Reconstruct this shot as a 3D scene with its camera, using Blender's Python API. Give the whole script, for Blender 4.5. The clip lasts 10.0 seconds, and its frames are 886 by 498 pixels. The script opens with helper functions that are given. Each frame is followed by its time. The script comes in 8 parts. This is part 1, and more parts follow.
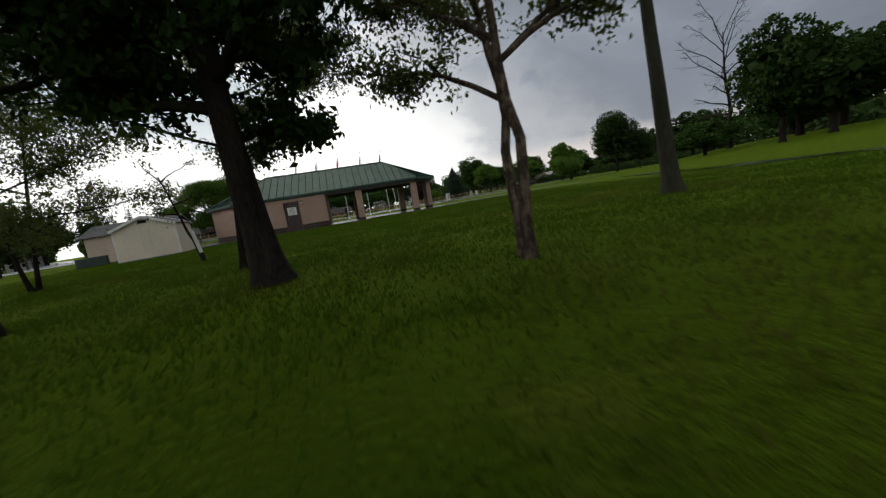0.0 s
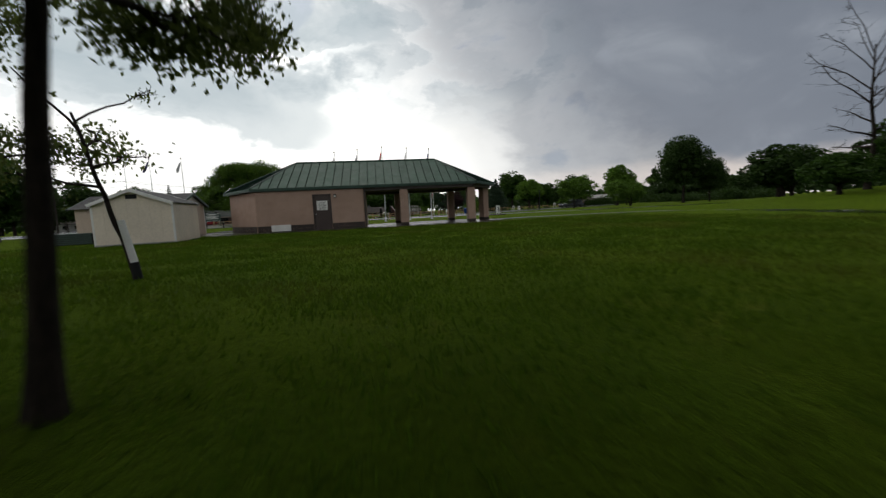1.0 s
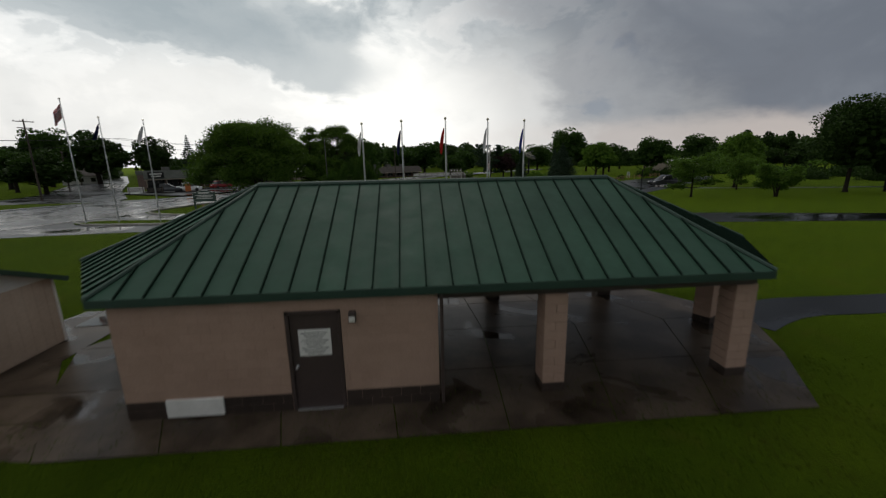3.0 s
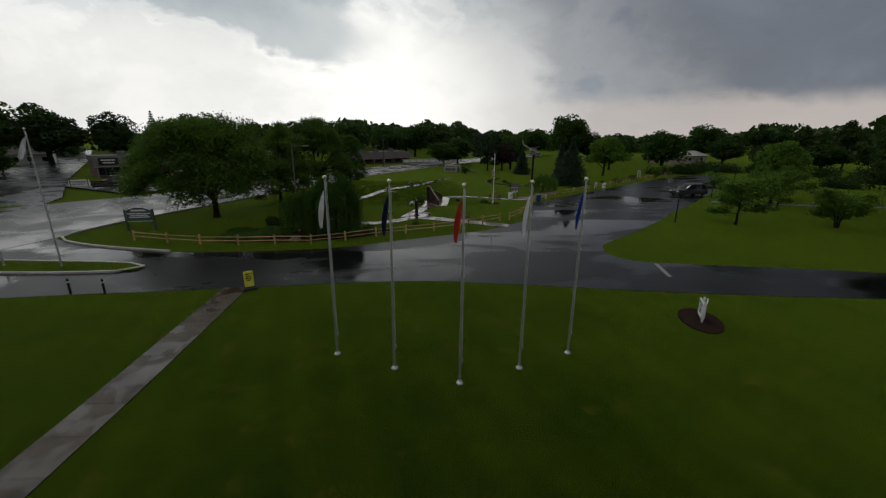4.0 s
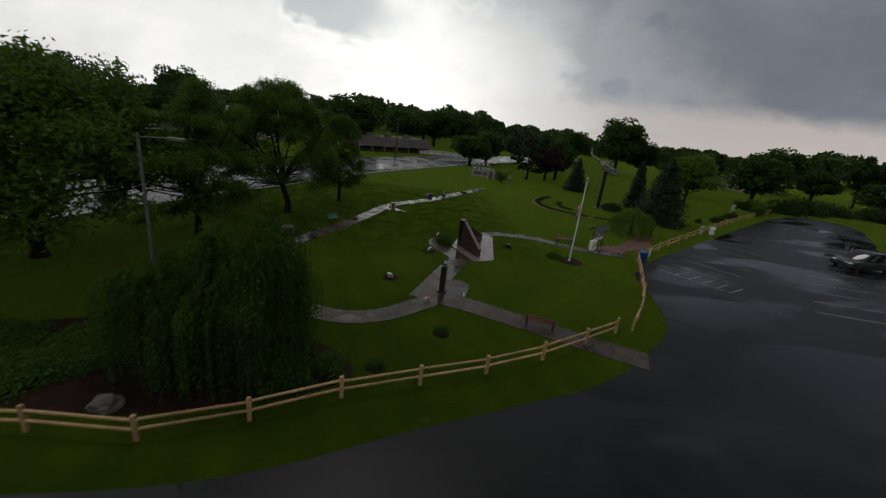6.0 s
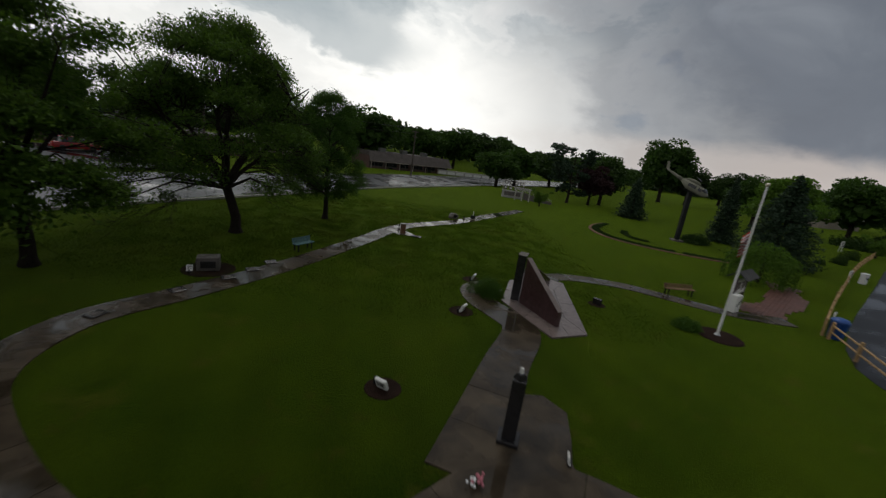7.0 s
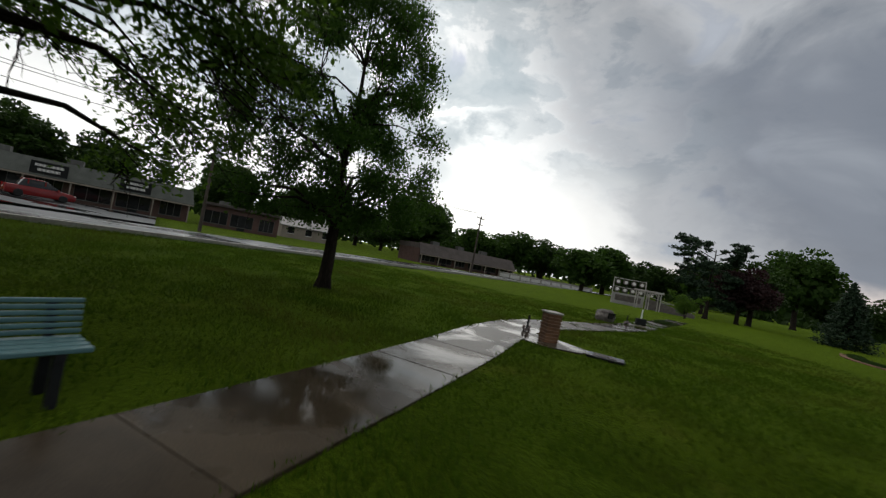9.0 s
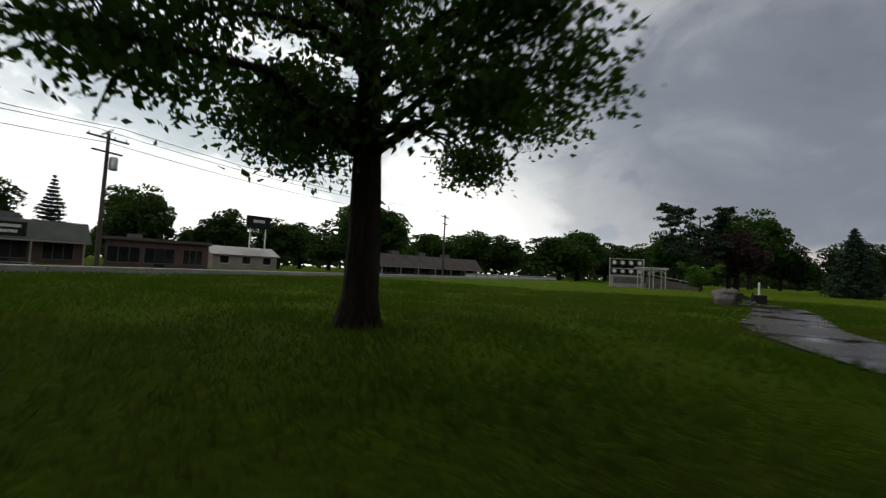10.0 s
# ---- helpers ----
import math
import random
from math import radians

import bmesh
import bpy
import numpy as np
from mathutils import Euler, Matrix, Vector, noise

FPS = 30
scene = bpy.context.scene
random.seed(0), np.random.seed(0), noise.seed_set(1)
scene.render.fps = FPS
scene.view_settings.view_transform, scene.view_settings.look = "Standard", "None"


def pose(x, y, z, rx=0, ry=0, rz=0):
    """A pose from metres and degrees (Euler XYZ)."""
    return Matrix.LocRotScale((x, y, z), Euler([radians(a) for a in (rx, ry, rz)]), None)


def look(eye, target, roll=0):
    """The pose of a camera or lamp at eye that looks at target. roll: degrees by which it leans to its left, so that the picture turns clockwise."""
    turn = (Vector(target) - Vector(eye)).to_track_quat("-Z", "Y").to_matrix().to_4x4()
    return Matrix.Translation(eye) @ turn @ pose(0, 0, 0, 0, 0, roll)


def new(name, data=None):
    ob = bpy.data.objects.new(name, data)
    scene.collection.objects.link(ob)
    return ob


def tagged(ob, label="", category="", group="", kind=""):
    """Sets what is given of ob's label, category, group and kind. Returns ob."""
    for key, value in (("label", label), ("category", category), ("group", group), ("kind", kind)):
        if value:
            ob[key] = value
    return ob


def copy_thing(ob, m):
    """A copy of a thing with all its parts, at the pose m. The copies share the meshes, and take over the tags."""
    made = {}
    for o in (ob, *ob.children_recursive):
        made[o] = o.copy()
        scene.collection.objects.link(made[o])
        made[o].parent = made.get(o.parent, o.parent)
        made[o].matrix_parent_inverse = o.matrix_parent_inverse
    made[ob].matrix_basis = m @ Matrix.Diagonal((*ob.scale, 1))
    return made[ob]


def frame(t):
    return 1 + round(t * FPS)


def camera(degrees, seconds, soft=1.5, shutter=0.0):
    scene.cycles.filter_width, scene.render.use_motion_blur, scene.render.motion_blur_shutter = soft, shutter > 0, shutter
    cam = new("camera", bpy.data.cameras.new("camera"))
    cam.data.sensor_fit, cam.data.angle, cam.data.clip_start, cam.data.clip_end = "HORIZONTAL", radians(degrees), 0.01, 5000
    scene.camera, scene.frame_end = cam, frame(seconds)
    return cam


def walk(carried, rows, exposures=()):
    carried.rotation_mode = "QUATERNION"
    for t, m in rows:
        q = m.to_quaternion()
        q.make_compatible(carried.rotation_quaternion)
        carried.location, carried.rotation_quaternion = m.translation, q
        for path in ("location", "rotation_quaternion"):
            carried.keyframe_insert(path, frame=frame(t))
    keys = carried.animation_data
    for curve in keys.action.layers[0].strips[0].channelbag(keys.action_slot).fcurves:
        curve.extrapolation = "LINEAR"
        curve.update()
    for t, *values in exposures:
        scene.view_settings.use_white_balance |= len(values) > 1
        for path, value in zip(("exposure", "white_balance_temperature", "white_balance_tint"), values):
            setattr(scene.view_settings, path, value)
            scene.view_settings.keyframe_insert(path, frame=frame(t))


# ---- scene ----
cam = camera(96.8, 10.0, soft=1.3, shutter=0.22)
PATH = [
    (0, (4.343, -30.75, 0.736), (4.775, -28.814, 0.476), -9.4),
    (0.5, (4.285, -28.164, 1.009), (4.689, -26.221, 0.759), -7.5),
    (1, (3.817, -24.591, 0.869), (4.127, -22.625, 0.671), -2.8),
    (1.5, (4.572, -20.481, 1.139), (4.599, -18.491, 0.94), 2.2),
    (2, (4.185, -16.507, 1.69), (4.163, -14.522, 1.446), 2.3),
    (2.5, (3.148, -12.127, 3.117), (3.215, -10.158, 2.775), 0.5),
    (3, (2.498, -7.396, 4.963), (2.65, -5.45, 4.524), -1.1),
    (3.2, (2.429, -5.445, 5.86), (2.596, -3.511, 5.379), -1.3),
    (4.3, (2.54, 5.561, 9.506), (2.755, 7.463, 8.925), 1.4),
    (4.5, (2.742, 7.916, 10.008), (2.946, 9.813, 9.406), 2.2),
    (5, (3.05, 13.653, 10.429), (3.23, 15.546, 9.808), 3.8),
    (5.5, (2.557, 19.598, 9.91), (2.74, 21.489, 9.285), 5.7),
    (5.7, (2.047, 21.664, 9.737), (2.248, 23.553, 9.112), 6.7),
    (6.8, (1.832, 35.75, 6.67), (1.971, 37.672, 6.134), 7.5),
    (7, (1.758, 38.159, 6.076), (1.869, 40.093, 5.58), 8.0),
    (7.5, (1.451, 43.753, 4.557), (1.458, 45.724, 4.214), 9.6),
    (8, (0.852, 48.467, 3.235), (0.759, 50.455, 3.039), 10.9),
    (8.5, (-0.049, 52.513, 2.14), (-0.227, 54.505, 2.084), 11.1),
    (9, (-1.476, 56.055, 1.419), (-1.654, 58.046, 1.457), 10.7),
    (9.5, (-3.058, 59.315, 0.769), (-3.16, 61.31, 0.874), 7.7),
    (10, (-4.712, 62.127, 0.603), (-4.615, 64.121, 0.72), 2.7),
]
walk(cam, [(t, look(eye, target, roll)) for t, eye, target, roll in PATH], [(0, 0.6), (0.5, 0.55), (1, 0.46), (1.5, 0.30), (2.5, 0.12), (4.5, 0.0), (7, 0.05), (8.5, 0.42), (9.5, 0.56), (10, 0.5)])

# ---- light: a bright break in storm cloud ahead, dark cloud to the right ----
world = bpy.data.worlds.new("sky")
scene.world = world
world.use_nodes = True
wt = world.node_tree
wt.nodes.clear()


def wlink(a, b):
    wt.links.new(a, b)


def wmath(op, a, b=None, clamp=False):
    n = wt.nodes.new("ShaderNodeMath")
    n.operation, n.use_clamp = op, clamp
    for i, x in enumerate((a, b)):
        if x is None:
            continue
        if isinstance(x, (int, float)):
            n.inputs[i].default_value = x
        else:
            wlink(x, n.inputs[i])
    return n.outputs[0]


def wmix(fac, a, b):
    n = wt.nodes.new("ShaderNodeMix")
    n.data_type = "RGBA"
    for i, x in ((0, fac), (6, a), (7, b)):
        if isinstance(x, (int, float)):
            n.inputs[i].default_value = x
        elif isinstance(x, tuple):
            n.inputs[i].default_value = (*x, 1)
        else:
            wlink(x, n.inputs[i])
    return n.outputs[2]


def wramp(fac, stops):
    n = wt.nodes.new("ShaderNodeValToRGB")
    els = n.color_ramp.elements
    while len(els) < len(stops):
        els.new(0.5)
    for e, (p, c) in zip(els, stops):
        e.position = p
        e.color = (*c, 1) if isinstance(c, tuple) else (c, c, c, 1)
    n.color_ramp.interpolation = "EASE"
    wlink(fac, n.inputs[0])
    return n.outputs[0]


SUN_AZ, SUN_EL = -6.0, 64.0      # degrees: to the right of +y, above the horizon
co = wt.nodes.new("ShaderNodeTexCoord").outputs["Generated"]
sep = wt.nodes.new("ShaderNodeSeparateXYZ")
wlink(co, sep.inputs[0])
dx, dy, dz = sep.outputs
# the direction, flattened so that clouds lie level
plane = wt.nodes.new("ShaderNodeCombineXYZ")
wlink(dx, plane.inputs[0])
wlink(dy, plane.inputs[1])
wlink(wmath("MULTIPLY", dz, 1.7), plane.inputs[2])


def wnoise(scale, detail, rough=0.55, shift=(0, 0, 0), warp=0.0):
    m = wt.nodes.new("ShaderNodeMapping")
    m.inputs["Location"].default_value = shift
    wlink(plane.outputs[0], m.inputs[0])
    n = wt.nodes.new("ShaderNodeTexNoise")
    n.inputs["Scale"].default_value, n.inputs["Detail"].default_value = scale, detail
    n.inputs["Roughness"].default_value, n.inputs["Distortion"].default_value = rough, warp
    wlink(m.outputs[0], n.inputs["Vector"])
    return n.outputs[0]


az = wmath("ARCTAN2", dx, dy)                       # 0 ahead, positive to the right
el = wmath("ARCSINE", dz)


def swing(n, k):
    return wmath("MULTIPLY", wmath("SUBTRACT", n, 0.5), k)


def wsum(*xs):
    t = xs[0]
    for x in xs[1:]:
        t = wmath("ADD", t, x)
    return t


def bell(v, mid_, wide):
    d = wmath("DIVIDE", wmath("SUBTRACT", v, mid_), wide)
    return wmath("MULTIPLY", d, d)


def fall(*xs):
    return wmath("POWER", 2.718, wmath("MULTIPLY", wsum(*xs), -1.0))


big = wnoise(1.9, 3, 0.5, (3.1, 1.7, 0), 0.4)
mid = wnoise(4.6, 5, 0.56, (7.7, 2.2, 0), 0.5)
fine = wnoise(12.0, 6, 0.6, (1.3, 9.2, 0), 0.3)
azw = wsum(az, wmath("MULTIPLY", wmath("SUBTRACT", el, 0.22), 0.7), swing(big, 0.45), swing(mid, 0.42), swing(fine, 0.2))
elw = wsum(el, swing(big, 0.30), swing(mid, 0.22), swing(fine, 0.06))
mott = wsum(swing(big, 1.1), swing(mid, 1.4), swing(fine, 0.8))
# the storm front: from the break's right side on round to the back
front = wramp(wmath("ADD", wmath("MULTIPLY", azw, 0.1592), 0.5), [(0.0, 0.55), (0.2, 0.45), (0.33, 0.15), (0.40, 0.0), (0.49, 0.0), (0.525, 0.36), (0.56, 0.76), (0.605, 0.97), (0.66, 1.0), (0.75, 0.95), (1.0, 0.55)])
front = wmath("MULTIPLY", front, wramp(elw, [(0.42, 1.0), (0.85, 0.62)]))
cloud_left = wramp(wmath("ADD", mott, 0.5), [(0.15, (0.36, 0.41, 0.44)), (0.36, (0.55, 0.595, 0.615)), (0.50, (0.82, 0.84, 0.835)), (0.70, (1.02, 1.015, 0.99))])
low = wramp(elw, [(0.10, 1.0), (0.28, 0.0)])
cloud_left = wmix(wmath("MULTIPLY", low, 0.85), cloud_left, (0.92, 0.91, 0.875))
soft_mott = wsum(swing(big, 1.2), swing(mid, 0.5))
cloud_dark = wramp(wmath("ADD", wmath("MULTIPLY", soft_mott, 0.9), 0.5), [(0.25, (0.098, 0.110, 0.135)), (0.5, (0.138, 0.156, 0.188)), (0.8, (0.29, 0.315, 0.35))])
sky_tex = wt.nodes.new("ShaderNodeTexSky")
sky_tex.sky_type, sky_tex.sun_disc = "NISHITA", False
sky_tex.sun_elevation, sky_tex.sun_rotation = radians(SUN_EL), radians(SUN_AZ)
clear = wt.nodes.new("ShaderNodeMix")
clear.data_type, clear.blend_type = "RGBA", "MULTIPLY"
clear.inputs[0].default_value = 1.0
wlink(sky_tex.outputs[0], clear.inputs[6])
clear.inputs[7].default_value = (0.05, 0.06, 0.075, 1)
gap = wramp(wsum(mid, swing(big, 0.5)), [(0.60, 0.0), (0.70, 0.5)])
c = wmix(gap, cloud_left, clear.outputs[2])
c = wmix(front, c, cloud_dark)
# light comes through the thin cloud round the break
near = fall(bell(azw, -0.10, 0.26), bell(elw, 0.14, 0.25))
thin = wmath("MULTIPLY", near, wmath("SUBTRACT", 1.0, wmath("MULTIPLY", front, 0.8)), True)
thin = wmath("MULTIPLY", thin, wmath("ADD", 0.95, wmath("MULTIPLY", mott, 2.0)), True)
c = wmix(thin, c, (1.05, 1.04, 0.995))
# two grey-blue clouds with ragged edges over the pale ones, a bright gap between them
ragged = wsum(swing(mid, 1.0), swing(fine, 0.5))
bank = fall(bell(wsum(elw, wmath("MULTIPLY", wmath("ADD", az, 0.45), 0.16)), 0.315, 0.14), bell(azw, -0.47, 0.46))
puff = fall(bell(elw, 0.42, 0.09), bell(azw, 0.04, 0.14))
for shape in (bank, puff):
    mask = wramp(wsum(shape, wmath("MULTIPLY", ragged, 0.5)), [(0.36, 0.0), (0.54, 0.75), (0.85, 1.0)])
    c = wmix(wmath("MULTIPLY", wmath("MULTIPLY", mask, wmath("SUBTRACT", 1.0, front)), 0.88), c, (0.33, 0.385, 0.415))
# the clear strip under the storm's edge, warm from the low light
strip = wramp(wsum(el, swing(mid, 0.07), swing(fine, 0.03)), [(0.0, 1.0), (0.05, 0.9), (0.095, 0.0)])
c = wmix(wmath("MULTIPLY", wmath("MULTIPLY", strip, front), 0.8), c, (0.60, 0.53, 0.485))
# thick cloud overhead lets less light down
roof_dark = wramp(el, [(0.42, 1.0), (0.80, 0.60), (1.0, 0.60)])
over = wt.nodes.new("ShaderNodeMix")
over.data_type, over.blend_type = "RGBA", "MULTIPLY"
over.inputs[0].default_value = 1.0
wlink(c, over.inputs[6])
wlink(roof_dark, over.inputs[7])
c = over.outputs[2]
bg = wt.nodes.new("ShaderNodeBackground")
bg.inputs[1].default_value = 1.0
wlink(c, bg.inputs[0])
wout = wt.nodes.new("ShaderNodeOutputWorld")
wlink(bg.outputs[0], wout.inputs[0])

sun = new("sun", bpy.data.lights.new("sun", "SUN"))
sun.data.energy, sun.data.angle, sun.data.color = 0.55, radians(18), (1.0, 0.96, 0.90)
sa, se = radians(SUN_AZ), radians(SUN_EL)
sun.matrix_world = look((0, 0, 60), (-math.sin(sa) * math.cos(se), -math.cos(sa) * math.cos(se), 60 - math.sin(se)))

# ---- materials ----
def material(name, c1, c2, scale=1.0, rough=(0.7, 0.9), bump=0.3, metal=0.0, fine=14.0, spread=0.35, each=0.0, island=0.0, local=False, ior=1.45, spec=0.5, depth=0.02, stretch=(1, 1, 1), stain=None, stain_at=0.62, fuzz=None, stripes=None):
    """Two colours mixed by broad noise, fine grain over them, bump from the grain; each: variation from piece to piece."""
    m = bpy.data.materials.new(name)
    m.use_nodes = True
    nt = m.node_tree
    bsdf = nt.nodes["Principled BSDF"]
    link = nt.links.new
    if local:
        src = nt.nodes.new("ShaderNodeTexCoord").outputs["Object"]
    else:
        src = nt.nodes.new("ShaderNodeNewGeometry").outputs["Position"]
    mp = nt.nodes.new("ShaderNodeMapping")
    mp.inputs["Scale"].default_value = stretch
    link(src, mp.inputs[0])

    def noise_at(s, detail, rg=0.6):
        n = nt.nodes.new("ShaderNodeTexNoise")
        n.inputs["Scale"].default_value, n.inputs["Detail"].default_value, n.inputs["Roughness"].default_value = s, detail, rg
        link(mp.outputs[0], n.inputs["Vector"])
        return n.outputs[0]

    def mix(fac, a, b, blend="MIX"):
        n = nt.nodes.new("ShaderNodeMix")
        n.data_type, n.blend_type = "RGBA", blend
        for i, x in ((0, fac), (6, a), (7, b)):
            if isinstance(x, (int, float)):
                n.inputs[i].default_value = x
            elif isinstance(x, tuple):
                n.inputs[i].default_value = (*x, 1)
            else:
                link(x, n.inputs[i])
        return n.outputs[2]

    def rng(v, a, b, lo=0.0, hi=1.0):
        n = nt.nodes.new("ShaderNodeMapRange")
        n.inputs[1].default_value, n.inputs[2].default_value, n.inputs[3].default_value, n.inputs[4].default_value = lo, hi, a, b
        link(v, n.inputs[0])
        return n.outputs[0]

    broad, grain = noise_at(scale, 4), noise_at(scale * fine, 5, 0.7)
    col = mix(rng(broad, 0, 1, 0.32, 0.68), c1, c2)
    val = rng(grain, 1 - spread, 1 + spread, 0.25, 0.75)
    if each:
        info = nt.nodes.new("ShaderNodeObjectInfo")
        mul = nt.nodes.new("ShaderNodeMath")
        mul.operation = "MULTIPLY"
        link(val, mul.inputs[0])
        link(rng(info.outputs["Random"], 1 - each, 1 + each), mul.inputs[1])
        val = mul.outputs[0]
    if island:
        geo = nt.nodes.new("ShaderNodeNewGeometry")
        mul = nt.nodes.new("ShaderNodeMath")
        mul.operation = "MULTIPLY"
        link(val, mul.inputs[0])
        link(rng(geo.outputs["Random Per Island"], 1 - island, 1 + island), mul.inputs[1])
        val = mul.outputs[0]
    comb = nt.nodes.new("ShaderNodeCombineColor")
    for i in range(3):
        link(val, comb.inputs[i])
    col = mix(1.0, col, comb.outputs[0], "MULTIPLY")
    if stripes:
        w = nt.nodes.new("ShaderNodeTexWave")
        w.inputs["Scale"].default_value, w.inputs["Distortion"].default_value, w.inputs["Detail"].default_value = stripes[0], 1.2, 1.0
        turn = nt.nodes.new("ShaderNodeMapping")
        turn.inputs["Rotation"].default_value = (0, 0, stripes[2])
        link(src, turn.inputs[0])
        link(turn.outputs[0], w.inputs["Vector"])
        band = nt.nodes.new("ShaderNodeCombineColor")
        for i in range(3):
            link(rng(w.outputs[1], 1 - stripes[1], 1 + stripes[1]), band.inputs[i])
        col = mix(1.0, col, band.outputs[0], "MULTIPLY")
    if stain:
        col = mix(rng(noise_at(scale * 2.7, 6, 0.65), 0, 0.85, stain_at, stain_at + 0.1), col, stain)
    link(col, bsdf.inputs["Base Color"])
    link(rng(noise_at(scale * 3.1, 3), rough[0], rough[1], 0.3, 0.7), bsdf.inputs["Roughness"])
    bsdf.inputs["Metallic"].default_value = metal
    bsdf.inputs["IOR"].default_value = ior
    bsdf.inputs["Specular IOR Level"].default_value = spec
    if fuzz:
        bsdf.inputs["Sheen Weight"].default_value, bsdf.inputs["Sheen Roughness"].default_value = fuzz[0], fuzz[1]
        bsdf.inputs["Sheen Tint"].default_value = (*fuzz[2], 1)
    if bump:
        b = nt.nodes.new("ShaderNodeBump")
        b.inputs["Strength"].default_value, b.inputs["Distance"].default_value = bump, depth
        link(grain, b.inputs["Height"])
        link(b.outputs[0], bsdf.inputs["Normal"])
    return m


def leaf_material(name, c1, c2, through_c, glow=0.35, spec=0.12, patch=None):
    m = bpy.data.materials.new(name)
    m.use_nodes = True
    nt = m.node_tree
    link = nt.links.new
    out, old = nt.nodes["Material Output"], nt.nodes["Principled BSDF"]
    geo = nt.nodes.new("ShaderNodeNewGeometry")
    n = nt.nodes.new("ShaderNodeTexNoise")
    n.inputs["Scale"].default_value = 0.7
    link(geo.outputs["Position"], n.inputs["Vector"])
    add = nt.nodes.new("ShaderNodeMath")
    add.operation = "MULTIPLY_ADD"
    link(geo.outputs["Random Per Island"], add.inputs[0])
    add.inputs[1].default_value = 0.6
    link(n.outputs[0], add.inputs[2])
    r = nt.nodes.new("ShaderNodeMapRange")
    r.inputs[1].default_value, r.inputs[2].default_value = 0.35, 1.25
    link(add.outputs[0], r.inputs[0])
    mix = nt.nodes.new("ShaderNodeMix")
    mix.data_type = "RGBA"
    link(r.outputs[0], mix.inputs[0])
    mix.inputs[6].default_value, mix.inputs[7].default_value = (*c1, 1), (*c2, 1)
    col = mix.outputs[2]
    if patch:
        # worn, yellower and browner areas of the lawn
        pn = nt.nodes.new("ShaderNodeTexNoise")
        pn.inputs["Scale"].default_value, pn.inputs["Detail"].default_value, pn.inputs["Distortion"].default_value = patch[0], 5.0, 0.5
        link(geo.outputs["Position"], pn.inputs["Vector"])
        pr = nt.nodes.new("ShaderNodeMapRange")
        pr.inputs[1].default_value, pr.inputs[2].default_value, pr.inputs[4].default_value = 0.48, 0.68, 0.85
        link(pn.outputs[0], pr.inputs[0])
        pm = nt.nodes.new("ShaderNodeMix")
        pm.data_type = "RGBA"
        link(pr.outputs[0], pm.inputs[0])
        link(col, pm.inputs[6])
        pm.inputs[7].default_value = (*patch[1], 1)
        col = pm.outputs[2]
    link(col, old.inputs["Base Color"])
    old.inputs["Roughness"].default_value = 0.6
    old.inputs["Specular IOR Level"].default_value = spec
    tr = nt.nodes.new("ShaderNodeBsdfTranslucent")
    tr.inputs[0].default_value = (*through_c, 1)
    ms = nt.nodes.new("ShaderNodeMixShader")
    ms.inputs[0].default_value = glow
    link(old.outputs[0], ms.inputs[1])
    link(tr.outputs[0], ms.inputs[2])
    link(ms.outputs[0], out.inputs[0])
    return m


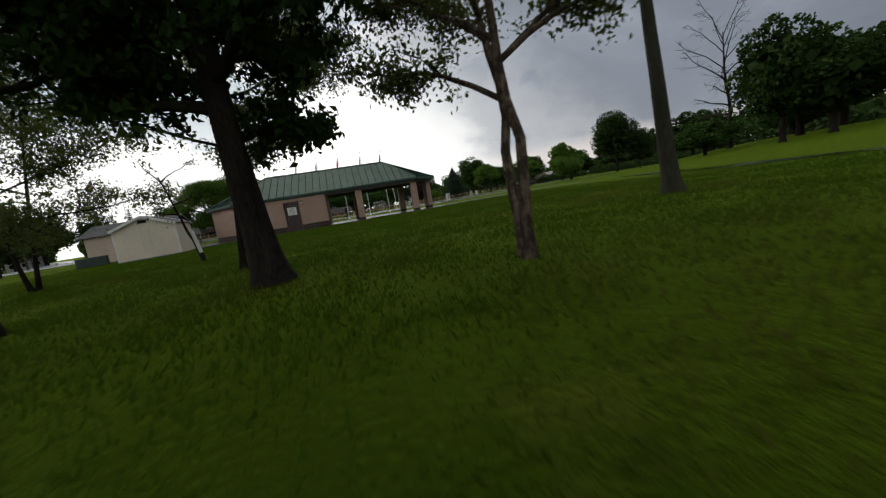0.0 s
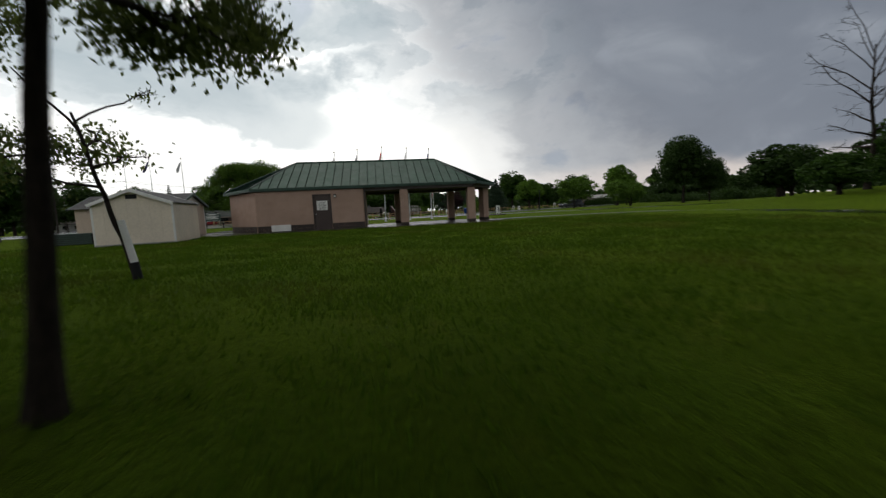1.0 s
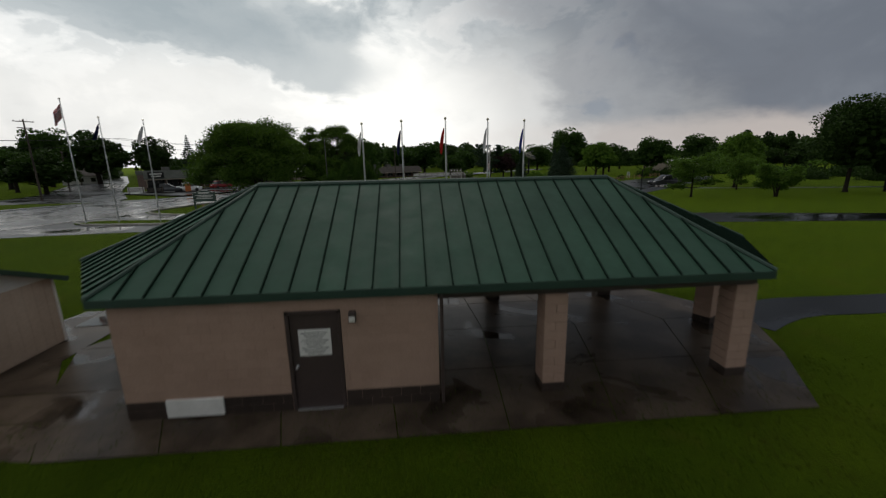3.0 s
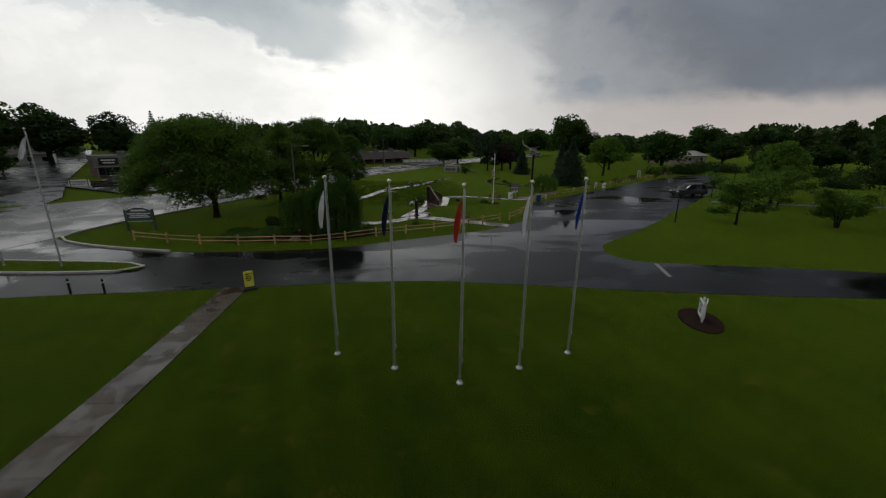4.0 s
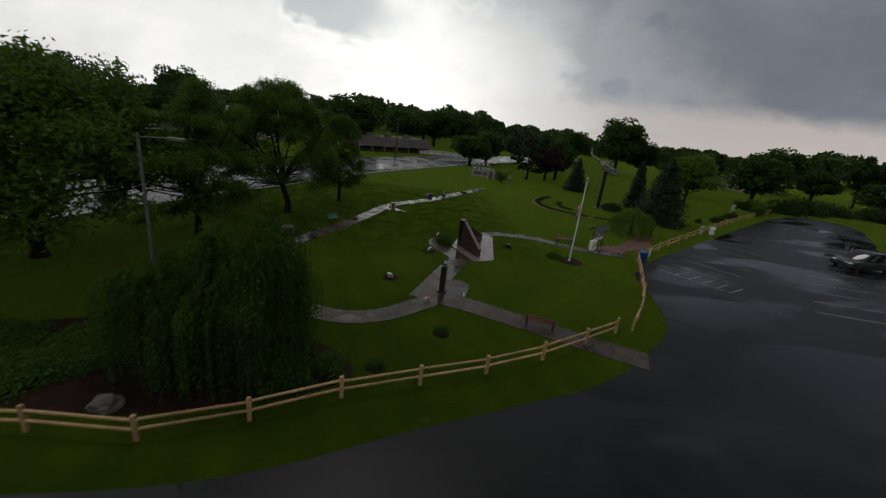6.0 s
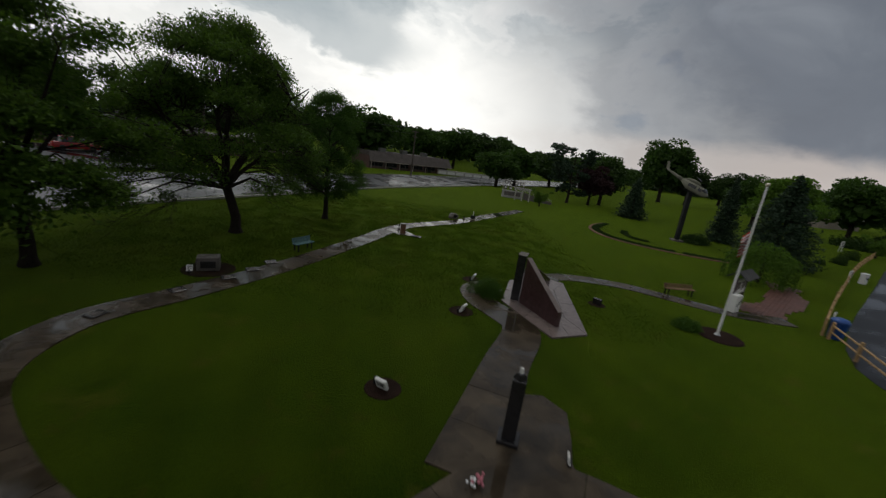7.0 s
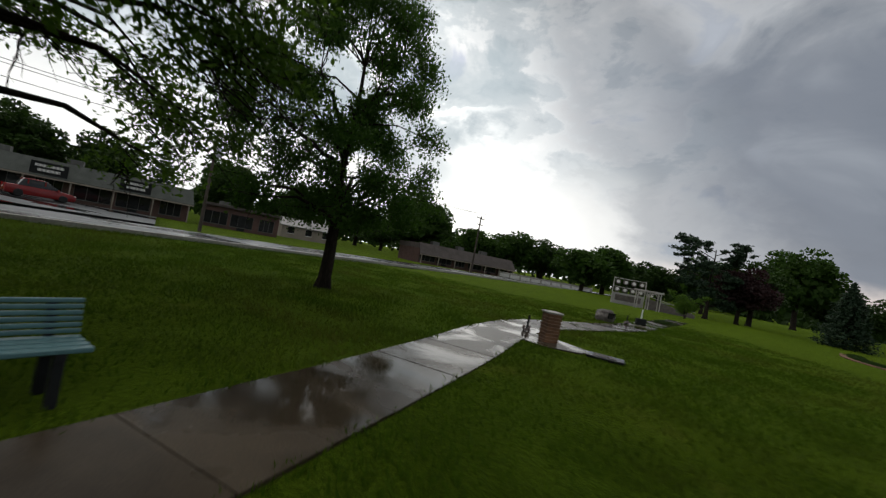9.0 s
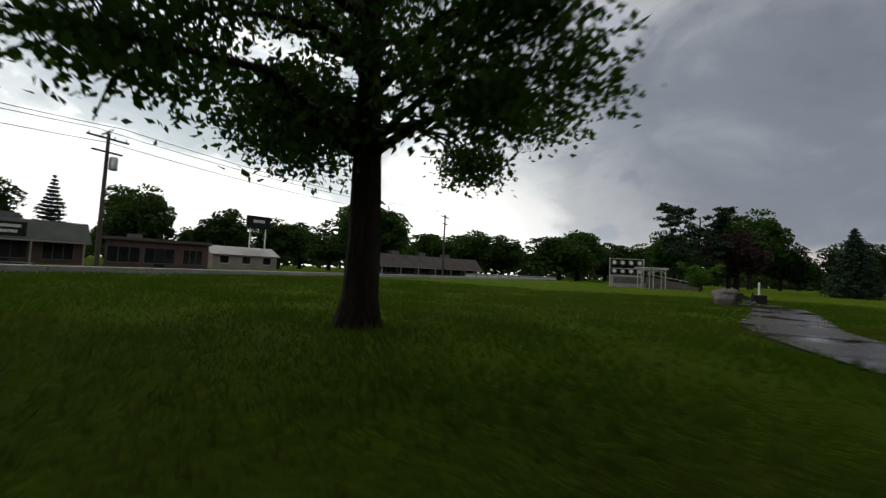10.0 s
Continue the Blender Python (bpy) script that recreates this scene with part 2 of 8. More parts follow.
def wet_material(name, c1, c2, scale=0.35, dry=0.42, wet=0.06, puddle=0.55, bump=0.25, grain=60.0, edge=0.07, spec=0.5, streak=(1, 1, 1), film=1.0):
    """Rain-wet paving: a rough film with smoother, darker patches where water stands."""
    m = bpy.data.materials.new(name)
    m.use_nodes = True
    nt = m.node_tree
    bsdf, link = nt.nodes["Principled BSDF"], nt.links.new
    mp = nt.nodes.new("ShaderNodeMapping")
    mp.inputs["Scale"].default_value = streak
    mp.inputs["Rotation"].default_value = (0, 0, 0.2 if streak[0] != streak[1] else 0)
    link(nt.nodes.new("ShaderNodeNewGeometry").outputs["Position"], mp.inputs[0])
    src = mp.outputs[0]

    def noise_at(s, detail, rg=0.55, warp=0.0):
        n = nt.nodes.new("ShaderNodeTexNoise")
        n.inputs["Scale"].default_value, n.inputs["Detail"].default_value = s, detail
        n.inputs["Roughness"].default_value, n.inputs["Distortion"].default_value = rg, warp
        link(src, n.inputs["Vector"])
        return n.outputs[0]

    def rng(v, a, b, lo, hi):
        n = nt.nodes.new("ShaderNodeMapRange")
        n.interpolation_type = "SMOOTHSTEP"
        n.inputs[1].default_value, n.inputs[2].default_value, n.inputs[3].default_value, n.inputs[4].default_value = lo, hi, a, b
        link(v, n.inputs[0])
        return n.outputs[0]

    pool = rng(noise_at(scale, 5, 0.5, 0.6), 0, 1, puddle - edge, puddle + edge)
    link(rng(pool, spec * film, spec, 0, 1), bsdf.inputs["Specular IOR Level"])
    g = noise_at(grain, 3, 0.7)
    mix = nt.nodes.new("ShaderNodeMix")
    mix.data_type = "RGBA"
    link(rng(noise_at(scale * 1.7, 4), 0, 1, 0.35, 0.65), mix.inputs[0])
    mix.inputs[6].default_value, mix.inputs[7].default_value = (*c1, 1), (*c2, 1)
    info = nt.nodes.new("ShaderNodeObjectInfo")
    shade = nt.nodes.new("ShaderNodeMath")
    shade.operation = "MULTIPLY"
    link(rng(g, 0.75, 1.25, 0.3, 0.7), shade.inputs[0])
    link(rng(info.outputs["Random"], 0.85, 1.12, 0, 1), shade.inputs[1])
    comb = nt.nodes.new("ShaderNodeCombineColor")
    for i in range(3):
        link(shade.outputs[0], comb.inputs[i])
    mul = nt.nodes.new("ShaderNodeMix")
    mul.data_type, mul.blend_type = "RGBA", "MULTIPLY"
    mul.inputs[0].default_value = 1.0
    link(mix.outputs[2], mul.inputs[6])
    link(comb.outputs[0], mul.inputs[7])
    dark = nt.nodes.new("ShaderNodeMix")
    dark.data_type, dark.blend_type = "RGBA", "MULTIPLY"
    link(pool, dark.inputs[0])
    link(mul.outputs[2], dark.inputs[6])
    dark.inputs[7].default_value = (0.6, 0.6, 0.6, 1)
    link(dark.outputs[2], bsdf.inputs["Base Color"])
    link(rng(pool, dry, wet, 0, 1), bsdf.inputs["Roughness"])
    b = nt.nodes.new("ShaderNodeBump")
    link(rng(pool, bump, 0.0, 0, 1), b.inputs["Strength"])
    b.inputs["Distance"].default_value = 0.004
    link(g, b.inputs["Height"])
    link(b.outputs[0], bsdf.inputs["Normal"])
    return m


M = {}
M["grass"] = material("grass", (0.0068, 0.0175, 0.0010), (0.0215, 0.0345, 0.0018), 0.28, (0.85, 0.98), 0.9, fine=60, spread=0.7, depth=0.05, spec=0.02, stain=(0.036, 0.037, 0.006), stain_at=0.57, fuzz=(0.43, 0.35, (0.43, 0.64, 0.04)), stripes=(0.19, 0.11, -0.25))
M["blade"] = leaf_material("blade", (0.0235, 0.058, 0.0030), (0.058, 0.097, 0.0066), (0.070, 0.127, 0.0078), 0.42, 0.03, (0.30, (0.098, 0.078, 0.018)))
M["asphalt"] = wet_material("asphalt", (0.0055, 0.0057, 0.0063), (0.0115, 0.0117, 0.0125), 0.20, 0.34, 0.05, 0.54, 0.25, edge=0.10, spec=0.245, streak=(0.45, 1.0, 1.0), film=0.5)
M["road"] = wet_material("road", (0.034, 0.035, 0.037), (0.058, 0.058, 0.059), 0.22, 0.36, 0.14, 0.52, 0.1, spec=0.27, film=0.6, edge=0.2)
M["mansard"] = material("grey_green_shingle", (0.050, 0.056, 0.048), (0.075, 0.082, 0.070), 0.8, (0.7, 0.9), 0.5, fine=25, spread=0.3)
M["concrete"] = wet_material("concrete", (0.036, 0.027, 0.018), (0.064, 0.049, 0.033), 0.8, 0.30, 0.06, 0.53, 0.25, edge=0.12, spec=0.32, film=0.4)
M["slab"] = wet_material("wet_slab", (0.040, 0.029, 0.021), (0.085, 0.064, 0.047), 0.5, 0.34, 0.07, 0.60, 0.25, spec=0.28, film=0.38)
M["kerb"] = material("kerb_concrete", (0.30, 0.28, 0.25), (0.42, 0.40, 0.36), 0.8, (0.5, 0.8), 0.4)
M["block"] = material("painted_block", (0.3548, 0.2338, 0.1782), (0.4055, 0.2747, 0.2118), 0.9, (0.6, 0.85), 0.7, fine=40, spread=0.16, each=0.035, depth=0.015)
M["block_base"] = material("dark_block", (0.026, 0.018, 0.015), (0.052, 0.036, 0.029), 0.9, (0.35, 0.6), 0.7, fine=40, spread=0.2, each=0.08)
M["mortar"] = material("mortar", (0.335, 0.222, 0.171), (0.39, 0.264, 0.204), 2.0, (0.8, 0.95), 0.3)
M["roof"] = material("green_metal", (0.023, 0.058, 0.039), (0.032, 0.076, 0.051), 0.7, (0.5, 0.65), 0.05, fine=6, spread=0.12, each=0.08, spec=0.2)
M["roof_edge"] = material("green_trim", (0.017, 0.043, 0.030), (0.024, 0.056, 0.039), 0.9, (0.45, 0.6), 0.05, spread=0.15)
# darker than the panels: the shadow line along each rib is painted in
M["roof_seam"] = material("green_seam_shaded", (0.009, 0.020, 0.014), (0.013, 0.027, 0.019), 0.9, (0.7, 0.85), 0.05, spread=0.15, spec=0.05)
M["soffit"] = material("soffit", (0.10, 0.085, 0.075), (0.14, 0.12, 0.10), 1.0, (0.6, 0.8), 0.1)
M["shingle"] = material("grey_shingle", (0.0275, 0.02695, 0.0275), (0.04675, 0.0451, 0.044), 1.2, (0.7, 0.9), 0.8, fine=20, spread=0.35, each=0.15)
M["brown_door"] = material("brown_paint", (0.055, 0.040, 0.038), (0.070, 0.050, 0.046), 1.0, (0.35, 0.5), 0.05, spread=0.1)
M["white"] = material("white_paint", (0.66, 0.65, 0.62), (0.76, 0.75, 0.72), 1.5, (0.45, 0.65), 0.08, spread=0.08)
M["cream"] = material("cream_siding", (0.672, 0.588, 0.4747), (0.768, 0.6703, 0.5366), 0.8, (0.5, 0.7), 0.1, spread=0.1, each=0.04)
M["tan"] = material("tan_siding", (0.46, 0.36, 0.28), (0.54, 0.43, 0.34), 0.8, (0.5, 0.7), 0.1, spread=0.1, each=0.04)
M["steel"] = material("galvanised_steel", (0.42, 0.43, 0.44), (0.55, 0.56, 0.57), 3.0, (0.3, 0.5), 0.05, metal=0.8, spread=0.15)
M["weathered"] = material("weathered_grey_metal", (0.075, 0.075, 0.068), (0.12, 0.12, 0.11), 2.0, (0.6, 0.8), 0.1, spread=0.2)
M["dark_metal"] = material("dark_metal", (0.012, 0.013, 0.013), (0.022, 0.023, 0.023), 2.0, (0.5, 0.7), 0.1, spread=0.2, spec=0.12)
M["bark"] = material("bark", (0.0125, 0.0098, 0.0076), (0.034, 0.0265, 0.0205), 4.5, (0.8, 0.95), 1.0, fine=7, spread=0.75, depth=0.05, stretch=(1, 1, 0.22), spec=0.12)
M["bark_pale"] = material("pale_bark", (0.075, 0.054, 0.038), (0.21, 0.155, 0.115), 5.0, (0.75, 0.95), 0.9, fine=6, spread=0.5, depth=0.04, stretch=(1, 1, 0.45), spec=0.12, stain=(0.035, 0.026, 0.020), stain_at=0.46)
M["bark_grey"] = material("grey_bark", (0.02883, 0.02864, 0.0186), (0.04997, 0.0491, 0.03348), 2.5, (0.8, 0.95), 0.8, fine=8, spread=0.35, depth=0.03, stretch=(1, 1, 0.25), spec=0.12)
M["wood"] = material("weathered_wood", (0.28, 0.17, 0.075), (0.42, 0.27, 0.13), 1.4, (0.6, 0.85), 0.5, fine=10, spread=0.3, each=0.18)
M["pole_wood"] = material("pole_wood", (0.045, 0.035, 0.028), (0.085, 0.068, 0.052), 1.5, (0.8, 0.95), 0.5, stretch=(1, 1, 0.15))
M["leaf"] = leaf_material("leaf", (0.02033, 0.0541, 0.006975), (0.05544, 0.107, 0.01395), (0.06468, 0.1465, 0.0155))
M["leaf_locust"] = leaf_material("locust_leaf", (0.029, 0.069, 0.0073), (0.075, 0.132, 0.0160), (0.088, 0.170, 0.0150))
M["leaf_belt"] = leaf_material("belt_leaf", (0.0175, 0.045, 0.0065), (0.046, 0.088, 0.0125), (0.048, 0.108, 0.0125), 0.3)
M["leaf_dark"] = leaf_material("dark_leaf", (0.0147, 0.0345, 0.0062), (0.0357, 0.0667, 0.01085), (0.0315, 0.069, 0.0093), 0.25)
M["leaf_birch"] = leaf_material("birch_leaf", (0.0375, 0.05625, 0.0125), (0.0875, 0.1125, 0.025), (0.125, 0.1625, 0.0375))
M["leaf_light"] = leaf_material("light_leaf", (0.0462, 0.1014, 0.01085), (0.09706, 0.169, 0.02015), (0.1109, 0.2141, 0.02325))
M["leaf_purple"] = leaf_material("purple_leaf", (0.02, 0.0125, 0.01375), (0.05, 0.0275, 0.0275), (0.0625, 0.025, 0.025), 0.25)
M["needle"] = leaf_material("needle", (0.0175, 0.0375, 0.02), (0.0425, 0.07, 0.0375), (0.025, 0.05, 0.025), 0.15)
M["mulch"] = material("mulch", (0.014, 0.0073, 0.0049), (0.027, 0.0142, 0.010), 3.0, (0.85, 0.97), 1.0, fine=12, spread=0.5, depth=0.04, spec=0.1)
M["line"] = material("road_paint", (0.1512, 0.1512, 0.1457), (0.187, 0.187, 0.1815), 1.2, (0.35, 0.6), 0.1, spread=0.2, stain=(0.10, 0.10, 0.10), stain_at=0.62)
M["granite_dark"] = material("dark_granite", (0.0132, 0.012, 0.0132), (0.024, 0.0216, 0.0228), 6.0, (0.10, 0.2), 0.02, fine=30, spread=0.4)
M["granite_red"] = material("red_granite", (0.042, 0.021, 0.0224), (0.0665, 0.035, 0.035), 5.0, (0.10, 0.22), 0.02, fine=30, spread=0.35, each=0.06)
M["granite_floor"] = material("pale_granite", (0.124, 0.0961, 0.09), (0.1674, 0.1333, 0.123), 4.0, (0.10, 0.28), 0.05, fine=30, spread=0.25, each=0.08)
M["stone"] = material("fieldstone", (0.070, 0.060, 0.052), (0.14, 0.12, 0.105), 3.0, (0.4, 0.8), 0.9, fine=10, spread=0.35, depth=0.04)
M["stone_pale"] = material("pale_stone", (0.55, 0.54, 0.51), (0.72, 0.71, 0.68), 3.0, (0.5, 0.8), 0.6, spread=0.15)
M["brick"] = material("brick", (0.105, 0.050, 0.024), (0.165, 0.085, 0.042), 3.0, (0.65, 0.9), 0.5, spread=0.25, each=0.2, island=0.2)
M["brick_far"] = material("brick_front", (0.065, 0.034, 0.027), (0.105, 0.055, 0.043), 0.6, (0.6, 0.85), 0.4, fine=12, spread=0.25)
M["paver"] = material("red_paver", (0.085, 0.036, 0.028), (0.13, 0.056, 0.043), 1.2, (0.35, 0.6), 0.5, fine=20, spread=0.3, each=0.15)
M["teal"] = material("teal_slat", (0.06375, 0.1425, 0.15), (0.09, 0.18, 0.1875), 1.5, (0.35, 0.55), 0.1, spread=0.15, each=0.08)
M["bench_red"] = material("red_brown_slat", (0.10, 0.035, 0.025), (0.15, 0.055, 0.038), 1.5, (0.4, 0.6), 0.2, spread=0.2, each=0.1)
M["bench_wood"] = material("brown_slat", (0.15, 0.085, 0.045), (0.22, 0.13, 0.07), 1.5, (0.5, 0.7), 0.3, spread=0.2, each=0.12)
M["blue"] = material("blue_plastic", (0.012, 0.050, 0.20), (0.018, 0.070, 0.26), 1.5, (0.3, 0.45), 0.05, spread=0.1)
M["yellow"] = material("yellow_board", (0.62, 0.58, 0.05), (0.70, 0.65, 0.08), 1.5, (0.4, 0.6), 0.03, spread=0.08)
M["sign_green"] = material("green_board", (0.035, 0.060, 0.050), (0.050, 0.080, 0.066), 1.5, (0.4, 0.6), 0.05, spread=0.1)
M["orange"] = material("orange_paint", (0.42, 0.12, 0.03), (0.50, 0.16, 0.05), 1.5, (0.4, 0.6), 0.05)
M["flag_white"] = material("white_cloth", (0.66, 0.66, 0.67), (0.76, 0.76, 0.77), 3, (0.8, 0.95), 0.1, spread=0.06)
M["flag_red"] = material("red_cloth", (0.46, 0.03, 0.025), (0.55, 0.05, 0.04), 3, (0.8, 0.95), 0.1, spread=0.1)
M["flag_blue"] = material("blue_cloth", (0.02, 0.05, 0.28), (0.03, 0.07, 0.36), 3, (0.8, 0.95), 0.1, spread=0.1)
M["flag_navy"] = material("navy_cloth", (0.012, 0.016, 0.075), (0.018, 0.024, 0.10), 3, (0.8, 0.95), 0.1, spread=0.1)
M["flower_pink"] = material("pink_petals", (0.42, 0.12, 0.16), (0.55, 0.20, 0.24), 6, (0.6, 0.8), 0.1, spread=0.2)
M["gold"] = material("gilt_ball", (0.55, 0.50, 0.38), (0.65, 0.60, 0.46), 3, (0.2, 0.35), 0.0, metal=0.7)
M["olive"] = material("olive_paint", (0.13, 0.128, 0.095), (0.19, 0.186, 0.142), 1.2, (0.65, 0.85), 0.1, spread=0.25, spec=0.25)
M["car_grey"] = material("grey_car_paint", (0.050, 0.052, 0.056), (0.060, 0.062, 0.067), 1.0, (0.12, 0.2), 0.0, metal=0.4, spread=0.04)
M["car_white"] = material("white_car_paint", (0.62, 0.63, 0.63), (0.68, 0.68, 0.68), 1.0, (0.15, 0.25), 0.0, spread=0.04)
M["car_red"] = material("red_car_paint", (0.20, 0.016, 0.016), (0.25, 0.022, 0.020), 1.0, (0.12, 0.22), 0.0, spread=0.04)
M["glass"] = material("tinted_glass", (0.010, 0.011, 0.012), (0.014, 0.015, 0.016), 1.0, (0.03, 0.06), 0.0, spread=0.02)
M["rubber"] = material("rubber", (0.014, 0.014, 0.014), (0.022, 0.022, 0.022), 4.0, (0.7, 0.9), 0.2, spread=0.2)
M["lamp_glass"] = material("lamp_glass", (0.62, 0.62, 0.58), (0.70, 0.70, 0.66), 2.0, (0.15, 0.3), 0.0, spread=0.03)
M["tail_red"] = material("tail_lens", (0.28, 0.012, 0.010), (0.33, 0.016, 0.012), 2.0, (0.12, 0.2), 0.0, spread=0.03)
M["pale_roof"] = material("pale_roof", (0.25, 0.24, 0.225), (0.33, 0.32, 0.30), 0.8, (0.6, 0.85), 0.3, spread=0.2)
M["brown_roof"] = material("brown_shingle", (0.055, 0.045, 0.040), (0.085, 0.070, 0.062), 0.8, (0.7, 0.9), 0.5, fine=25, spread=0.3)
M["tan_wall"] = material("tan_wall", (0.24, 0.20, 0.16), (0.32, 0.27, 0.22), 0.6, (0.6, 0.85), 0.2, spread=0.2)

# ---- building tools ----
def mesh_ob(name, mesh, mat, parent=None, label=""):
    if mat and not mesh.materials:
        mesh.materials.append(M[mat] if isinstance(mat, str) else mat)
    ob = new(name, mesh)
    if parent:
        ob.parent = parent
    if label:
        ob["label"] = label
    return ob


def to_mesh(name, bm, smooth=False, recalc=True):
    me = bpy.data.meshes.new(name)
    if recalc:
        bmesh.ops.recalc_face_normals(bm, faces=bm.faces[:])
    bm.to_mesh(me)
    bm.free()
    if smooth:
        me.shade_smooth()
    return me


def part(name, bm, mat, parent=None, label="", smooth=False):
    """One bmesh as one mesh object under a thing or a part."""
    return mesh_ob(name, to_mesh(name, bm, smooth), mat, parent, label)


def piece(name, mesh, parent, m):
    ob = new(name, mesh)
    ob.parent = parent
    ob.matrix_local = m
    return ob


def thing(name, label, category, x=0, y=0, z=0, rz=0, group="", kind=""):
    ob = new(name)
    ob.matrix_world = pose(x, y, z + ground_z(x, y), 0, 0, rz)
    ob.empty_display_size = 0.3
    return tagged(ob, label, category, group, kind)


def bm_new():
    return bmesh.new()


def box(bm, x0, x1, y0, y1, z0, z1, bevel=0.0, m=None):
    r = bmesh.ops.create_cube(bm, size=1.0, matrix=Matrix.Translation(((x0 + x1) / 2, (y0 + y1) / 2, (z0 + z1) / 2)) @ Matrix.Diagonal((x1 - x0, y1 - y0, z1 - z0, 1)))
    vs = r["verts"]
    if bevel:
        es = {e for v in vs for e in v.link_edges}
        b = bmesh.ops.bevel(bm, geom=list(es), offset=bevel, segments=2, affect="EDGES", profile=0.5)
        vs = list({v for f in b["faces"] for v in f.verts} | {v for v in vs if v.is_valid})
    if m is not None:
        bmesh.ops.transform(bm, matrix=m, verts=vs)
    return vs


def boxm(x0, x1, y0, y1, z0, z1, bevel=0.0, m=None):
    bm = bm_new()
    box(bm, x0, x1, y0, y1, z0, z1, bevel, m)
    return bm


def cyl(bm, a, b, r0, r1=None, sides=16):
    a, b = Vector(a), Vector(b)
    d = b - a
    q = d.to_track_quat("Z", "Y").to_matrix().to_4x4()
    r = bmesh.ops.create_cone(bm, cap_ends=True, segments=sides, radius1=r0, radius2=r0 if r1 is None else r1, depth=d.length, matrix=Matrix.Translation((a + b) / 2) @ q)
    return r["verts"]


def cylm(a, b, r0, r1=None, sides=16):
    bm = bm_new()
    cyl(bm, a, b, r0, r1, sides)
    return bm


def ball(bm, c, r, seg=16, sx=1, sy=1, sz=1):
    return bmesh.ops.create_uvsphere(bm, u_segments=seg, v_segments=max(6, seg // 2), radius=r, matrix=Matrix.Translation(c) @ Matrix.Diagonal((sx, sy, sz, 1)))["verts"]


def prism(bm, pts, z0, z1):
    """A plan outline pulled up from z0 to z1."""
    lo = [bm.verts.new((x, y, z0)) for x, y in pts]
    hi = [bm.verts.new((x, y, z1)) for x, y in pts]
    n = len(pts)
    bm.faces.new(hi)
    bm.faces.new(lo[::-1])
    for i in range(n):
        bm.faces.new((lo[i], lo[(i + 1) % n], hi[(i + 1) % n], hi[i]))


def slab3(bm, pts, t):
    """A flat outline in space given thickness t along its normal."""
    ps = [Vector(p) for p in pts]
    n = (ps[1] - ps[0]).cross(ps[2] - ps[1]).normalized() * t
    lo = [bm.verts.new(p) for p in ps]
    hi = [bm.verts.new(p + n) for p in ps]
    k = len(ps)
    bm.faces.new(lo[::-1])
    bm.faces.new(hi)
    for i in range(k):
        bm.faces.new((lo[i], lo[(i + 1) % k], hi[(i + 1) % k], hi[i]))


def lathe(bm, prof, sides=20, c=(0, 0, 0)):
    rings = []
    for r, z in prof:
        rings.append([bm.verts.new((c[0] + r * math.cos(2 * math.pi * i / sides), c[1] + r * math.sin(2 * math.pi * i / sides), c[2] + z)) for i in range(sides)])
    for a, b in zip(rings, rings[1:]):
        for i in range(sides):
            bm.faces.new((a[i], a[(i + 1) % sides], b[(i + 1) % sides], b[i]))
    if prof[0][0] > 1e-4:
        bm.faces.new(rings[0][::-1])
    if prof[-1][0] > 1e-4:
        bm.faces.new(rings[-1])


def glide(pts, n=6, closed=False):
    """A smooth line through plan points (Catmull-Rom)."""
    P = [np.array(p, float) for p in pts]
    k = len(P)
    out = []
    for i in range(k if closed else k - 1):
        if closed:
            a, b, c2, d = P[i - 1], P[i], P[(i + 1) % k], P[(i + 2) % k]
        else:
            a, b, c2, d = P[max(i - 1, 0)], P[i], P[i + 1], P[min(i + 2, k - 1)]
        for j in range(n):
            s = j / n
            out.append(tuple(0.5 * (2 * b + (c2 - a) * s + (2 * a - 5 * b + 4 * c2 - d) * s * s + (3 * b - a - 3 * c2 + d) * s ** 3)))
    if not closed:
        out.append(tuple(P[-1]))
    return out


def resample(pts, step):
    P = np.array(pts, float)
    seg = np.hypot(*np.diff(P[:, :2], axis=0).T)
    s = np.r_[0, np.cumsum(seg)]
    n = max(2, int(round(s[-1] / step)) + 1)
    t = np.linspace(0, s[-1], n)
    return np.stack([np.interp(t, s, P[:, i]) for i in range(P.shape[1])], 1)


def offset(pts, d):
    """The line moved d to its left."""
    P = np.array(pts, float)[:, :2]
    g = np.gradient(P, axis=0)
    g /= np.linalg.norm(g, axis=1)[:, None] + 1e-9
    return P + d * np.stack([-g[:, 1], g[:, 0]], 1)


def tubes_mesh(name, tubes, sides=6):
    """Bent tapering tubes (points, radii) as one mesh."""
    V, Fc, base = [], [], 0
    ang = np.linspace(0, 2 * np.pi, sides, endpoint=False)
    for pts, rad in tubes:
        P = np.array(pts, float)
        g = np.gradient(P, axis=0)
        g /= np.linalg.norm(g, axis=1)[:, None] + 1e-9
        ref = np.array([1.0, 0, 0]) if abs(g[0][2]) > 0.7 else np.array([0, 0, 1.0])
        u = np.cross(g, ref)
        u /= np.linalg.norm(u, axis=1)[:, None] + 1e-9
        v = np.cross(g, u)
        ring = P[:, None] + np.array(rad)[:, None, None] * (np.cos(ang)[None, :, None] * u[:, None] + np.sin(ang)[None, :, None] * v[:, None])
        k = len(P)
        V.append(ring.reshape(-1, 3))
        i = np.arange(k - 1)[:, None] * sides + base
        j = np.arange(sides)[None]
        a, b = i + j, i + (j + 1) % sides
        Fc.append(np.stack([a, b, b + sides, a + sides], -1).reshape(-1, 4))
        base += k * sides
    return quads_mesh(name, np.concatenate(V), np.concatenate(Fc), True)


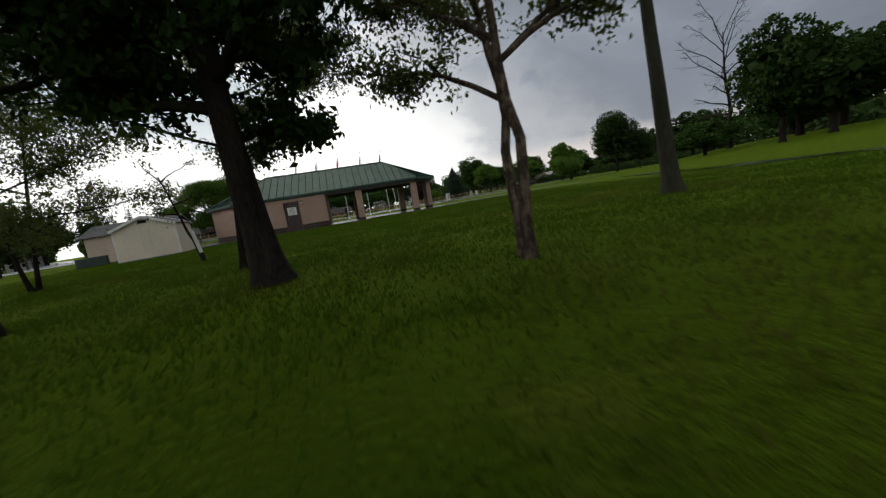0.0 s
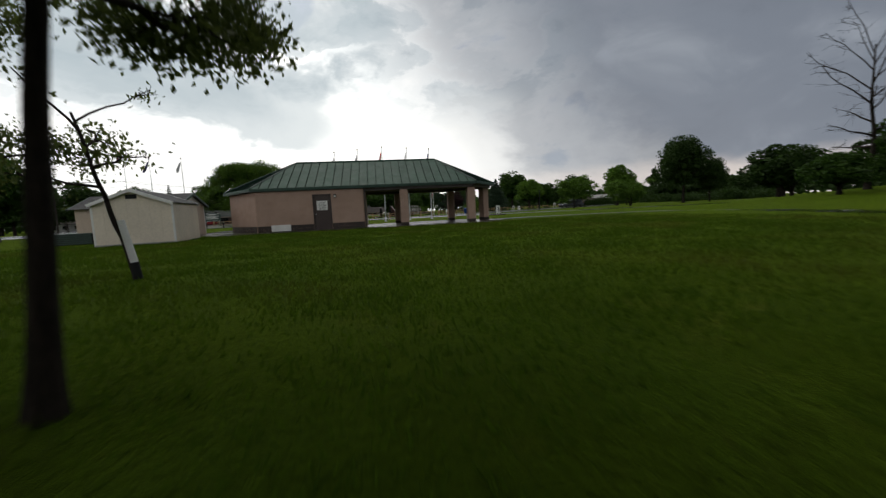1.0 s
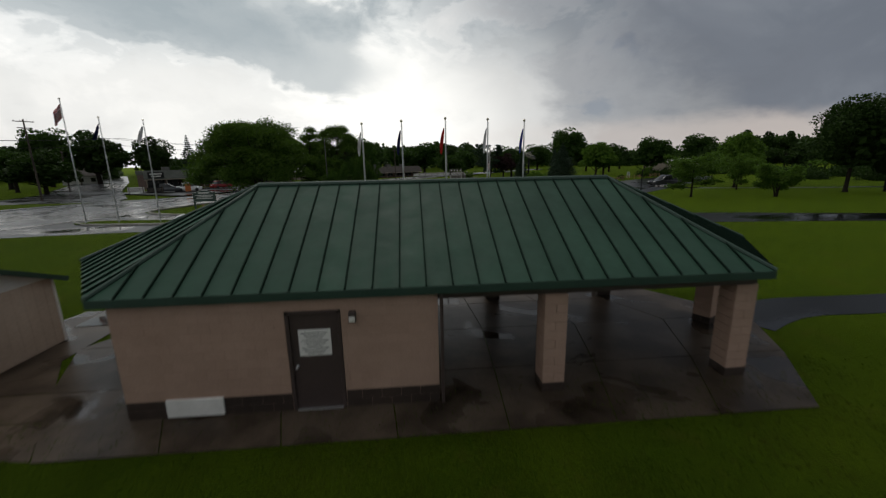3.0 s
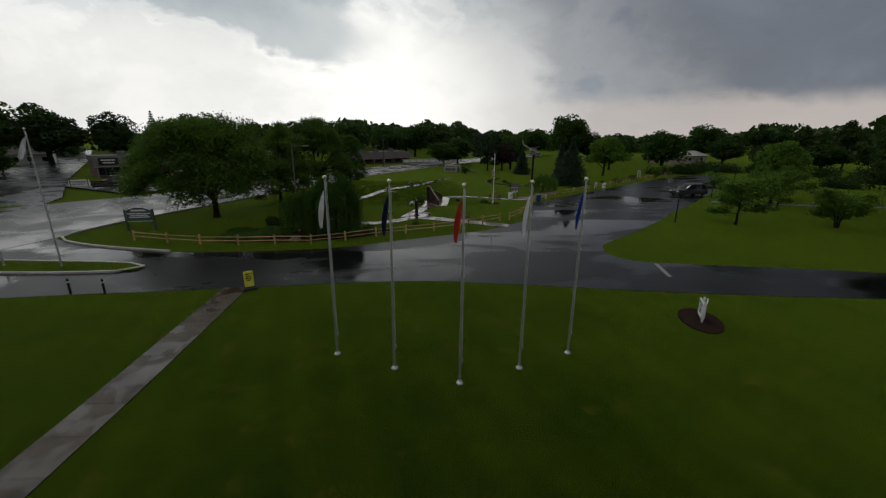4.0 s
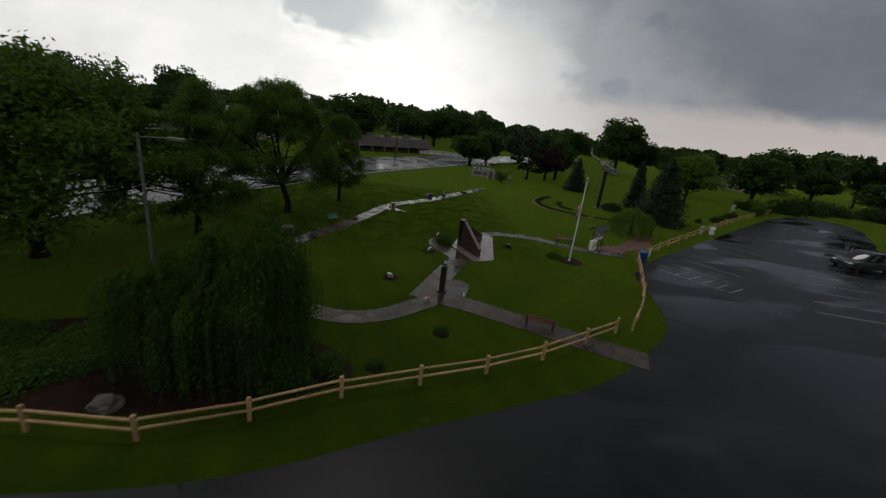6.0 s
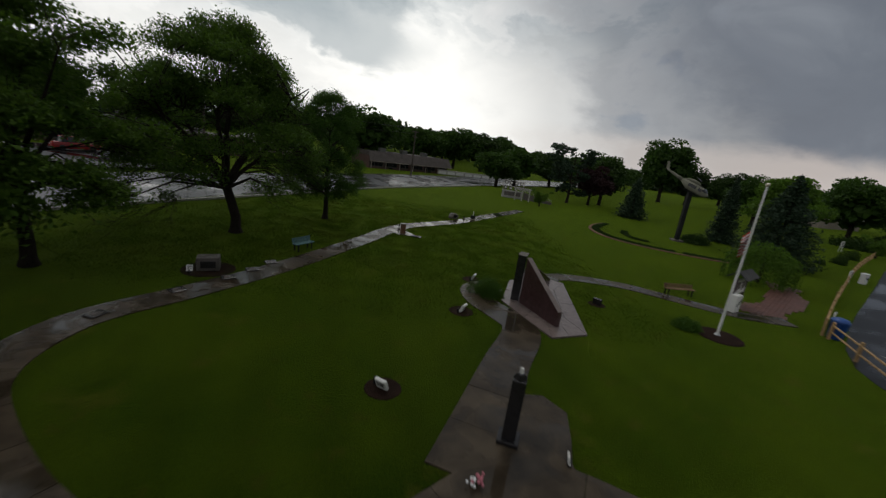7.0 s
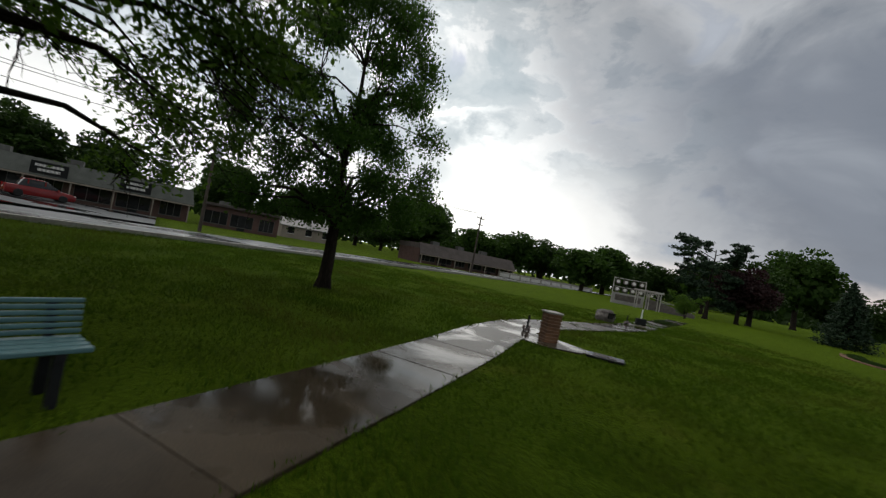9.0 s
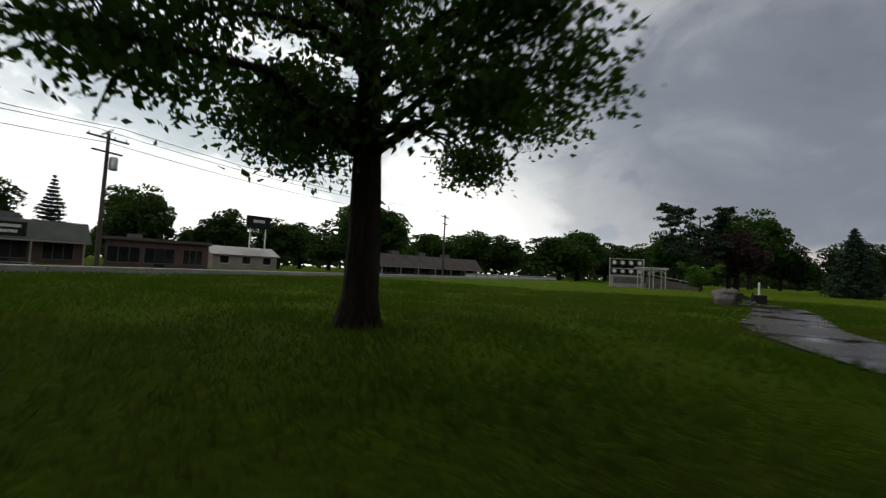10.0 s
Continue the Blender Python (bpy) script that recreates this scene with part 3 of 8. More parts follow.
def quads_mesh(name, V, Q, smooth=False):
    me = bpy.data.meshes.new(name)
    V, Q = np.ascontiguousarray(V, np.float32), np.ascontiguousarray(Q, np.int32)
    k = Q.shape[1]
    me.vertices.add(len(V))
    me.vertices.foreach_set("co", V.ravel())
    me.loops.add(Q.size)
    me.loops.foreach_set("vertex_index", Q.ravel())
    me.polygons.add(len(Q))
    me.polygons.foreach_set("loop_start", np.arange(0, Q.size, k, dtype=np.int32))
    me.polygons.foreach_set("loop_total", np.full(len(Q), k, dtype=np.int32))
    if smooth:
        me.polygons.foreach_set("use_smooth", np.ones(len(Q), dtype=bool))
    me.update(calc_edges=True)
    return me


def leaves_mesh(name, C, size, rs, flat=0.0, aspect=0.55, droop=0.0, jag=True):
    """One small pointed leaf (or spray of leaf) at each place of C, turned at random. flat: how level they lie."""
    n = len(C)
    a = rs.uniform(0, 2 * np.pi, n)
    e = rs.normal(0, 0.75 * (1 - flat) + 0.15, n) - droop
    u = np.stack([np.cos(a) * np.cos(e), np.sin(a) * np.cos(e), np.sin(e)], 1)
    w = np.cross(u, rs.normal(0, 1 - 0.8 * flat, (n, 3)) + np.array([0, 0, 0.2 + 2 * flat]))
    w /= np.linalg.norm(w, axis=1)[:, None] + 1e-9
    s = (size * rs.uniform(0.6, 1.35, n))[:, None]
    fold = np.cross(u, w) * s * 0.12
    tip, tail = C + u * s * 0.5, C - u * s * 0.5
    k = rs.uniform(-0.18, 0.12, n)[:, None] if jag else 0
    l, r = C + w * s * aspect * 0.5 + u * s * k + fold, C - w * s * aspect * 0.5 + u * s * k + fold
    V = np.stack([tail, r, tip, l], 1).reshape(-1, 3)
    Q = np.arange(4 * n).reshape(-1, 4)
    return quads_mesh(name, V, Q)


# ---- plants ----
def branching(rs, H, R, tr, clear, limbs=9, lean=(0, 0), up=0.55, crown="round", twigs=5, stems=1, sub=4, wiggle=0.12, part_way=0.28, low=0.05):
    """Trunk, limbs, branches and twigs as tubes, and the twigs' ends where leaves sit."""
    tubes, ends = [], []
    for s in range(stems):
        sa = 2 * np.pi * s / stems + rs.uniform(0, 1)
        spread = 0.0 if stems == 1 else part_way * R
        top = np.array([lean[0] + spread * np.cos(sa), lean[1] + spread * np.sin(sa), H * (0.82 if stems == 1 else rs.uniform(0.68, 0.82))])
        foot = np.array([0.12 * np.cos(sa), 0.12 * np.sin(sa), 0]) * (stems > 1) * (tr / 0.13)
        k = 9
        t = np.linspace(0, 1, k)[:, None]
        line = foot + (top - foot) * t + np.c_[rs.normal(0, wiggle, (k, 2)) * tr * 4 * np.sin(np.pi * t), np.zeros(k)]
        r0 = tr if stems == 1 else tr * 0.72
        rad = r0 * (1 - 0.85 * t[:, 0]) + 0.012
        rad[0] *= 1.45
        fine_t = np.r_[0, 0.02, 0.05, np.linspace(0.1, 1, 12)]
        L = np.stack([np.interp(fine_t, t[:, 0], line[:, i]) for i in range(3)], 1)
        rr = np.interp(fine_t, t[:, 0], r0 * (1 - 0.85 * t[:, 0]) + 0.012) * (1 + 0.55 * np.exp(-fine_t * H / 0.28))
        tubes.append((L, rr))
        ga = rs.uniform(0, 6.28)
        nl = max(3, limbs // stems)
        for i in range(nl):
            f = clear / H / 0.82 + (1 - clear / H / 0.82) * ((i + rs.uniform(0, 0.7)) / nl) ** 0.9
            f = min(f, 0.97)
            p = np.array([np.interp(f, t[:, 0], line[:, j]) for j in range(3)])
            ga += 2.4 + rs.normal(0, 0.35)
            hrel = (p[2] - clear) / max(H - clear, 0.1)
            if crown == "round":
                reach = R * (0.55 + 0.55 * np.sin(np.pi * min(0.95, 0.25 + 0.65 * hrel)))
            elif crown == "vase":
                reach = R * (0.75 + 0.35 * hrel)
            elif crown == "flat":
                reach = R * (0.95 + 0.1 * rs.uniform(-1, 1))
            else:
                reach = R * (1.08 - 0.75 * hrel)
            reach *= rs.uniform(0.75, 1.08)
            d = np.array([np.cos(ga), np.sin(ga), 0])
            rise = up * rs.uniform(0.7, 1.2) * (low + 1.25 * hrel)
            rl = r0 * (1 - 0.8 * f) * 0.5 + 0.010
            q = np.linspace(0, 1, 6)[:, None]
            bend = p + d * reach * q + np.array([0, 0, 1]) * reach * rise * (q ** 0.9 if crown != "flat" else np.sin(q * 1.9) * 0.9) + rs.normal(0, 0.05 * reach, (6, 3)) * q
            tubes.append((bend, rl * (1 - 0.8 * q[:, 0]) + 0.006))
            for j in range(sub):
                g = 0.3 + 0.65 * (j + rs.uniform(0, 1)) / sub
                b = np.array([np.interp(g, q[:, 0], bend[:, m]) for m in range(3)])
                va = ga + rs.normal(0, 0.9)
                ln = reach * rs.uniform(0.28, 0.5) * (1.15 - 0.5 * g)
                dv = np.array([np.cos(va), np.sin(va), rs.uniform(-0.1, 0.75) * (0.5 if crown == "flat" else 1)])
                br = b + dv * ln * np.linspace(0, 1, 4)[:, None] + rs.normal(0, 0.05 * ln, (4, 3)) * np.linspace(0, 1, 4)[:, None]
                tubes.append((br, np.linspace(rl * 0.35, 0.006, 4)))
                for kx in range(twigs):
                    h = rs.uniform(0.25, 1)
                    c = np.array([np.interp(h, np.linspace(0, 1, 4), br[:, m]) for m in range(3)])
                    tw = c + rs.normal(0, 1, 3) * np.array([1, 1, 0.6]) * ln * 0.36
                    tubes.append((np.stack([c, (c + tw) / 2 + rs.normal(0, 0.02, 3), tw]), np.array([0.010, 0.007, 0.004]) * (1 + tr)))
                    ends.append(tw)
                ends.append(br[-1])
    return tubes, np.array(ends)


def tree_parts(seed, H, R, tr, clear, leaf=0.12, count=20000, clump=0.42, bark="bark", leafmat="leaf", sides=7, flat=0.0, aspect=0.55, droop=0.0, layer=0.75, fill=0.0, **kw):
    """The meshes of a broadleaf tree: wood and crown."""
    rs = np.random.RandomState(seed)
    tubes, ends = branching(rs, H, R, tr, clear, **kw)
    pick = ends[rs.randint(0, len(ends), count)]
    sp = clump * R * 0.62
    d = rs.normal(0, 1, (count, 3))
    d /= np.linalg.norm(d, axis=1)[:, None]
    big = rs.uniform(0.55, 1.25, (len(ends), 1))[rs.randint(0, len(ends), count)]
    C = pick + d * rs.uniform(0, 1, (count, 1)) ** 0.5 * big * np.array([sp, sp, sp * layer])
    k = int(fill * count)
    if k:
        d = rs.normal(0, 1, (k, 3))
        d /= np.linalg.norm(d, axis=1)[:, None]
        mid_, span = ends.mean(0), ends.std(0)
        C[:k] = mid_ + d * rs.uniform(0.3, 1, (k, 1)) * span * 1.55
    C = C[C[:, 2] > clear * 0.55]
    # bring the whole to the height and spread that were asked for
    base_ = np.array(kw.get("lean", (0, 0))) * 0.7
    reach = np.linalg.norm(C[:, :2] - base_, axis=1)
    fz, fr = H / np.percentile(C[:, 2], 99), R / np.percentile(reach, 95)

    def fitted(P):
        s = np.clip(P[:, 2:3] / max(clear, 0.3), 0, 1)
        w = 1 + (fr - 1) * s
        z = P[:, 2:3]
        z = np.where(z < clear, z, clear + (z - clear) * (H - clear) / max(H / fz - clear, 0.2))
        return np.concatenate([P[:, :2] * w, z], 1)

    C = fitted(C)
    wood = tubes_mesh("trunk", [(fitted(L), r) for L, r in tubes], sides)
    crown = leaves_mesh("crown", C, leaf, rs, flat, aspect, droop)
    wood.materials.append(M[bark])
    crown.materials.append(M[leafmat])
    return wood, crown


def plant(name, meshes, label, category, x, y, rz=0.0, s=1.0, group="", z=0.0, sz=None):
    ob = thing(name, label, category, x, y, z, rz, group)
    ob.scale = (s, s, sz or s)
    mesh_ob("trunk", meshes[0], None, ob)
    mesh_ob("crown", meshes[1], None, ob)
    return ob


def conifer_parts(seed, H, R, tr=0.16, tiers=26, per=11, leaf=0.3, count=9000, clear=0.3, droop=0.25, bark="bark", leafmat="needle", power=0.85):
    rs = np.random.RandomState(seed)
    z = np.linspace(0, H, 12)
    tubes = [(np.c_[np.zeros((12, 2)), z], tr * (1 - z / H * 0.95) + 0.01)]
    C = []
    for i in range(tiers):
        f = i / (tiers - 1)
        h = clear + (H * 0.97 - clear) * f ** 0.95
        r = R * (1 - f) ** power * rs.uniform(0.85, 1.1) + 0.08
        for j in range(per):
            a = 2 * np.pi * (j + rs.uniform(-0.4, 0.4)) / per + i * 0.7
            ln = r * rs.uniform(0.72, 1.08)
            q = np.linspace(0, 1, 4)[:, None]
            d = np.array([np.cos(a), np.sin(a), 0])
            line = np.array([0, 0, h]) + d * ln * q + np.array([0, 0, 1]) * (-droop * ln * q + 0.22 * ln * q * q)
            if i % 2 == 0:
                tubes.append((line, np.linspace(0.03, 0.006, 4)))
            n = max(3, int(count / tiers / per * (0.35 + 1.3 * (1 - f))))
            t = rs.uniform(0.12, 1, (n, 1)) ** 0.7
            C.append(np.array([0, 0, h]) + d * ln * t + np.array([0, 0, 1]) * (-droop * ln * t + 0.22 * ln * t * t) + rs.normal(0, 1, (n, 3)) * np.array([0.10, 0.10, 0.06]) * (0.4 + ln * 0.7))
    wood = tubes_mesh("trunk", tubes, 6)
    crown = leaves_mesh("crown", np.concatenate(C), leaf, rs, 0.45, 0.4, 0.25)
    wood.materials.append(M[bark])
    crown.materials.append(M[leafmat])
    return wood, crown


def bush_parts(seed, R, H, leaf=0.09, count=3000, leafmat="leaf", flat=0.0, lumps=14):
    rs = np.random.RandomState(seed)
    cs = rs.normal(0, 1, (lumps, 3))
    cs /= np.linalg.norm(cs, axis=1)[:, None]
    cs[:, 2] = np.abs(cs[:, 2])
    cs *= np.array([R * 0.62, R * 0.62, H * 0.55]) * rs.uniform(0.5, 1.0, (lumps, 1))
    d = rs.normal(0, 1, (count, 3))
    d /= np.linalg.norm(d, axis=1)[:, None]
    C = cs[rs.randint(0, lumps, count)] + d * (rs.uniform(0.55, 1, (count, 1)) * np.array([R * 0.42, R * 0.42, H * 0.42]))
    C[:, 2] = np.abs(C[:, 2]) + 0.04
    stems = [(np.stack([c * np.array([0.12, 0.12, 0]), c * np.array([0.6, 0.6, 0.6]), c]), np.array([0.02, 0.014, 0.006])) for c in cs]
    wood, crown = tubes_mesh("stem", stems, 5), leaves_mesh("foliage", C, leaf, rs, flat)
    wood.materials.append(M["bark"])
    crown.materials.append(M[leafmat])
    return wood, crown


def shrub(name, meshes, label, category, x, y, rz=0.0, s=1.0, sz=None, group=""):
    ob = thing(name, label, category, x, y, 0, rz, group)
    ob.scale = (s, s, sz or s)
    mesh_ob("stem", meshes[0], None, ob)
    mesh_ob("foliage", meshes[1], None, ob)
    return ob

def mass_parts(seed, H, R, tr, clear, leaf, count, leafmat, lobes=24, slim=1.0):
    """A full crown built of leafy lobes over a shaded core, on a trunk with limbs that reach into the lobes."""
    rs = np.random.RandomState(seed)
    half, mid_z = (H - clear) / 2, (H + clear) / 2
    d = rs.normal(0, 1, (lobes, 3))
    d /= np.linalg.norm(d, axis=1)[:, None]
    d[:, 2] = np.where(d[:, 2] < -0.55, -d[:, 2], d[:, 2])
    reach = rs.uniform(0.42, 0.78, (lobes, 1))
    taper = 1 - 0.22 * np.clip(d[:, 2:3], 0, 1)
    c = np.array([0, 0, mid_z]) + d * reach * np.array([R, R, half]) * np.c_[taper, taper, np.ones((lobes, 1))]
    rad = rs.uniform(0.24, 0.40, lobes) * slim
    k = rs.randint(0, lobes, count)
    v = rs.normal(0, 1, (count, 3))
    v[:, 2] += 0.25
    v /= np.linalg.norm(v, axis=1)[:, None]
    C = c[k] + v * (rs.uniform(0.25, 1, (count, 1)) ** 0.4 * rad[k][:, None] * np.array([R, R, half * 0.85]))
    n = count // 9
    q = rs.normal(0, 1, (n, 3))
    q /= np.linalg.norm(q, axis=1)[:, None]
    core = np.array([0, 0, mid_z]) + q * rs.uniform(0, 1, (n, 1)) ** 0.5 * np.array([R, R, half]) * 0.62 * slim
    C, size = np.concatenate([C, core]), np.r_[np.full(count, leaf), np.full(n, leaf * 2.6)]
    ok = C[:, 2] > clear * 0.8
    crown = leaves_mesh("crown", C[ok], size[ok], rs, 0.1, 0.75)
    tubes = [(np.array([[0, 0, 0], [0.02, 0.03, 0.3], [0.1, 0, H * 0.3], [0, 0.1, H * 0.6], [0.05, 0, H * 0.85]]), np.array([1.5, 1.05, 0.85, 0.5, 0.15]) * tr)]
    for p in c[:9]:
        s0 = np.array([0, 0, max(clear * 0.8, p[2] * 0.45)])
        tubes.append((np.stack([s0, s0 * 0.45 + p * 0.55 + rs.normal(0, 0.15, 3), p]), np.array([0.42, 0.25, 0.08]) * tr))
    wood = tubes_mesh("trunk", tubes, 6)
    wood.materials.append(M["bark"])
    crown.materials.append(M[leafmat])
    return wood, crown



def lobed_parts(seed, H, R, tr, fork, rim, lobes, leaf, count, leafmat, dome=True, size=(0.15, 0.25), flat=0.5, depth=0.55, limbs=6, bare=0, power=2.3, squash=1.0, lean=(0, 0), upright=0.0, level=0.3, aspect=0.45):
    """A tree whose leaves hang in sprays, each at the end of a branch that leaves the nearest limb.
    dome: an umbrella, open underneath; otherwise an egg-shaped crown. rim: the height of the lowest leaves at the edge."""
    rs = np.random.RandomState(seed)
    ang = rs.uniform(0, 2 * np.pi, lobes)
    if dome:
        q = np.sqrt(rs.uniform(0.0, 1, lobes))
        top = rim + (H - rim) * (1 - q ** power) * (1 + 0.10 * np.sin(3 * ang + seed) * q)
        z = top - depth * (H - rim) * rs.uniform(0, 1, lobes) ** 1.4 * (1 - 0.6 * q)
        r = R * q * (0.92 + 0.12 * np.sin(2 * ang + 1.3 * seed) + 0.10 * np.sin(5 * ang))
    else:
        f = rs.uniform(0.02, 1, lobes)
        z = rim + (H - rim) * f
        wide = np.sqrt(np.clip(1 - ((f - 0.36) / 0.68) ** 2, 0.02, 1))
        r = R * wide * np.sqrt(rs.uniform(0.03, 1, lobes)) * (0.9 + 0.15 * np.sin(2 * ang + seed))
    c = np.stack([r * np.cos(ang) + lean[0], r * np.sin(ang) * squash + lean[1], z], 1)
    rad = rs.uniform(*size, lobes) * R
    k = rs.choice(lobes, count, p=rad ** 2 / (rad ** 2).sum())
    v = rs.normal(0, 1, (count, 3))
    v /= np.linalg.norm(v, axis=1)[:, None]
    d = np.minimum(rs.uniform(0, 1, (count, 1)) ** 0.42, 1) * (1 + 0.22 * rs.normal(0, 1, (count, 1)).clip(-1, 1.8))
    C = c[k] + v * d * rad[k][:, None] * np.array([1, 1, flat])
    # sprays sag away from the trunk
    out_ = np.linalg.norm(C[:, :2] - c[k][:, :2], axis=1)
    C[:, 2] -= 0.25 * out_ ** 2 / np.maximum(rad[k], 0.1)
    # trunk and limbs
    head = np.array([lean[0] * 0.5, lean[1] * 0.5, fork])
    spire = np.array([lean[0], lean[1], H * (0.55 if dome else 0.9)])
    t = np.linspace(0, 1, 5)[1:, None]
    stem = np.concatenate([np.array([[0, 0, -0.1], [0, 0, 0.08], [0.01, 0, 0.3], [0.02, -0.01, 0.9]]), head[None], head + (spire - head) * t + rs.normal(0, 0.06, (4, 3)) * np.array([1, 1, 0])])
    sr = np.r_[1.7, 1.45, 1.12, 1.0, 0.88, np.linspace(0.55, 0.12, 4)] * tr
    tubes = [(stem, sr)]
    nodes, thick = [stem[4:]], [sr[4:]]
    a0 = rs.uniform(0, 6.28)
    for i in range(limbs):
        a = a0 + i * 2 * np.pi / limbs + rs.normal(0, 0.25)
        s = head + np.array([0, 0, rs.uniform(-0.12, 0.25) * fork if dome else (H * 0.62 - fork) * i / limbs])
        go = R * rs.uniform(0.6, 0.85) * (1 if dome else 1 - 0.45 * i / limbs)
        rise = (rim + (H - rim) * rs.uniform(0.35, 0.72) - s[2]) if dome else go * rs.uniform(0.35, 0.8)
        u = np.linspace(0, 1, 8)[:, None]
        line = s + np.c_[np.cos(a) * go * u ** (1 + upright), np.sin(a) * go * u ** (1 + upright), rise * u ** 0.8] + rs.normal(0, 0.035 * go, (8, 3)) * u
        lr = tr * rs.uniform(0.42, 0.6) * (1 - 0.8 * u[:, 0])
        tubes.append((line, lr))
        nodes.append(line[1:])
        thick.append(lr[1:])
    nodes, thick = np.concatenate(nodes), np.concatenate(thick)
    for p, rr in zip(c, rad):
        gap_ = np.linalg.norm(nodes - p, axis=1) + 1.6 * np.maximum(nodes[:, 2] - p[2], 0) + 0.35 * np.maximum(np.linalg.norm(nodes[:, :2], axis=1) - np.linalg.norm(p[:2]), 0)
        j = gap_.argmin()
        s = nodes[j]
        mid_ = s * 0.45 + p * 0.55 + np.array([0, 0, 0.12 * np.linalg.norm(p - s)]) + rs.normal(0, 0.06, 3)
        w = min(thick[j] * 0.6, 0.05 + 0.01 * np.linalg.norm(p - s))
        tubes.append((np.stack([s, s * 0.7 + mid_ * 0.3 + rs.normal(0, 0.05, 3), mid_, p]), np.array([w, w * 0.8, w * 0.55, 0.012])))
        for i in range(4):
            e = p + rs.normal(0, 0.55, 3) * rr * np.array([1, 1, flat])
            tubes.append((np.stack([p * 0.7 + mid_ * 0.3, (p + e) / 2 + rs.normal(0, 0.04, 3), e]), np.array([0.014, 0.010, 0.005])))
    # leafless twigs that hang under the crown
    low_ = np.argsort(c[:, 2])[: max(1, int(lobes * 0.6))]
    for i in range(bare):
        p = c[rs.choice(low_)] * np.array([0.85, 0.85, 1]) - np.array([0, 0, 0.12 * R * rs.uniform(0, 1)])
        a = math.atan2(p[1], p[0]) + rs.normal(0, 0.6)
        ln = rs.uniform(0.12, 0.3) * R
        u = np.linspace(0, 1, 5)[:, None]
        line = p + np.c_[np.cos(a) * ln * u, np.sin(a) * ln * u, -ln * (0.15 * u + 0.45 * u * u)] + rs.normal(0, 0.03, (5, 3))
        tubes.append((line, np.array([0.018, 0.014, 0.011, 0.008, 0.004])))
        for j in range(5):
            s = line[rs.randint(1, 5)]
            e = s + np.array([np.cos(a + rs.normal(0, 0.7)), np.sin(a + rs.normal(0, 0.7)), rs.uniform(-0.8, 0.35)]) * ln * rs.uniform(0.25, 0.6)
            tubes.append((np.stack([s, (s + e) / 2 + rs.normal(0, 0.03, 3), e]), np.array([0.008, 0.006, 0.003])))
    wood = tubes_mesh("trunk", tubes, 6)
    crown = leaves_mesh("crown", C, leaf, rs, level, aspect, 0.15)
    wood.materials.append(M["bark"])
    crown.materials.append(M[leafmat])
    return wood, crown


# ---- ground, roads and paths ----
ROAD_NEAR = [(-98, -90), (-62, -28), (-45, 2), (-30, 29), (-26.4, 38.5), (-23.9, 47.0), (-16.0, 62.5), (-3.9, 87.5), (10, 109), (36, 142), (90, 200)]


def ease(a, b, v):
    t = min(1.0, max(0.0, (v - a) / (b - a)))
    return t * t * (3 - 2 * t)


ROAD_DROP = 0.5


def road_side(x, y):
    """How far a place lies from the main road's near kerb, over the lawn."""
    return (x - float(np.interp(y, [p[1] for p in ROAD_NEAR], [p[0] for p in ROAD_NEAR]))) * 0.9


def elev(x, y):
    """The lawn swells up towards the main road beyond the oak, and rises to a low bank behind the dead tree."""
    if y < 44:
        return 1.2 * ease(24, 50, x) * (1 - ease(2, 12, y)) * (1 - ease(62, 92, x))
    d = road_side(x, y)
    k = ease(46, 66, y)
    return 0.22 * k * (1 - ease(0.5, 9.0, d)) - ROAD_DROP * k * (1 - ease(-3.5, -0.2, d))


def ground_z(x, y):
    """The earth itself, which lies a little under the road bed."""
    k = ease(46, 66, y) * (1 - ease(-2.0, -0.3, road_side(x, y))) if y > 44 else 0.0
    return elev(x, y) - 0.2 * k

def ground_sheet():
    """Grass to the horizon, fine near the flight, coarse far off."""
    bm = bm_new()
    xs = [-1600, -700, -300, -160] + list(range(-100, -40, 10)) + [i * 2.5 for i in range(-16, 40)] + list(range(100, 131, 10)) + [200, 400, 800, 1700]
    ys = [-1200, -500, -200, -90] + [i * 2.5 for i in range(-20, 46)] + list(range(120, 181, 10)) + [260, 420, 800, 1900]
    vs = [[bm.verts.new((x, y, ground_z(x, y))) for x in xs] for y in ys]
    for a, b in zip(vs, vs[1:]):
        for i in range(len(xs) - 1):
            bm.faces.new((a[i], a[i + 1], b[i + 1], b[i]))
    return part("ground", bm, "grass")


tagged(ground_sheet(), "mown green lawn, wet and mottled, with worn brownish patches", "lawn", kind="structure")


def sheet(name, pts, z, mat, label, category, kind="structure", thick=0.05):
    bm = bm_new()
    prism(bm, pts, z - thick, z)
    return tagged(part(name, bm, mat), label, category, kind=kind)


# the drive before the flags, opening into the car park, and its arm to the right
drive_near = [(-46, 13), (-38, 19.5), (-28, 23.3), (-16.3, 24.5), (-11.5, 24.6), (-5.1, 24.9), (-0.9, 25.1), (4.0, 25.0), (8.1, 24.2), (11.0, 23.6), (16.6, 22.3), (22.1, 21.2), (26.7, 20.4), (34.7, 19.2), (60, 15.5), (110, 9)]
drive_right = [(110, 13), (60, 19.0), (38.8, 22.8), (32.3, 24.6), (23.7, 26.5), (19.8, 27.5), (18.3, 29.1), (18.6, 31.2), (19.8, 32.7), (24.6, 36.4), (30.8, 41.6), (34.6, 45.2), (45.5, 54.6), (64.5, 71.8), (73.4, 80.8)]
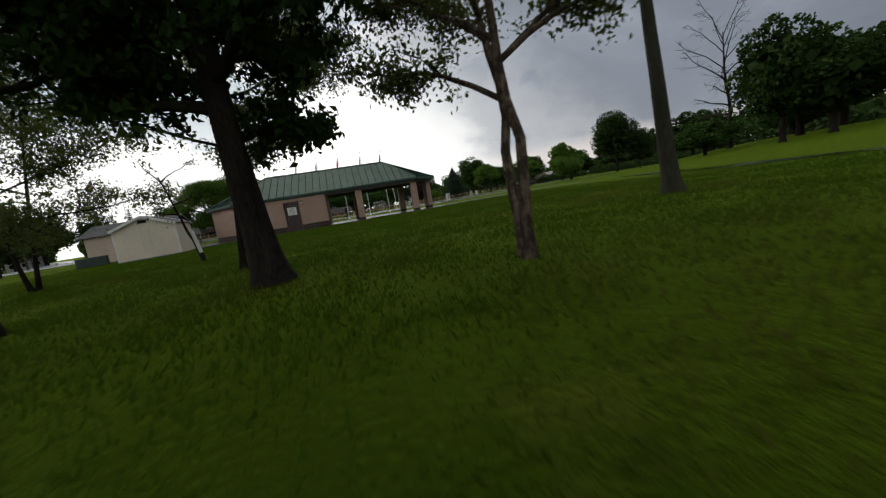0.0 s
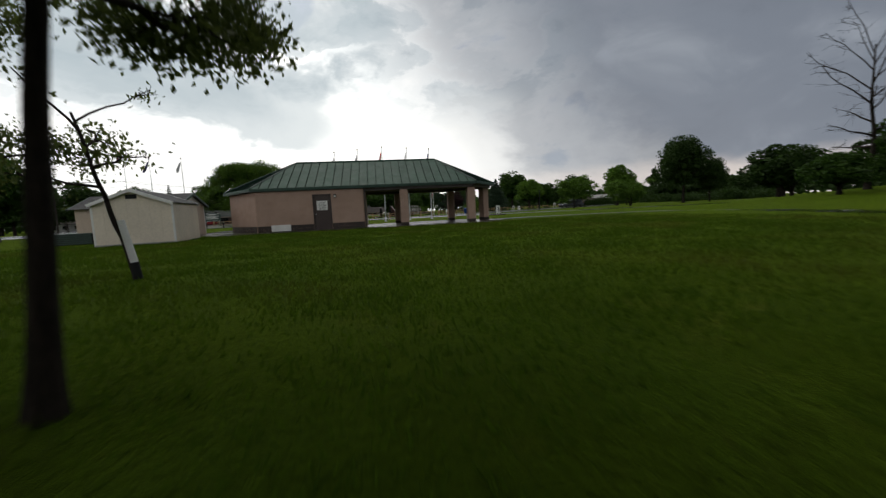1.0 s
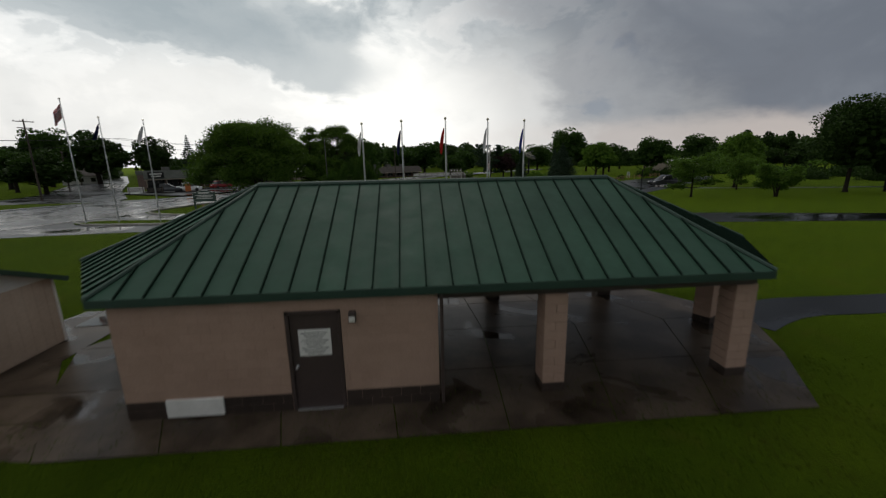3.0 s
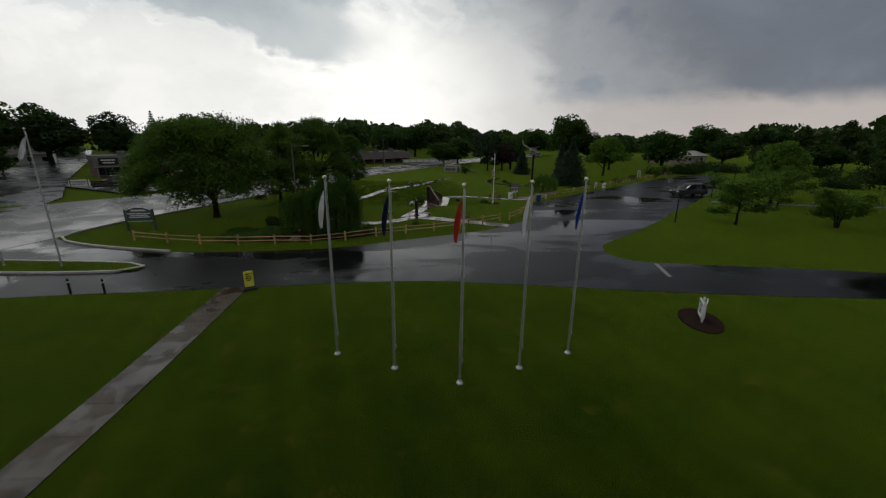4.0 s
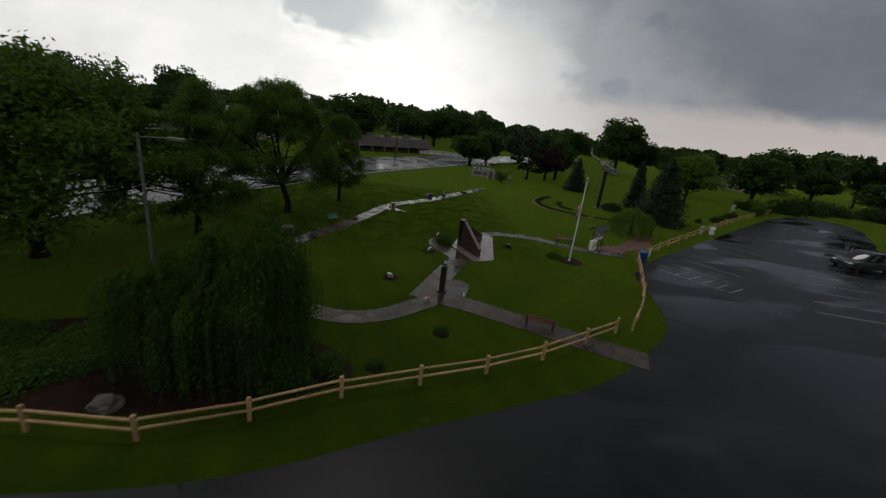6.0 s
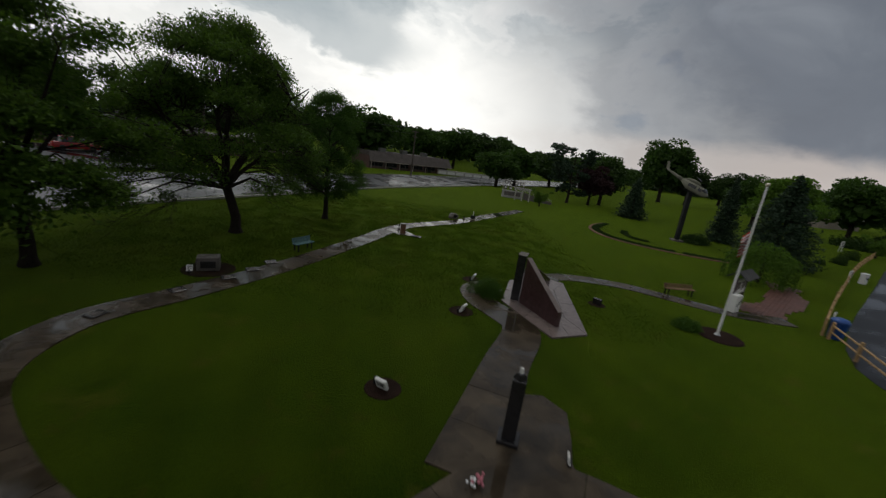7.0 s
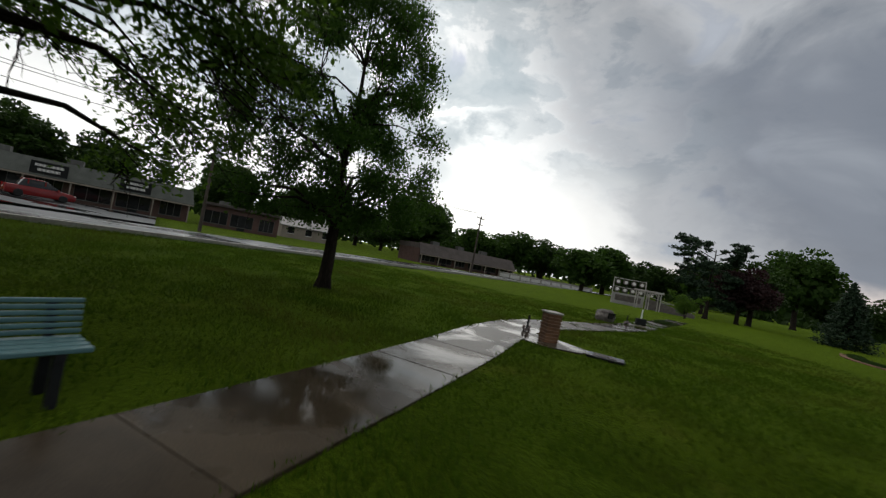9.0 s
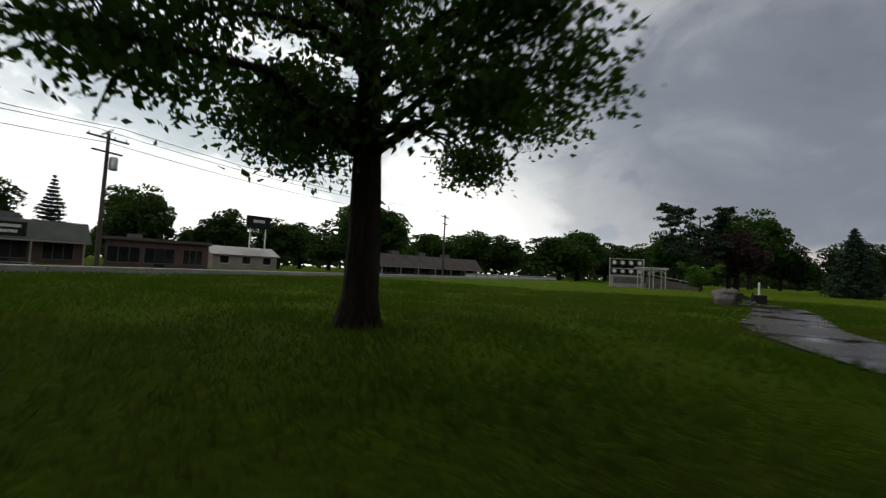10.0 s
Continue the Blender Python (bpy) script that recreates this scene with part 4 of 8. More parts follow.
drive_far = [(75.5, 84.2), (74.5, 87.6), (69.8, 88.8), (57.8, 81.9), (36.8, 66.0), (20.6, 53.2), (18.2, 48.0), (16.6, 43.6), (14.6, 41.2), (10.6, 38.1), (6.6, 36.4), (2.5, 34.9), (-0.9, 33.5), (-4.3, 32.7), (-9.4, 32.4), (-14.9, 32.7), (-17.6, 33.4), (-21.5, 34.7), (-26.0, 37.2)]
park = glide(drive_near, 4) + glide(drive_right, 4) + glide(drive_far, 4) + [(-28, 40), (-46, 22)]
sheet("parking_lot", park, 0.012, "asphalt", "rain-wet black asphalt drive and car park with puddles", "asphalt")
# the main road on the left, and the side street that leaves it
near_side = ROAD_NEAR
far_side = [(78, 212), (24, 152), (-3, 120), (-14, 101), (-31, 70), (-42, 56), (-50, 42), (-66, 12), (-84, -20), (-120, -82)]
def road_strip(name, near, far, mat, label, category, across=6):
    a, b = resample(glide(near, 4), 2.5), glide(far, 4)[::-1]
    L = resample(b, 0.5)
    b = L[np.linspace(0, len(L) - 1, len(a)).round().astype(int)]
    bm = bm_new()
    rows_ = []
    for p, q in zip(a, b):
        row = []
        for k in range(across + 1):
            x, y = p + (q - p) * k / across
            row.append(bm.verts.new((x, y, elev(x, y) + 0.03 + 0.05 * math.sin(math.pi * k / across))))
        rows_.append(row)
    for r0_, r1_ in zip(rows_, rows_[1:]):
        for k in range(across):
            bm.faces.new((r0_[k], r1_[k], r1_[k + 1], r0_[k + 1]))
    return tagged(part(name, bm, mat, smooth=True), label, category, kind="structure")


road_strip("main_road", near_side, far_side, "road", "wet grey asphalt main road shining under the sky", "road")
sheet("side_street", [(-40, 50), (-45, 63), (-60, 84), (-92, 135), (-150, 222), (-165, 215), (-104, 128), (-70, 76), (-58, 40)], elev(-60, 80) + 0.05, "road", "wet grey side street running off between trees", "street", thick=0.35)
sheet("forecourt", [(-38, 66), (-26, 84), (-40, 100), (-58, 78)], elev(-60, 80) + 0.045, "asphalt", "wet asphalt forecourt before the shops", "forecourt", thick=0.35)
# road lines
def stripe(x0, y0, x1, y1, w=0.1, z=0.016, name="road_line", label="worn white painted line on the asphalt"):
    a, b = Vector((x0, y0)), Vector((x1, y1))
    n = Vector((-(b - a).y, (b - a).x)).normalized() * w / 2
    bm = bm_new()
    prism(bm, [(a - n)[:], (b - n)[:], (b + n)[:], (a + n)[:]], z - 0.003, z)
    return tagged(part(name, bm, "line"), label, "painted line", "painted lines", "structure")


stripe(20.4, 27.1, 19.6, 24.4, 0.28)


def kerb(pts, w=0.16, h=0.13, label="pale concrete kerb along the wet road"):
    """Kerb stones along a line, each a stone of its own with a joint."""
    root = tagged(new("kerb"), label, "kerb", kind="structure")
    P = resample(pts, 1.8)
    for a, b in zip(P, P[1:]):
        d = Vector((b[0] - a[0], b[1] - a[1], 0))
        bm = boxm(-d.length / 2 + 0.006, d.length / 2 - 0.006, -w / 2, w / 2, -0.05, h, 0.018)
        ob = part("kerb_stone", bm, "kerb", root)
        ob.matrix_local = pose((a[0] + b[0]) / 2, (a[1] + b[1]) / 2, elev((a[0] + b[0]) / 2, (a[1] + b[1]) / 2) + 0.02, 0, 0, math.degrees(math.atan2(d.y, d.x)))
    return root


kerb(glide([(-14.9, 32.75), (-17.6, 33.5), (-21.5, 34.8), (-24.6, 36.3), (-26.1, 37.8), (-26.3, 39.6), (-25.4, 43), (-23.8, 47.0), (-16.0, 62.4), (-9.5, 75.5), (-3.9, 87.4), (10, 108.9)], 4))
island = glide([(-14.6, 29.1), (-15.1, 29.7), (-18, 30.3), (-21.7, 30.8), (-25.5, 31.2), (-27.5, 30.6), (-27.0, 29.4), (-24, 28.7), (-19.5, 28.25), (-15.2, 28.3)], 4, True)
kerb(island + island[:1], label="pale concrete kerb round the traffic island")
sheet("traffic_island", island, 0.10, "grass", "grass traffic island inside a pale kerb", "island")


def footpath(name, line, width, label, step=1.5, z=0.03, mat="concrete", ends=(0, 0)):
    """Concrete slabs laid along a line, each one a piece with joints between."""
    root = tagged(new(name), label, "footpath", kind="structure")
    P = resample(line, step / 4)
    L, R_ = offset(P, width / 2), offset(P, -width / 2)
    k = 4
    for i in range(0, len(P) - 1, k):
        j = min(i + k, len(P) - 1)
        bm = bm_new()
        gapv = 0.012
        left, right = [tuple(p) for p in L[i:j + 1]], [tuple(p) for p in R_[i:j + 1]]
        ta = (P[i + 1] - P[i])[:2]
        ta = ta / np.linalg.norm(ta) * gapv
        left[0], right[0] = tuple(np.array(left[0]) + ta), tuple(np.array(right[0]) + ta)
        prism(bm, right + left[::-1], -0.06, z + random.uniform(-0.004, 0.004))
        part("paving_slab", bm, mat, root)
    return root


footpath("walkway", [(-7.17, 24.9), (-7.4, 15), (-7.7, 8.2), (-7.6, 5.2)], 1.42, "rain-darkened concrete walkway across the lawn")
footpath("memorial_path", glide([(13.2, 39.6), (11.0, 40.8), (8.6, 42.2), (7.3, 43.0), (5.3, 44.1), (4.0, 44.6)], 4), 1.5, "wet concrete path from the fence gap")
footpath("memorial_path", glide([(4.0, 44.6), (2.6, 43.4), (1.2, 42.3), (-0.6, 41.8), (-2.4, 42.3), (-4.1, 43.1), (-5.7, 44.2), (-7.0, 45.4), (-7.6, 46.9), (-7.5, 48.9), (-6.2, 51.2), (-5.1, 53.3), (-4.3, 55.0), (-3.25, 57.6), (-2.15, 60.6), (-1.45, 62.6), (-0.65, 65.1), (0.5, 67.4), (2.5, 69.6), (4.9, 72.3), (7.4, 76.2), (10.3, 80.6), (12.9, 84.6)], 4), 1.2, "wet winding concrete path past the memorial stones")
footpath("memorial_path", glide([(3.0, 44.4), (3.8, 46.4), (4.8, 48.9), (5.8, 51.3), (5.3, 52.6), (4.6, 53.8), (4.5, 55.2), (5.4, 56.0)], 4), 1.4, "wet concrete path up to the granite memorial")
footpath("memorial_path", glide([(8.0, 57.6), (9.8, 58.9), (13.2, 58.6), (15.9, 57.0), (18.1, 56.0), (20.4, 55.8)], 4), 1.1, "narrow concrete path curving to the notice board")
sheet("memorial_plaza", [(3.0, 44.9), (4.4, 43.9), (5.5, 44.3), (5.5, 45.0), (5.72, 45.7), (5.95, 46.7), (5.5, 47.34), (4.5, 47.3)], 0.026, "concrete", "small concrete landing round the dark stele", "paving")
path_mid = np.array(resample(glide([(12.4, 3.0), (14.5, 3.9), (17.2, 3.9), (20.8, 3.7), (24.2, 2.4), (26.0, -0.6), (25.6, -4.5), (23.9, -9.0), (22.0, -14.0), (20.8, -19.5), (20.2, -26.0), (20.5, -36.0)], 5), 1.0))
sheet("park_path", [tuple(p[:2]) for p in offset(path_mid, 0.8)] + [tuple(p[:2]) for p in offset(path_mid, -0.8)][::-1], 0.014, "asphalt", "narrow wet asphalt path bending across the lawn", "path")
sheet("park_path", glide([(46, 53.6), (55, 50), (75, 46), (110, 43)], 4) + glide([(110, 41.5), (75, 44.6), (55, 48.6), (45, 52)], 4), 0.014, "asphalt", "narrow wet asphalt path from the car park", "path")

# ---- pavilion: a long hexagon, closed room at one end, open shelter at the other ----
EAVE = [(-3.5, -0.12), (10.0, -0.12), (12.2, 3.26), (10.0, 6.64), (-3.5, 6.64), (-6.1, 3.26)]
RIDGE = ((-1.43, 3.26), (7.92, 3.26))
ZE, ZR = 2.58, 4.40
pav = thing("pavilion", "tan painted block pavilion with green metal roof and open shelter", "pavilion")


def roof_plane(e0, e1, r0, r1, panels):
    """One slope: metal panels with a raised seam between each two, from eave to hip or ridge."""
    e0, e1 = Vector((*e0, ZE)), Vector((*e1, ZE))
    r0, r1 = Vector((*r0, ZR)), Vector((*r1, ZR))
    u = (e1 - e0).normalized()
    n = u.cross(r0 - e0).normalized()
    s = n.cross(u)                                   # up the slope
    w = (e1 - e0).length
    a0, b0 = (r0 - e0).dot(u), (r0 - e0).dot(s)
    a1 = (r1 - e0).dot(u)

    def high(x):
        if x < a0:
            return b0 * x / a0
        if x > a1:
            return b0 * (w - x) / (w - a1)
        return b0
    cuts = [w * i / panels for i in range(panels + 1)]
    for i in range(panels):
        xa, xb = cuts[i], cuts[i + 1]
        top = [(xb, high(xb))] + [(k, b0) for k in (a1, a0) if xa < k < xb] + [(xa, high(xa))]
        pts = [(xa, 0), (xb, 0)] + [p for p in top if p[1] > 1e-4]
        bm = bm_new()
        slab3(bm, [e0 + u * x + s * y for x, y in pts], 0.02)
        part("roof_panel", bm, "roof", pav)
    for i in range(1, panels):
        x = cuts[i]
        h = high(x) - 0.03
        if h < 0.1:
            continue
        bm = bm_new()
        m = Matrix((u, s, n)).transposed().to_4x4()
        m.translation = e0 + u * x
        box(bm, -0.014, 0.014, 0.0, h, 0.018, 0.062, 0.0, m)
        # the rib's dark green holds its shadow against the panel
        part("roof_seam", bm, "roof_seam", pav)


hexe = EAVE
roof_plane(hexe[0], hexe[1], RIDGE[0], RIDGE[1], 26)
roof_plane(hexe[3], hexe[4], RIDGE[1], RIDGE[0], 26)
for a, b, r in ((1, 2, 1), (2, 3, 1), (4, 5, 0), (5, 0, 0)):
    roof_plane(hexe[a], hexe[b], RIDGE[r], RIDGE[r], 9)
# ridge and hip caps
def cap(p, q, r=0.055):
    part("ridge_cap", cylm(p, q, r, sides=8), "roof_edge", pav)


cap((*RIDGE[0], ZR + 0.02), (*RIDGE[1], ZR + 0.02), 0.075)
for i, e in enumerate(EAVE):
    r = RIDGE[1] if i in (1, 2, 3) else RIDGE[0]
    cap((*e, ZE + 0.03), (*r, ZR + 0.02))
# fascia boards, soffit
for a, b in zip(EAVE, EAVE[1:] + EAVE[:1]):
    d = Vector((b[0] - a[0], b[1] - a[1], 0))
    bm = boxm(0, d.length, -0.02, 0.02, ZE - 0.15, ZE + 0.012, 0.004)
    ob = part("fascia", bm, "roof_edge", pav)
    ob.matrix_local = pose(a[0], a[1], 0, 0, 0, math.degrees(math.atan2(d.y, d.x)))
bm = bm_new()
prism(bm, [(x * 0.985 + 0.05, y * 0.97 + 0.1) for x, y in EAVE], ZE - 0.13, ZE - 0.09)
part("soffit", bm, "soffit", pav)
# roof vent on the back slope of the left end
bm = bm_new()
lathe(bm, [(0.34, 0), (0.34, 0.16), (0.40, 0.18), (0.36, 0.30), (0.18, 0.38), (0.0, 0.40)], 20)
part("roof_vent", bm, "steel", pav, "domed metal roof vent", True).matrix_local = pose(-4.0, 4.6, 3.2)

# the room: block walls, courses of 0.2 m; the lowest two dark
COURSE, BLK = 0.2, 0.4
block_mesh = to_mesh("block", boxm(-0.198, 0.198, -0.006, 0.05, 0.002, 0.198, 0.003))
block_mesh.materials.append(M["block"])
half_mesh = to_mesh("half_block", boxm(-0.098, 0.098, -0.006, 0.05, 0.002, 0.198, 0.003))
half_mesh.materials.append(M["block"])
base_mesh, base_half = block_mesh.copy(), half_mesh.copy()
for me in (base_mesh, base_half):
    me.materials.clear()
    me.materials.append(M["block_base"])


def block_wall(name, a, b, height, hole=None, pieces=True):
    """A wall face from plan point a to b (outside on its right), its blocks proud of the mortar."""
    d = Vector((b[0] - a[0], b[1] - a[1], 0))
    ln = d.length
    wall = new(name)
    wall.parent = pav
    wall.matrix_local = pose(a[0], a[1], 0, 0, 0, math.degrees(math.atan2(d.y, d.x)))
    bm = bm_new()
    if hole:
        box(bm, 0, hole[0], 0.0, 0.2, 0, height)
        box(bm, hole[1], ln, 0.0, 0.2, 0, height)
        box(bm, hole[0], hole[1], 0.0, 0.2, hole[2], height)
    else:
        box(bm, 0, ln, 0.0, 0.2, 0, height)
    part("core", bm, "mortar", wall)
    if hole:
        part("base_jamb", boxm(hole[1] + 0.01, hole[1] + 0.3, -0.004, 0.02, 0.0, 0.398), "block_base", wall)
    bulk = bm_new() if not pieces else None
    for c in range(int(round(height / COURSE))):
        x = 0.2 if c % 2 else 0.0
        spans = [(0.0, 0.2)] if c % 2 else []
        while x + BLK <= ln + 0.01:
            spans.append((x, x + BLK))
            x += BLK
        if ln - x > 0.12:
            spans.append((x, x + 0.2))
        for s0, s1 in spans:
            if hole and s1 > hole[0] + 0.02 and s0 < hole[1] - 0.02 and c * COURSE < hole[2] - 0.05:
                if s0 < hole[0] - 0.15:
                    s1 = s0 + 0.2
                elif s1 > hole[1] + 0.15:
                    s0 = s1 - 0.2
                else:
                    continue
            full = s1 - s0 > 0.3
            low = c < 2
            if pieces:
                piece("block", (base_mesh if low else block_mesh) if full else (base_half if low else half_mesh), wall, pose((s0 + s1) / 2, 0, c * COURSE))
            else:
                box(bulk, s0 + 0.002, s1 - 0.002, -0.006, 0.03, c * COURSE + 0.002, c * COURSE + 0.198)
    if not pieces:
        tagged(part("blocks", bulk, "block", wall), kind="stuff")
    return wall


front = block_wall("front_wall", (-3.25, 0.0), (2.95, 0.0), 2.4, (3.20, 4.28, 2.16))
block_wall("end_wall", (-5.75, 3.26), (-3.25, 0.0), 2.4, None)
block_wall("end_wall", (-3.25, 6.5), (-5.75, 3.26), 2.4, None, False)
block_wall("back_wall", (2.95, 6.5), (-3.25, 6.5), 2.4, None, False)
block_wall("inner_wall", (2.95, 0.2), (2.95, 6.3), 2.4, None, False)
# beam under the eaves over the open side
for a, b in (((2.95, 0.18), (9.75, 0.18)), ((9.75, 0.18), (11.75, 3.26)), ((11.75, 3.26), (9.75, 6.34)), ((9.75, 6.34), (2.95, 6.34))):
    d = Vector((b[0] - a[0], b[1] - a[1], 0))
    part("beam", boxm(0, d.length, -0.12, 0.12, 2.26, 2.46, 0.01), "brown_door", pav).matrix_local = pose(a[0], a[1], 0, 0, 0, math.degrees(math.atan2(d.y, d.x)))


def column(x, y, rz=0.0):
    col = new("column")
    col.parent = pav
    col.matrix_local = pose(x, y, 0, 0, 0, rz)
    col.scale = (0.86, 0.86, 1.0)
    part("core", boxm(-0.26, 0.26, -0.26, 0.26, 0, 2.28), "mortar", col)
    for c in range(11):
        for k in range(2):
            turn = pose(0, 0, 0, 0, 0, 90 * (c % 2) + 180 * k)
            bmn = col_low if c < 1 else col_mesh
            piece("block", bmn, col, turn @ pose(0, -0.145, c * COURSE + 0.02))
    return col


col_mesh = to_mesh("column_block", boxm(-0.285, 0.285, -0.14, 0.14, 0.004, 0.196, 0.008))
col_mesh.materials.append(M["block"])
col_low = col_mesh.copy()
col_low.materials.clear()
col_low.materials.append(M["block_base"])
for x, y, rz in ((5.42, 0.32, 0), (9.74, 0.46, 0), (11.35, 3.26, 30), (9.45, 6.1, 0), (5.32, 6.2, 0)):
    column(x, y, rz)
# door, with a frame, a notice and a kick plate
door = new("door")
door.parent = pav
door.matrix_local = pose(0.49, 0.0, 0.0)
part("door_leaf", boxm(-0.46, 0.46, 0.03, 0.075, 0.02, 2.08, 0.006), "brown_door", door)
bm = bm_new()
for x0, x1, z0, z1 in ((-0.53, -0.465, 0, 2.15), (0.465, 0.53, 0, 2.15), (-0.53, 0.53, 2.085, 2.15)):
    box(bm, x0, x1, -0.02, 0.10, z0, z1, 0.006)
part("door_frame", bm, "brown_door", door)
part("threshold", boxm(-0.46, 0.46, -0.05, 0.1, 0.0, 0.025, 0.004), "steel", door)
bm = bm_new()
lathe(bm, [(0.0, -0.02), (0.035, -0.018), (0.035, 0.0), (0.012, 0.01), (0.012, 0.04), (0.03, 0.05), (0.03, 0.08), (0.0, 0.09)], 14)
part("door_knob", bm, "steel", door, "steel door knob", True).matrix_local = pose(-0.38, 0.03, 0.98, 90)
bm = boxm(-0.315, 0.315, 0.018, 0.03, 1.2, 1.76, 0.003)
note = part("notice", bm, "white", door, "white paper notice with small print")
bm = bm_new()
for i in range(9):
    w = 0.26 - 0.05 * ((i * 7) % 3)
    box(bm, -w, w, 0.0145, 0.018, 1.68 - i * 0.055, 1.695 - i * 0.055)
part("print", bm, "dark_metal", note)
lampw = new("wall_lamp")
lampw.parent = pav
lampw.matrix_local = pose(1.27, -0.015, 1.9)
part("lamp_box", boxm(-0.07, 0.07, -0.12, 0.0, 0.02, 0.24, 0.02), "brown_door", lampw)
part("lens", boxm(-0.06, 0.06, -0.135, -0.118, 0.04, 0.15, 0.01), "white", lampw)
part("utility_box", boxm(-2.48, -1.38, -0.07, -0.016, 0.06, 0.44, 0.012), "white", pav, "low white utility cover on the wall")
part("downpipe", cylm((3.02, -0.06, 0.02), (3.02, -0.06, 2.42), 0.035, sides=10), "brown_door", pav)

# the concrete apron under the pavilion: slabs with joints
apron = tagged(new("pavilion_floor"), "rain-wet concrete apron round the pavilion with puddles", "paving", kind="structure")
rows = [(-1.05, 1.2), (1.2, 3.5), (3.5, 5.6), (5.6, 7.4)]


def apron_span(y):
    f = 1 - abs(y - 3.2) / 4.25
    return -4.0 - 2.9 * f - 0.2, 10.3 + 2.7 * f + 0.2


for y0, y1 in rows:
    l0, r0 = apron_span(y0)
    l1, r1 = apron_span(y1)
    n = 7
    for i in range(n):
        a0, a1 = l0 + (r0 - l0) * i / n + 0.012, l0 + (r0 - l0) * (i + 1) / n - 0.012
        b0, b1 = l1 + (r1 - l1) * i / n + 0.012, l1 + (r1 - l1) * (i + 1) / n - 0.012
        bm = bm_new()
        prism(bm, [(a0, y0 + 0.012), (a1, y0 + 0.012), (b1, y1 - 0.012), (b0, y1 - 0.012)], -0.06, 0.02 + random.uniform(-0.003, 0.003))
        part("paving_slab", bm, "slab", apron)
bm = bm_new()
prism(bm, [(-9.6, 1.0), (-6.8, 2.0), (-6.8, 6.6), (-9.0, 6.6), (-9.4, 4.8)], -0.06, 0.016)
part("paving_slab", bm, "slab", apron)
for quad in ([(-5.6, -0.8), (-4.25, -1.0), (-4.95, 0.1), (-6.4, 0.15)], [(-6.42, 0.18), (-4.97, 0.13), (-5.7, 1.25), (-7.2, 1.2)], [(-7.22, 1.23), (-5.72, 1.28), (-7.05, 3.2), (-8.4, 2.9)]):
    bm = bm_new()
    prism(bm, quad, -0.06, 0.012)
    part("paving_slab", bm, "slab", apron)

# ---- storage shed and the hut behind it ----
def gable_hut(name, label, x, y, rz, w, d, h, ridge, wall, panels, over=0.12, category="shed"):
    """A small gabled building: ridge along its depth, gable to the front (-y)."""
    s = thing(name, label, category, x, y, 0, rz)
    bm = bm_new()
    out = [(-w / 2, 0, 0.0), (w / 2, 0, 0.0), (w / 2, 0, h), (0, 0, ridge), (-w / 2, 0, h)]
    f = [bm.verts.new(p) for p in out]
    k = [bm.verts.new((p[0], d, p[2])) for p in out]
    bm.faces.new(f)
    bm.faces.new(k[::-1])
    for i in range(5):
        bm.faces.new((f[i], k[i], k[(i + 1) % 5], f[(i + 1) % 5]))
    part("wall", bm, wall, s)
    # upright siding boards on the front and the side that shows
    n = int(w / panels)
    for i in range(n):
        x0, x1 = -w / 2 + w * i / n, -w / 2 + w * (i + 1) / n
        hh = lambda q: h + (ridge - h) * (1 - abs(q) / (w / 2)) - 0.03
        bm = bm_new()
        slab3(bm, [(x0 + 0.004, -0.001, 0.06), (x1 - 0.004, -0.001, 0.06), (x1 - 0.004, -0.001, hh(x1)), (x0 + 0.004, -0.001, hh(x0))], 0.016)
        part("siding_board", bm, wall, s)
    n = int(d / panels)
    for i in range(n):
        y0, y1 = d * i / n + 0.004, d * (i + 1) / n - 0.004
        for sx in (-1, 1):
            part("siding_board", boxm(min(sx * w / 2, sx * (w / 2 + 0.016)), max(sx * w / 2, sx * (w / 2 + 0.016)), y0, y1, 0.06, h - 0.02), wall, s)
    for sx in (-1, 1):
        part("corner_trim", boxm(sx * w / 2 - 0.04, sx * w / 2 + 0.04, -0.028, 0.03, 0, h, 0.004), "white", s)
    # two roof slopes, shingle courses stepped
    sl = math.hypot(w / 2, ridge - h)
    ang = math.degrees(math.atan2(ridge - h, w / 2))
    courses = int((sl + over) / 0.28) + 1
    for sx in (-1, 1):
        slope = new("roof_slope")
        slope.parent = s
        slope.matrix_local = pose(0, 0, ridge + 0.03) @ (pose(0, 0, 0, 0, 0, 0) if sx > 0 else pose(0, d, 0, 0, 0, 180)) @ pose(0, 0, 0, 0, ang, 0)
        part("deck", boxm(0, sl + over, -over, d + over, -0.03, 0.0), "shingle", slope)
        for c in range(courses):
            a = c * 0.28
            b = min(a + 0.31, sl + over + 0.01)
            part("shingle_course", boxm(a, b, -over - 0.005, d + over + 0.005, 0.0, 0.012 + 0.004 * (c % 2), m=pose(a, 0, 0, 0, 1.6, 0) @ pose(-a, 0, 0)), "shingle", slope)
    for yy in (-over - 0.02, d + over - 0.01):
        for sx in (-1, 1):
            bm = boxm(0, sl + over, -0.015, 0.03, -0.11, 0.02)
            ob = part("barge_board", bm, "roof_edge" if name == "hut" else "white", s)
            ob.matrix_local = pose(0, yy, ridge + 0.03) @ (pose(0, 0, 0, 0, 0, 0) if sx > 0 else pose(0, 0, 0, 0, 0, 180)) @ pose(0, 0, 0, 0, ang, 0)
    return s


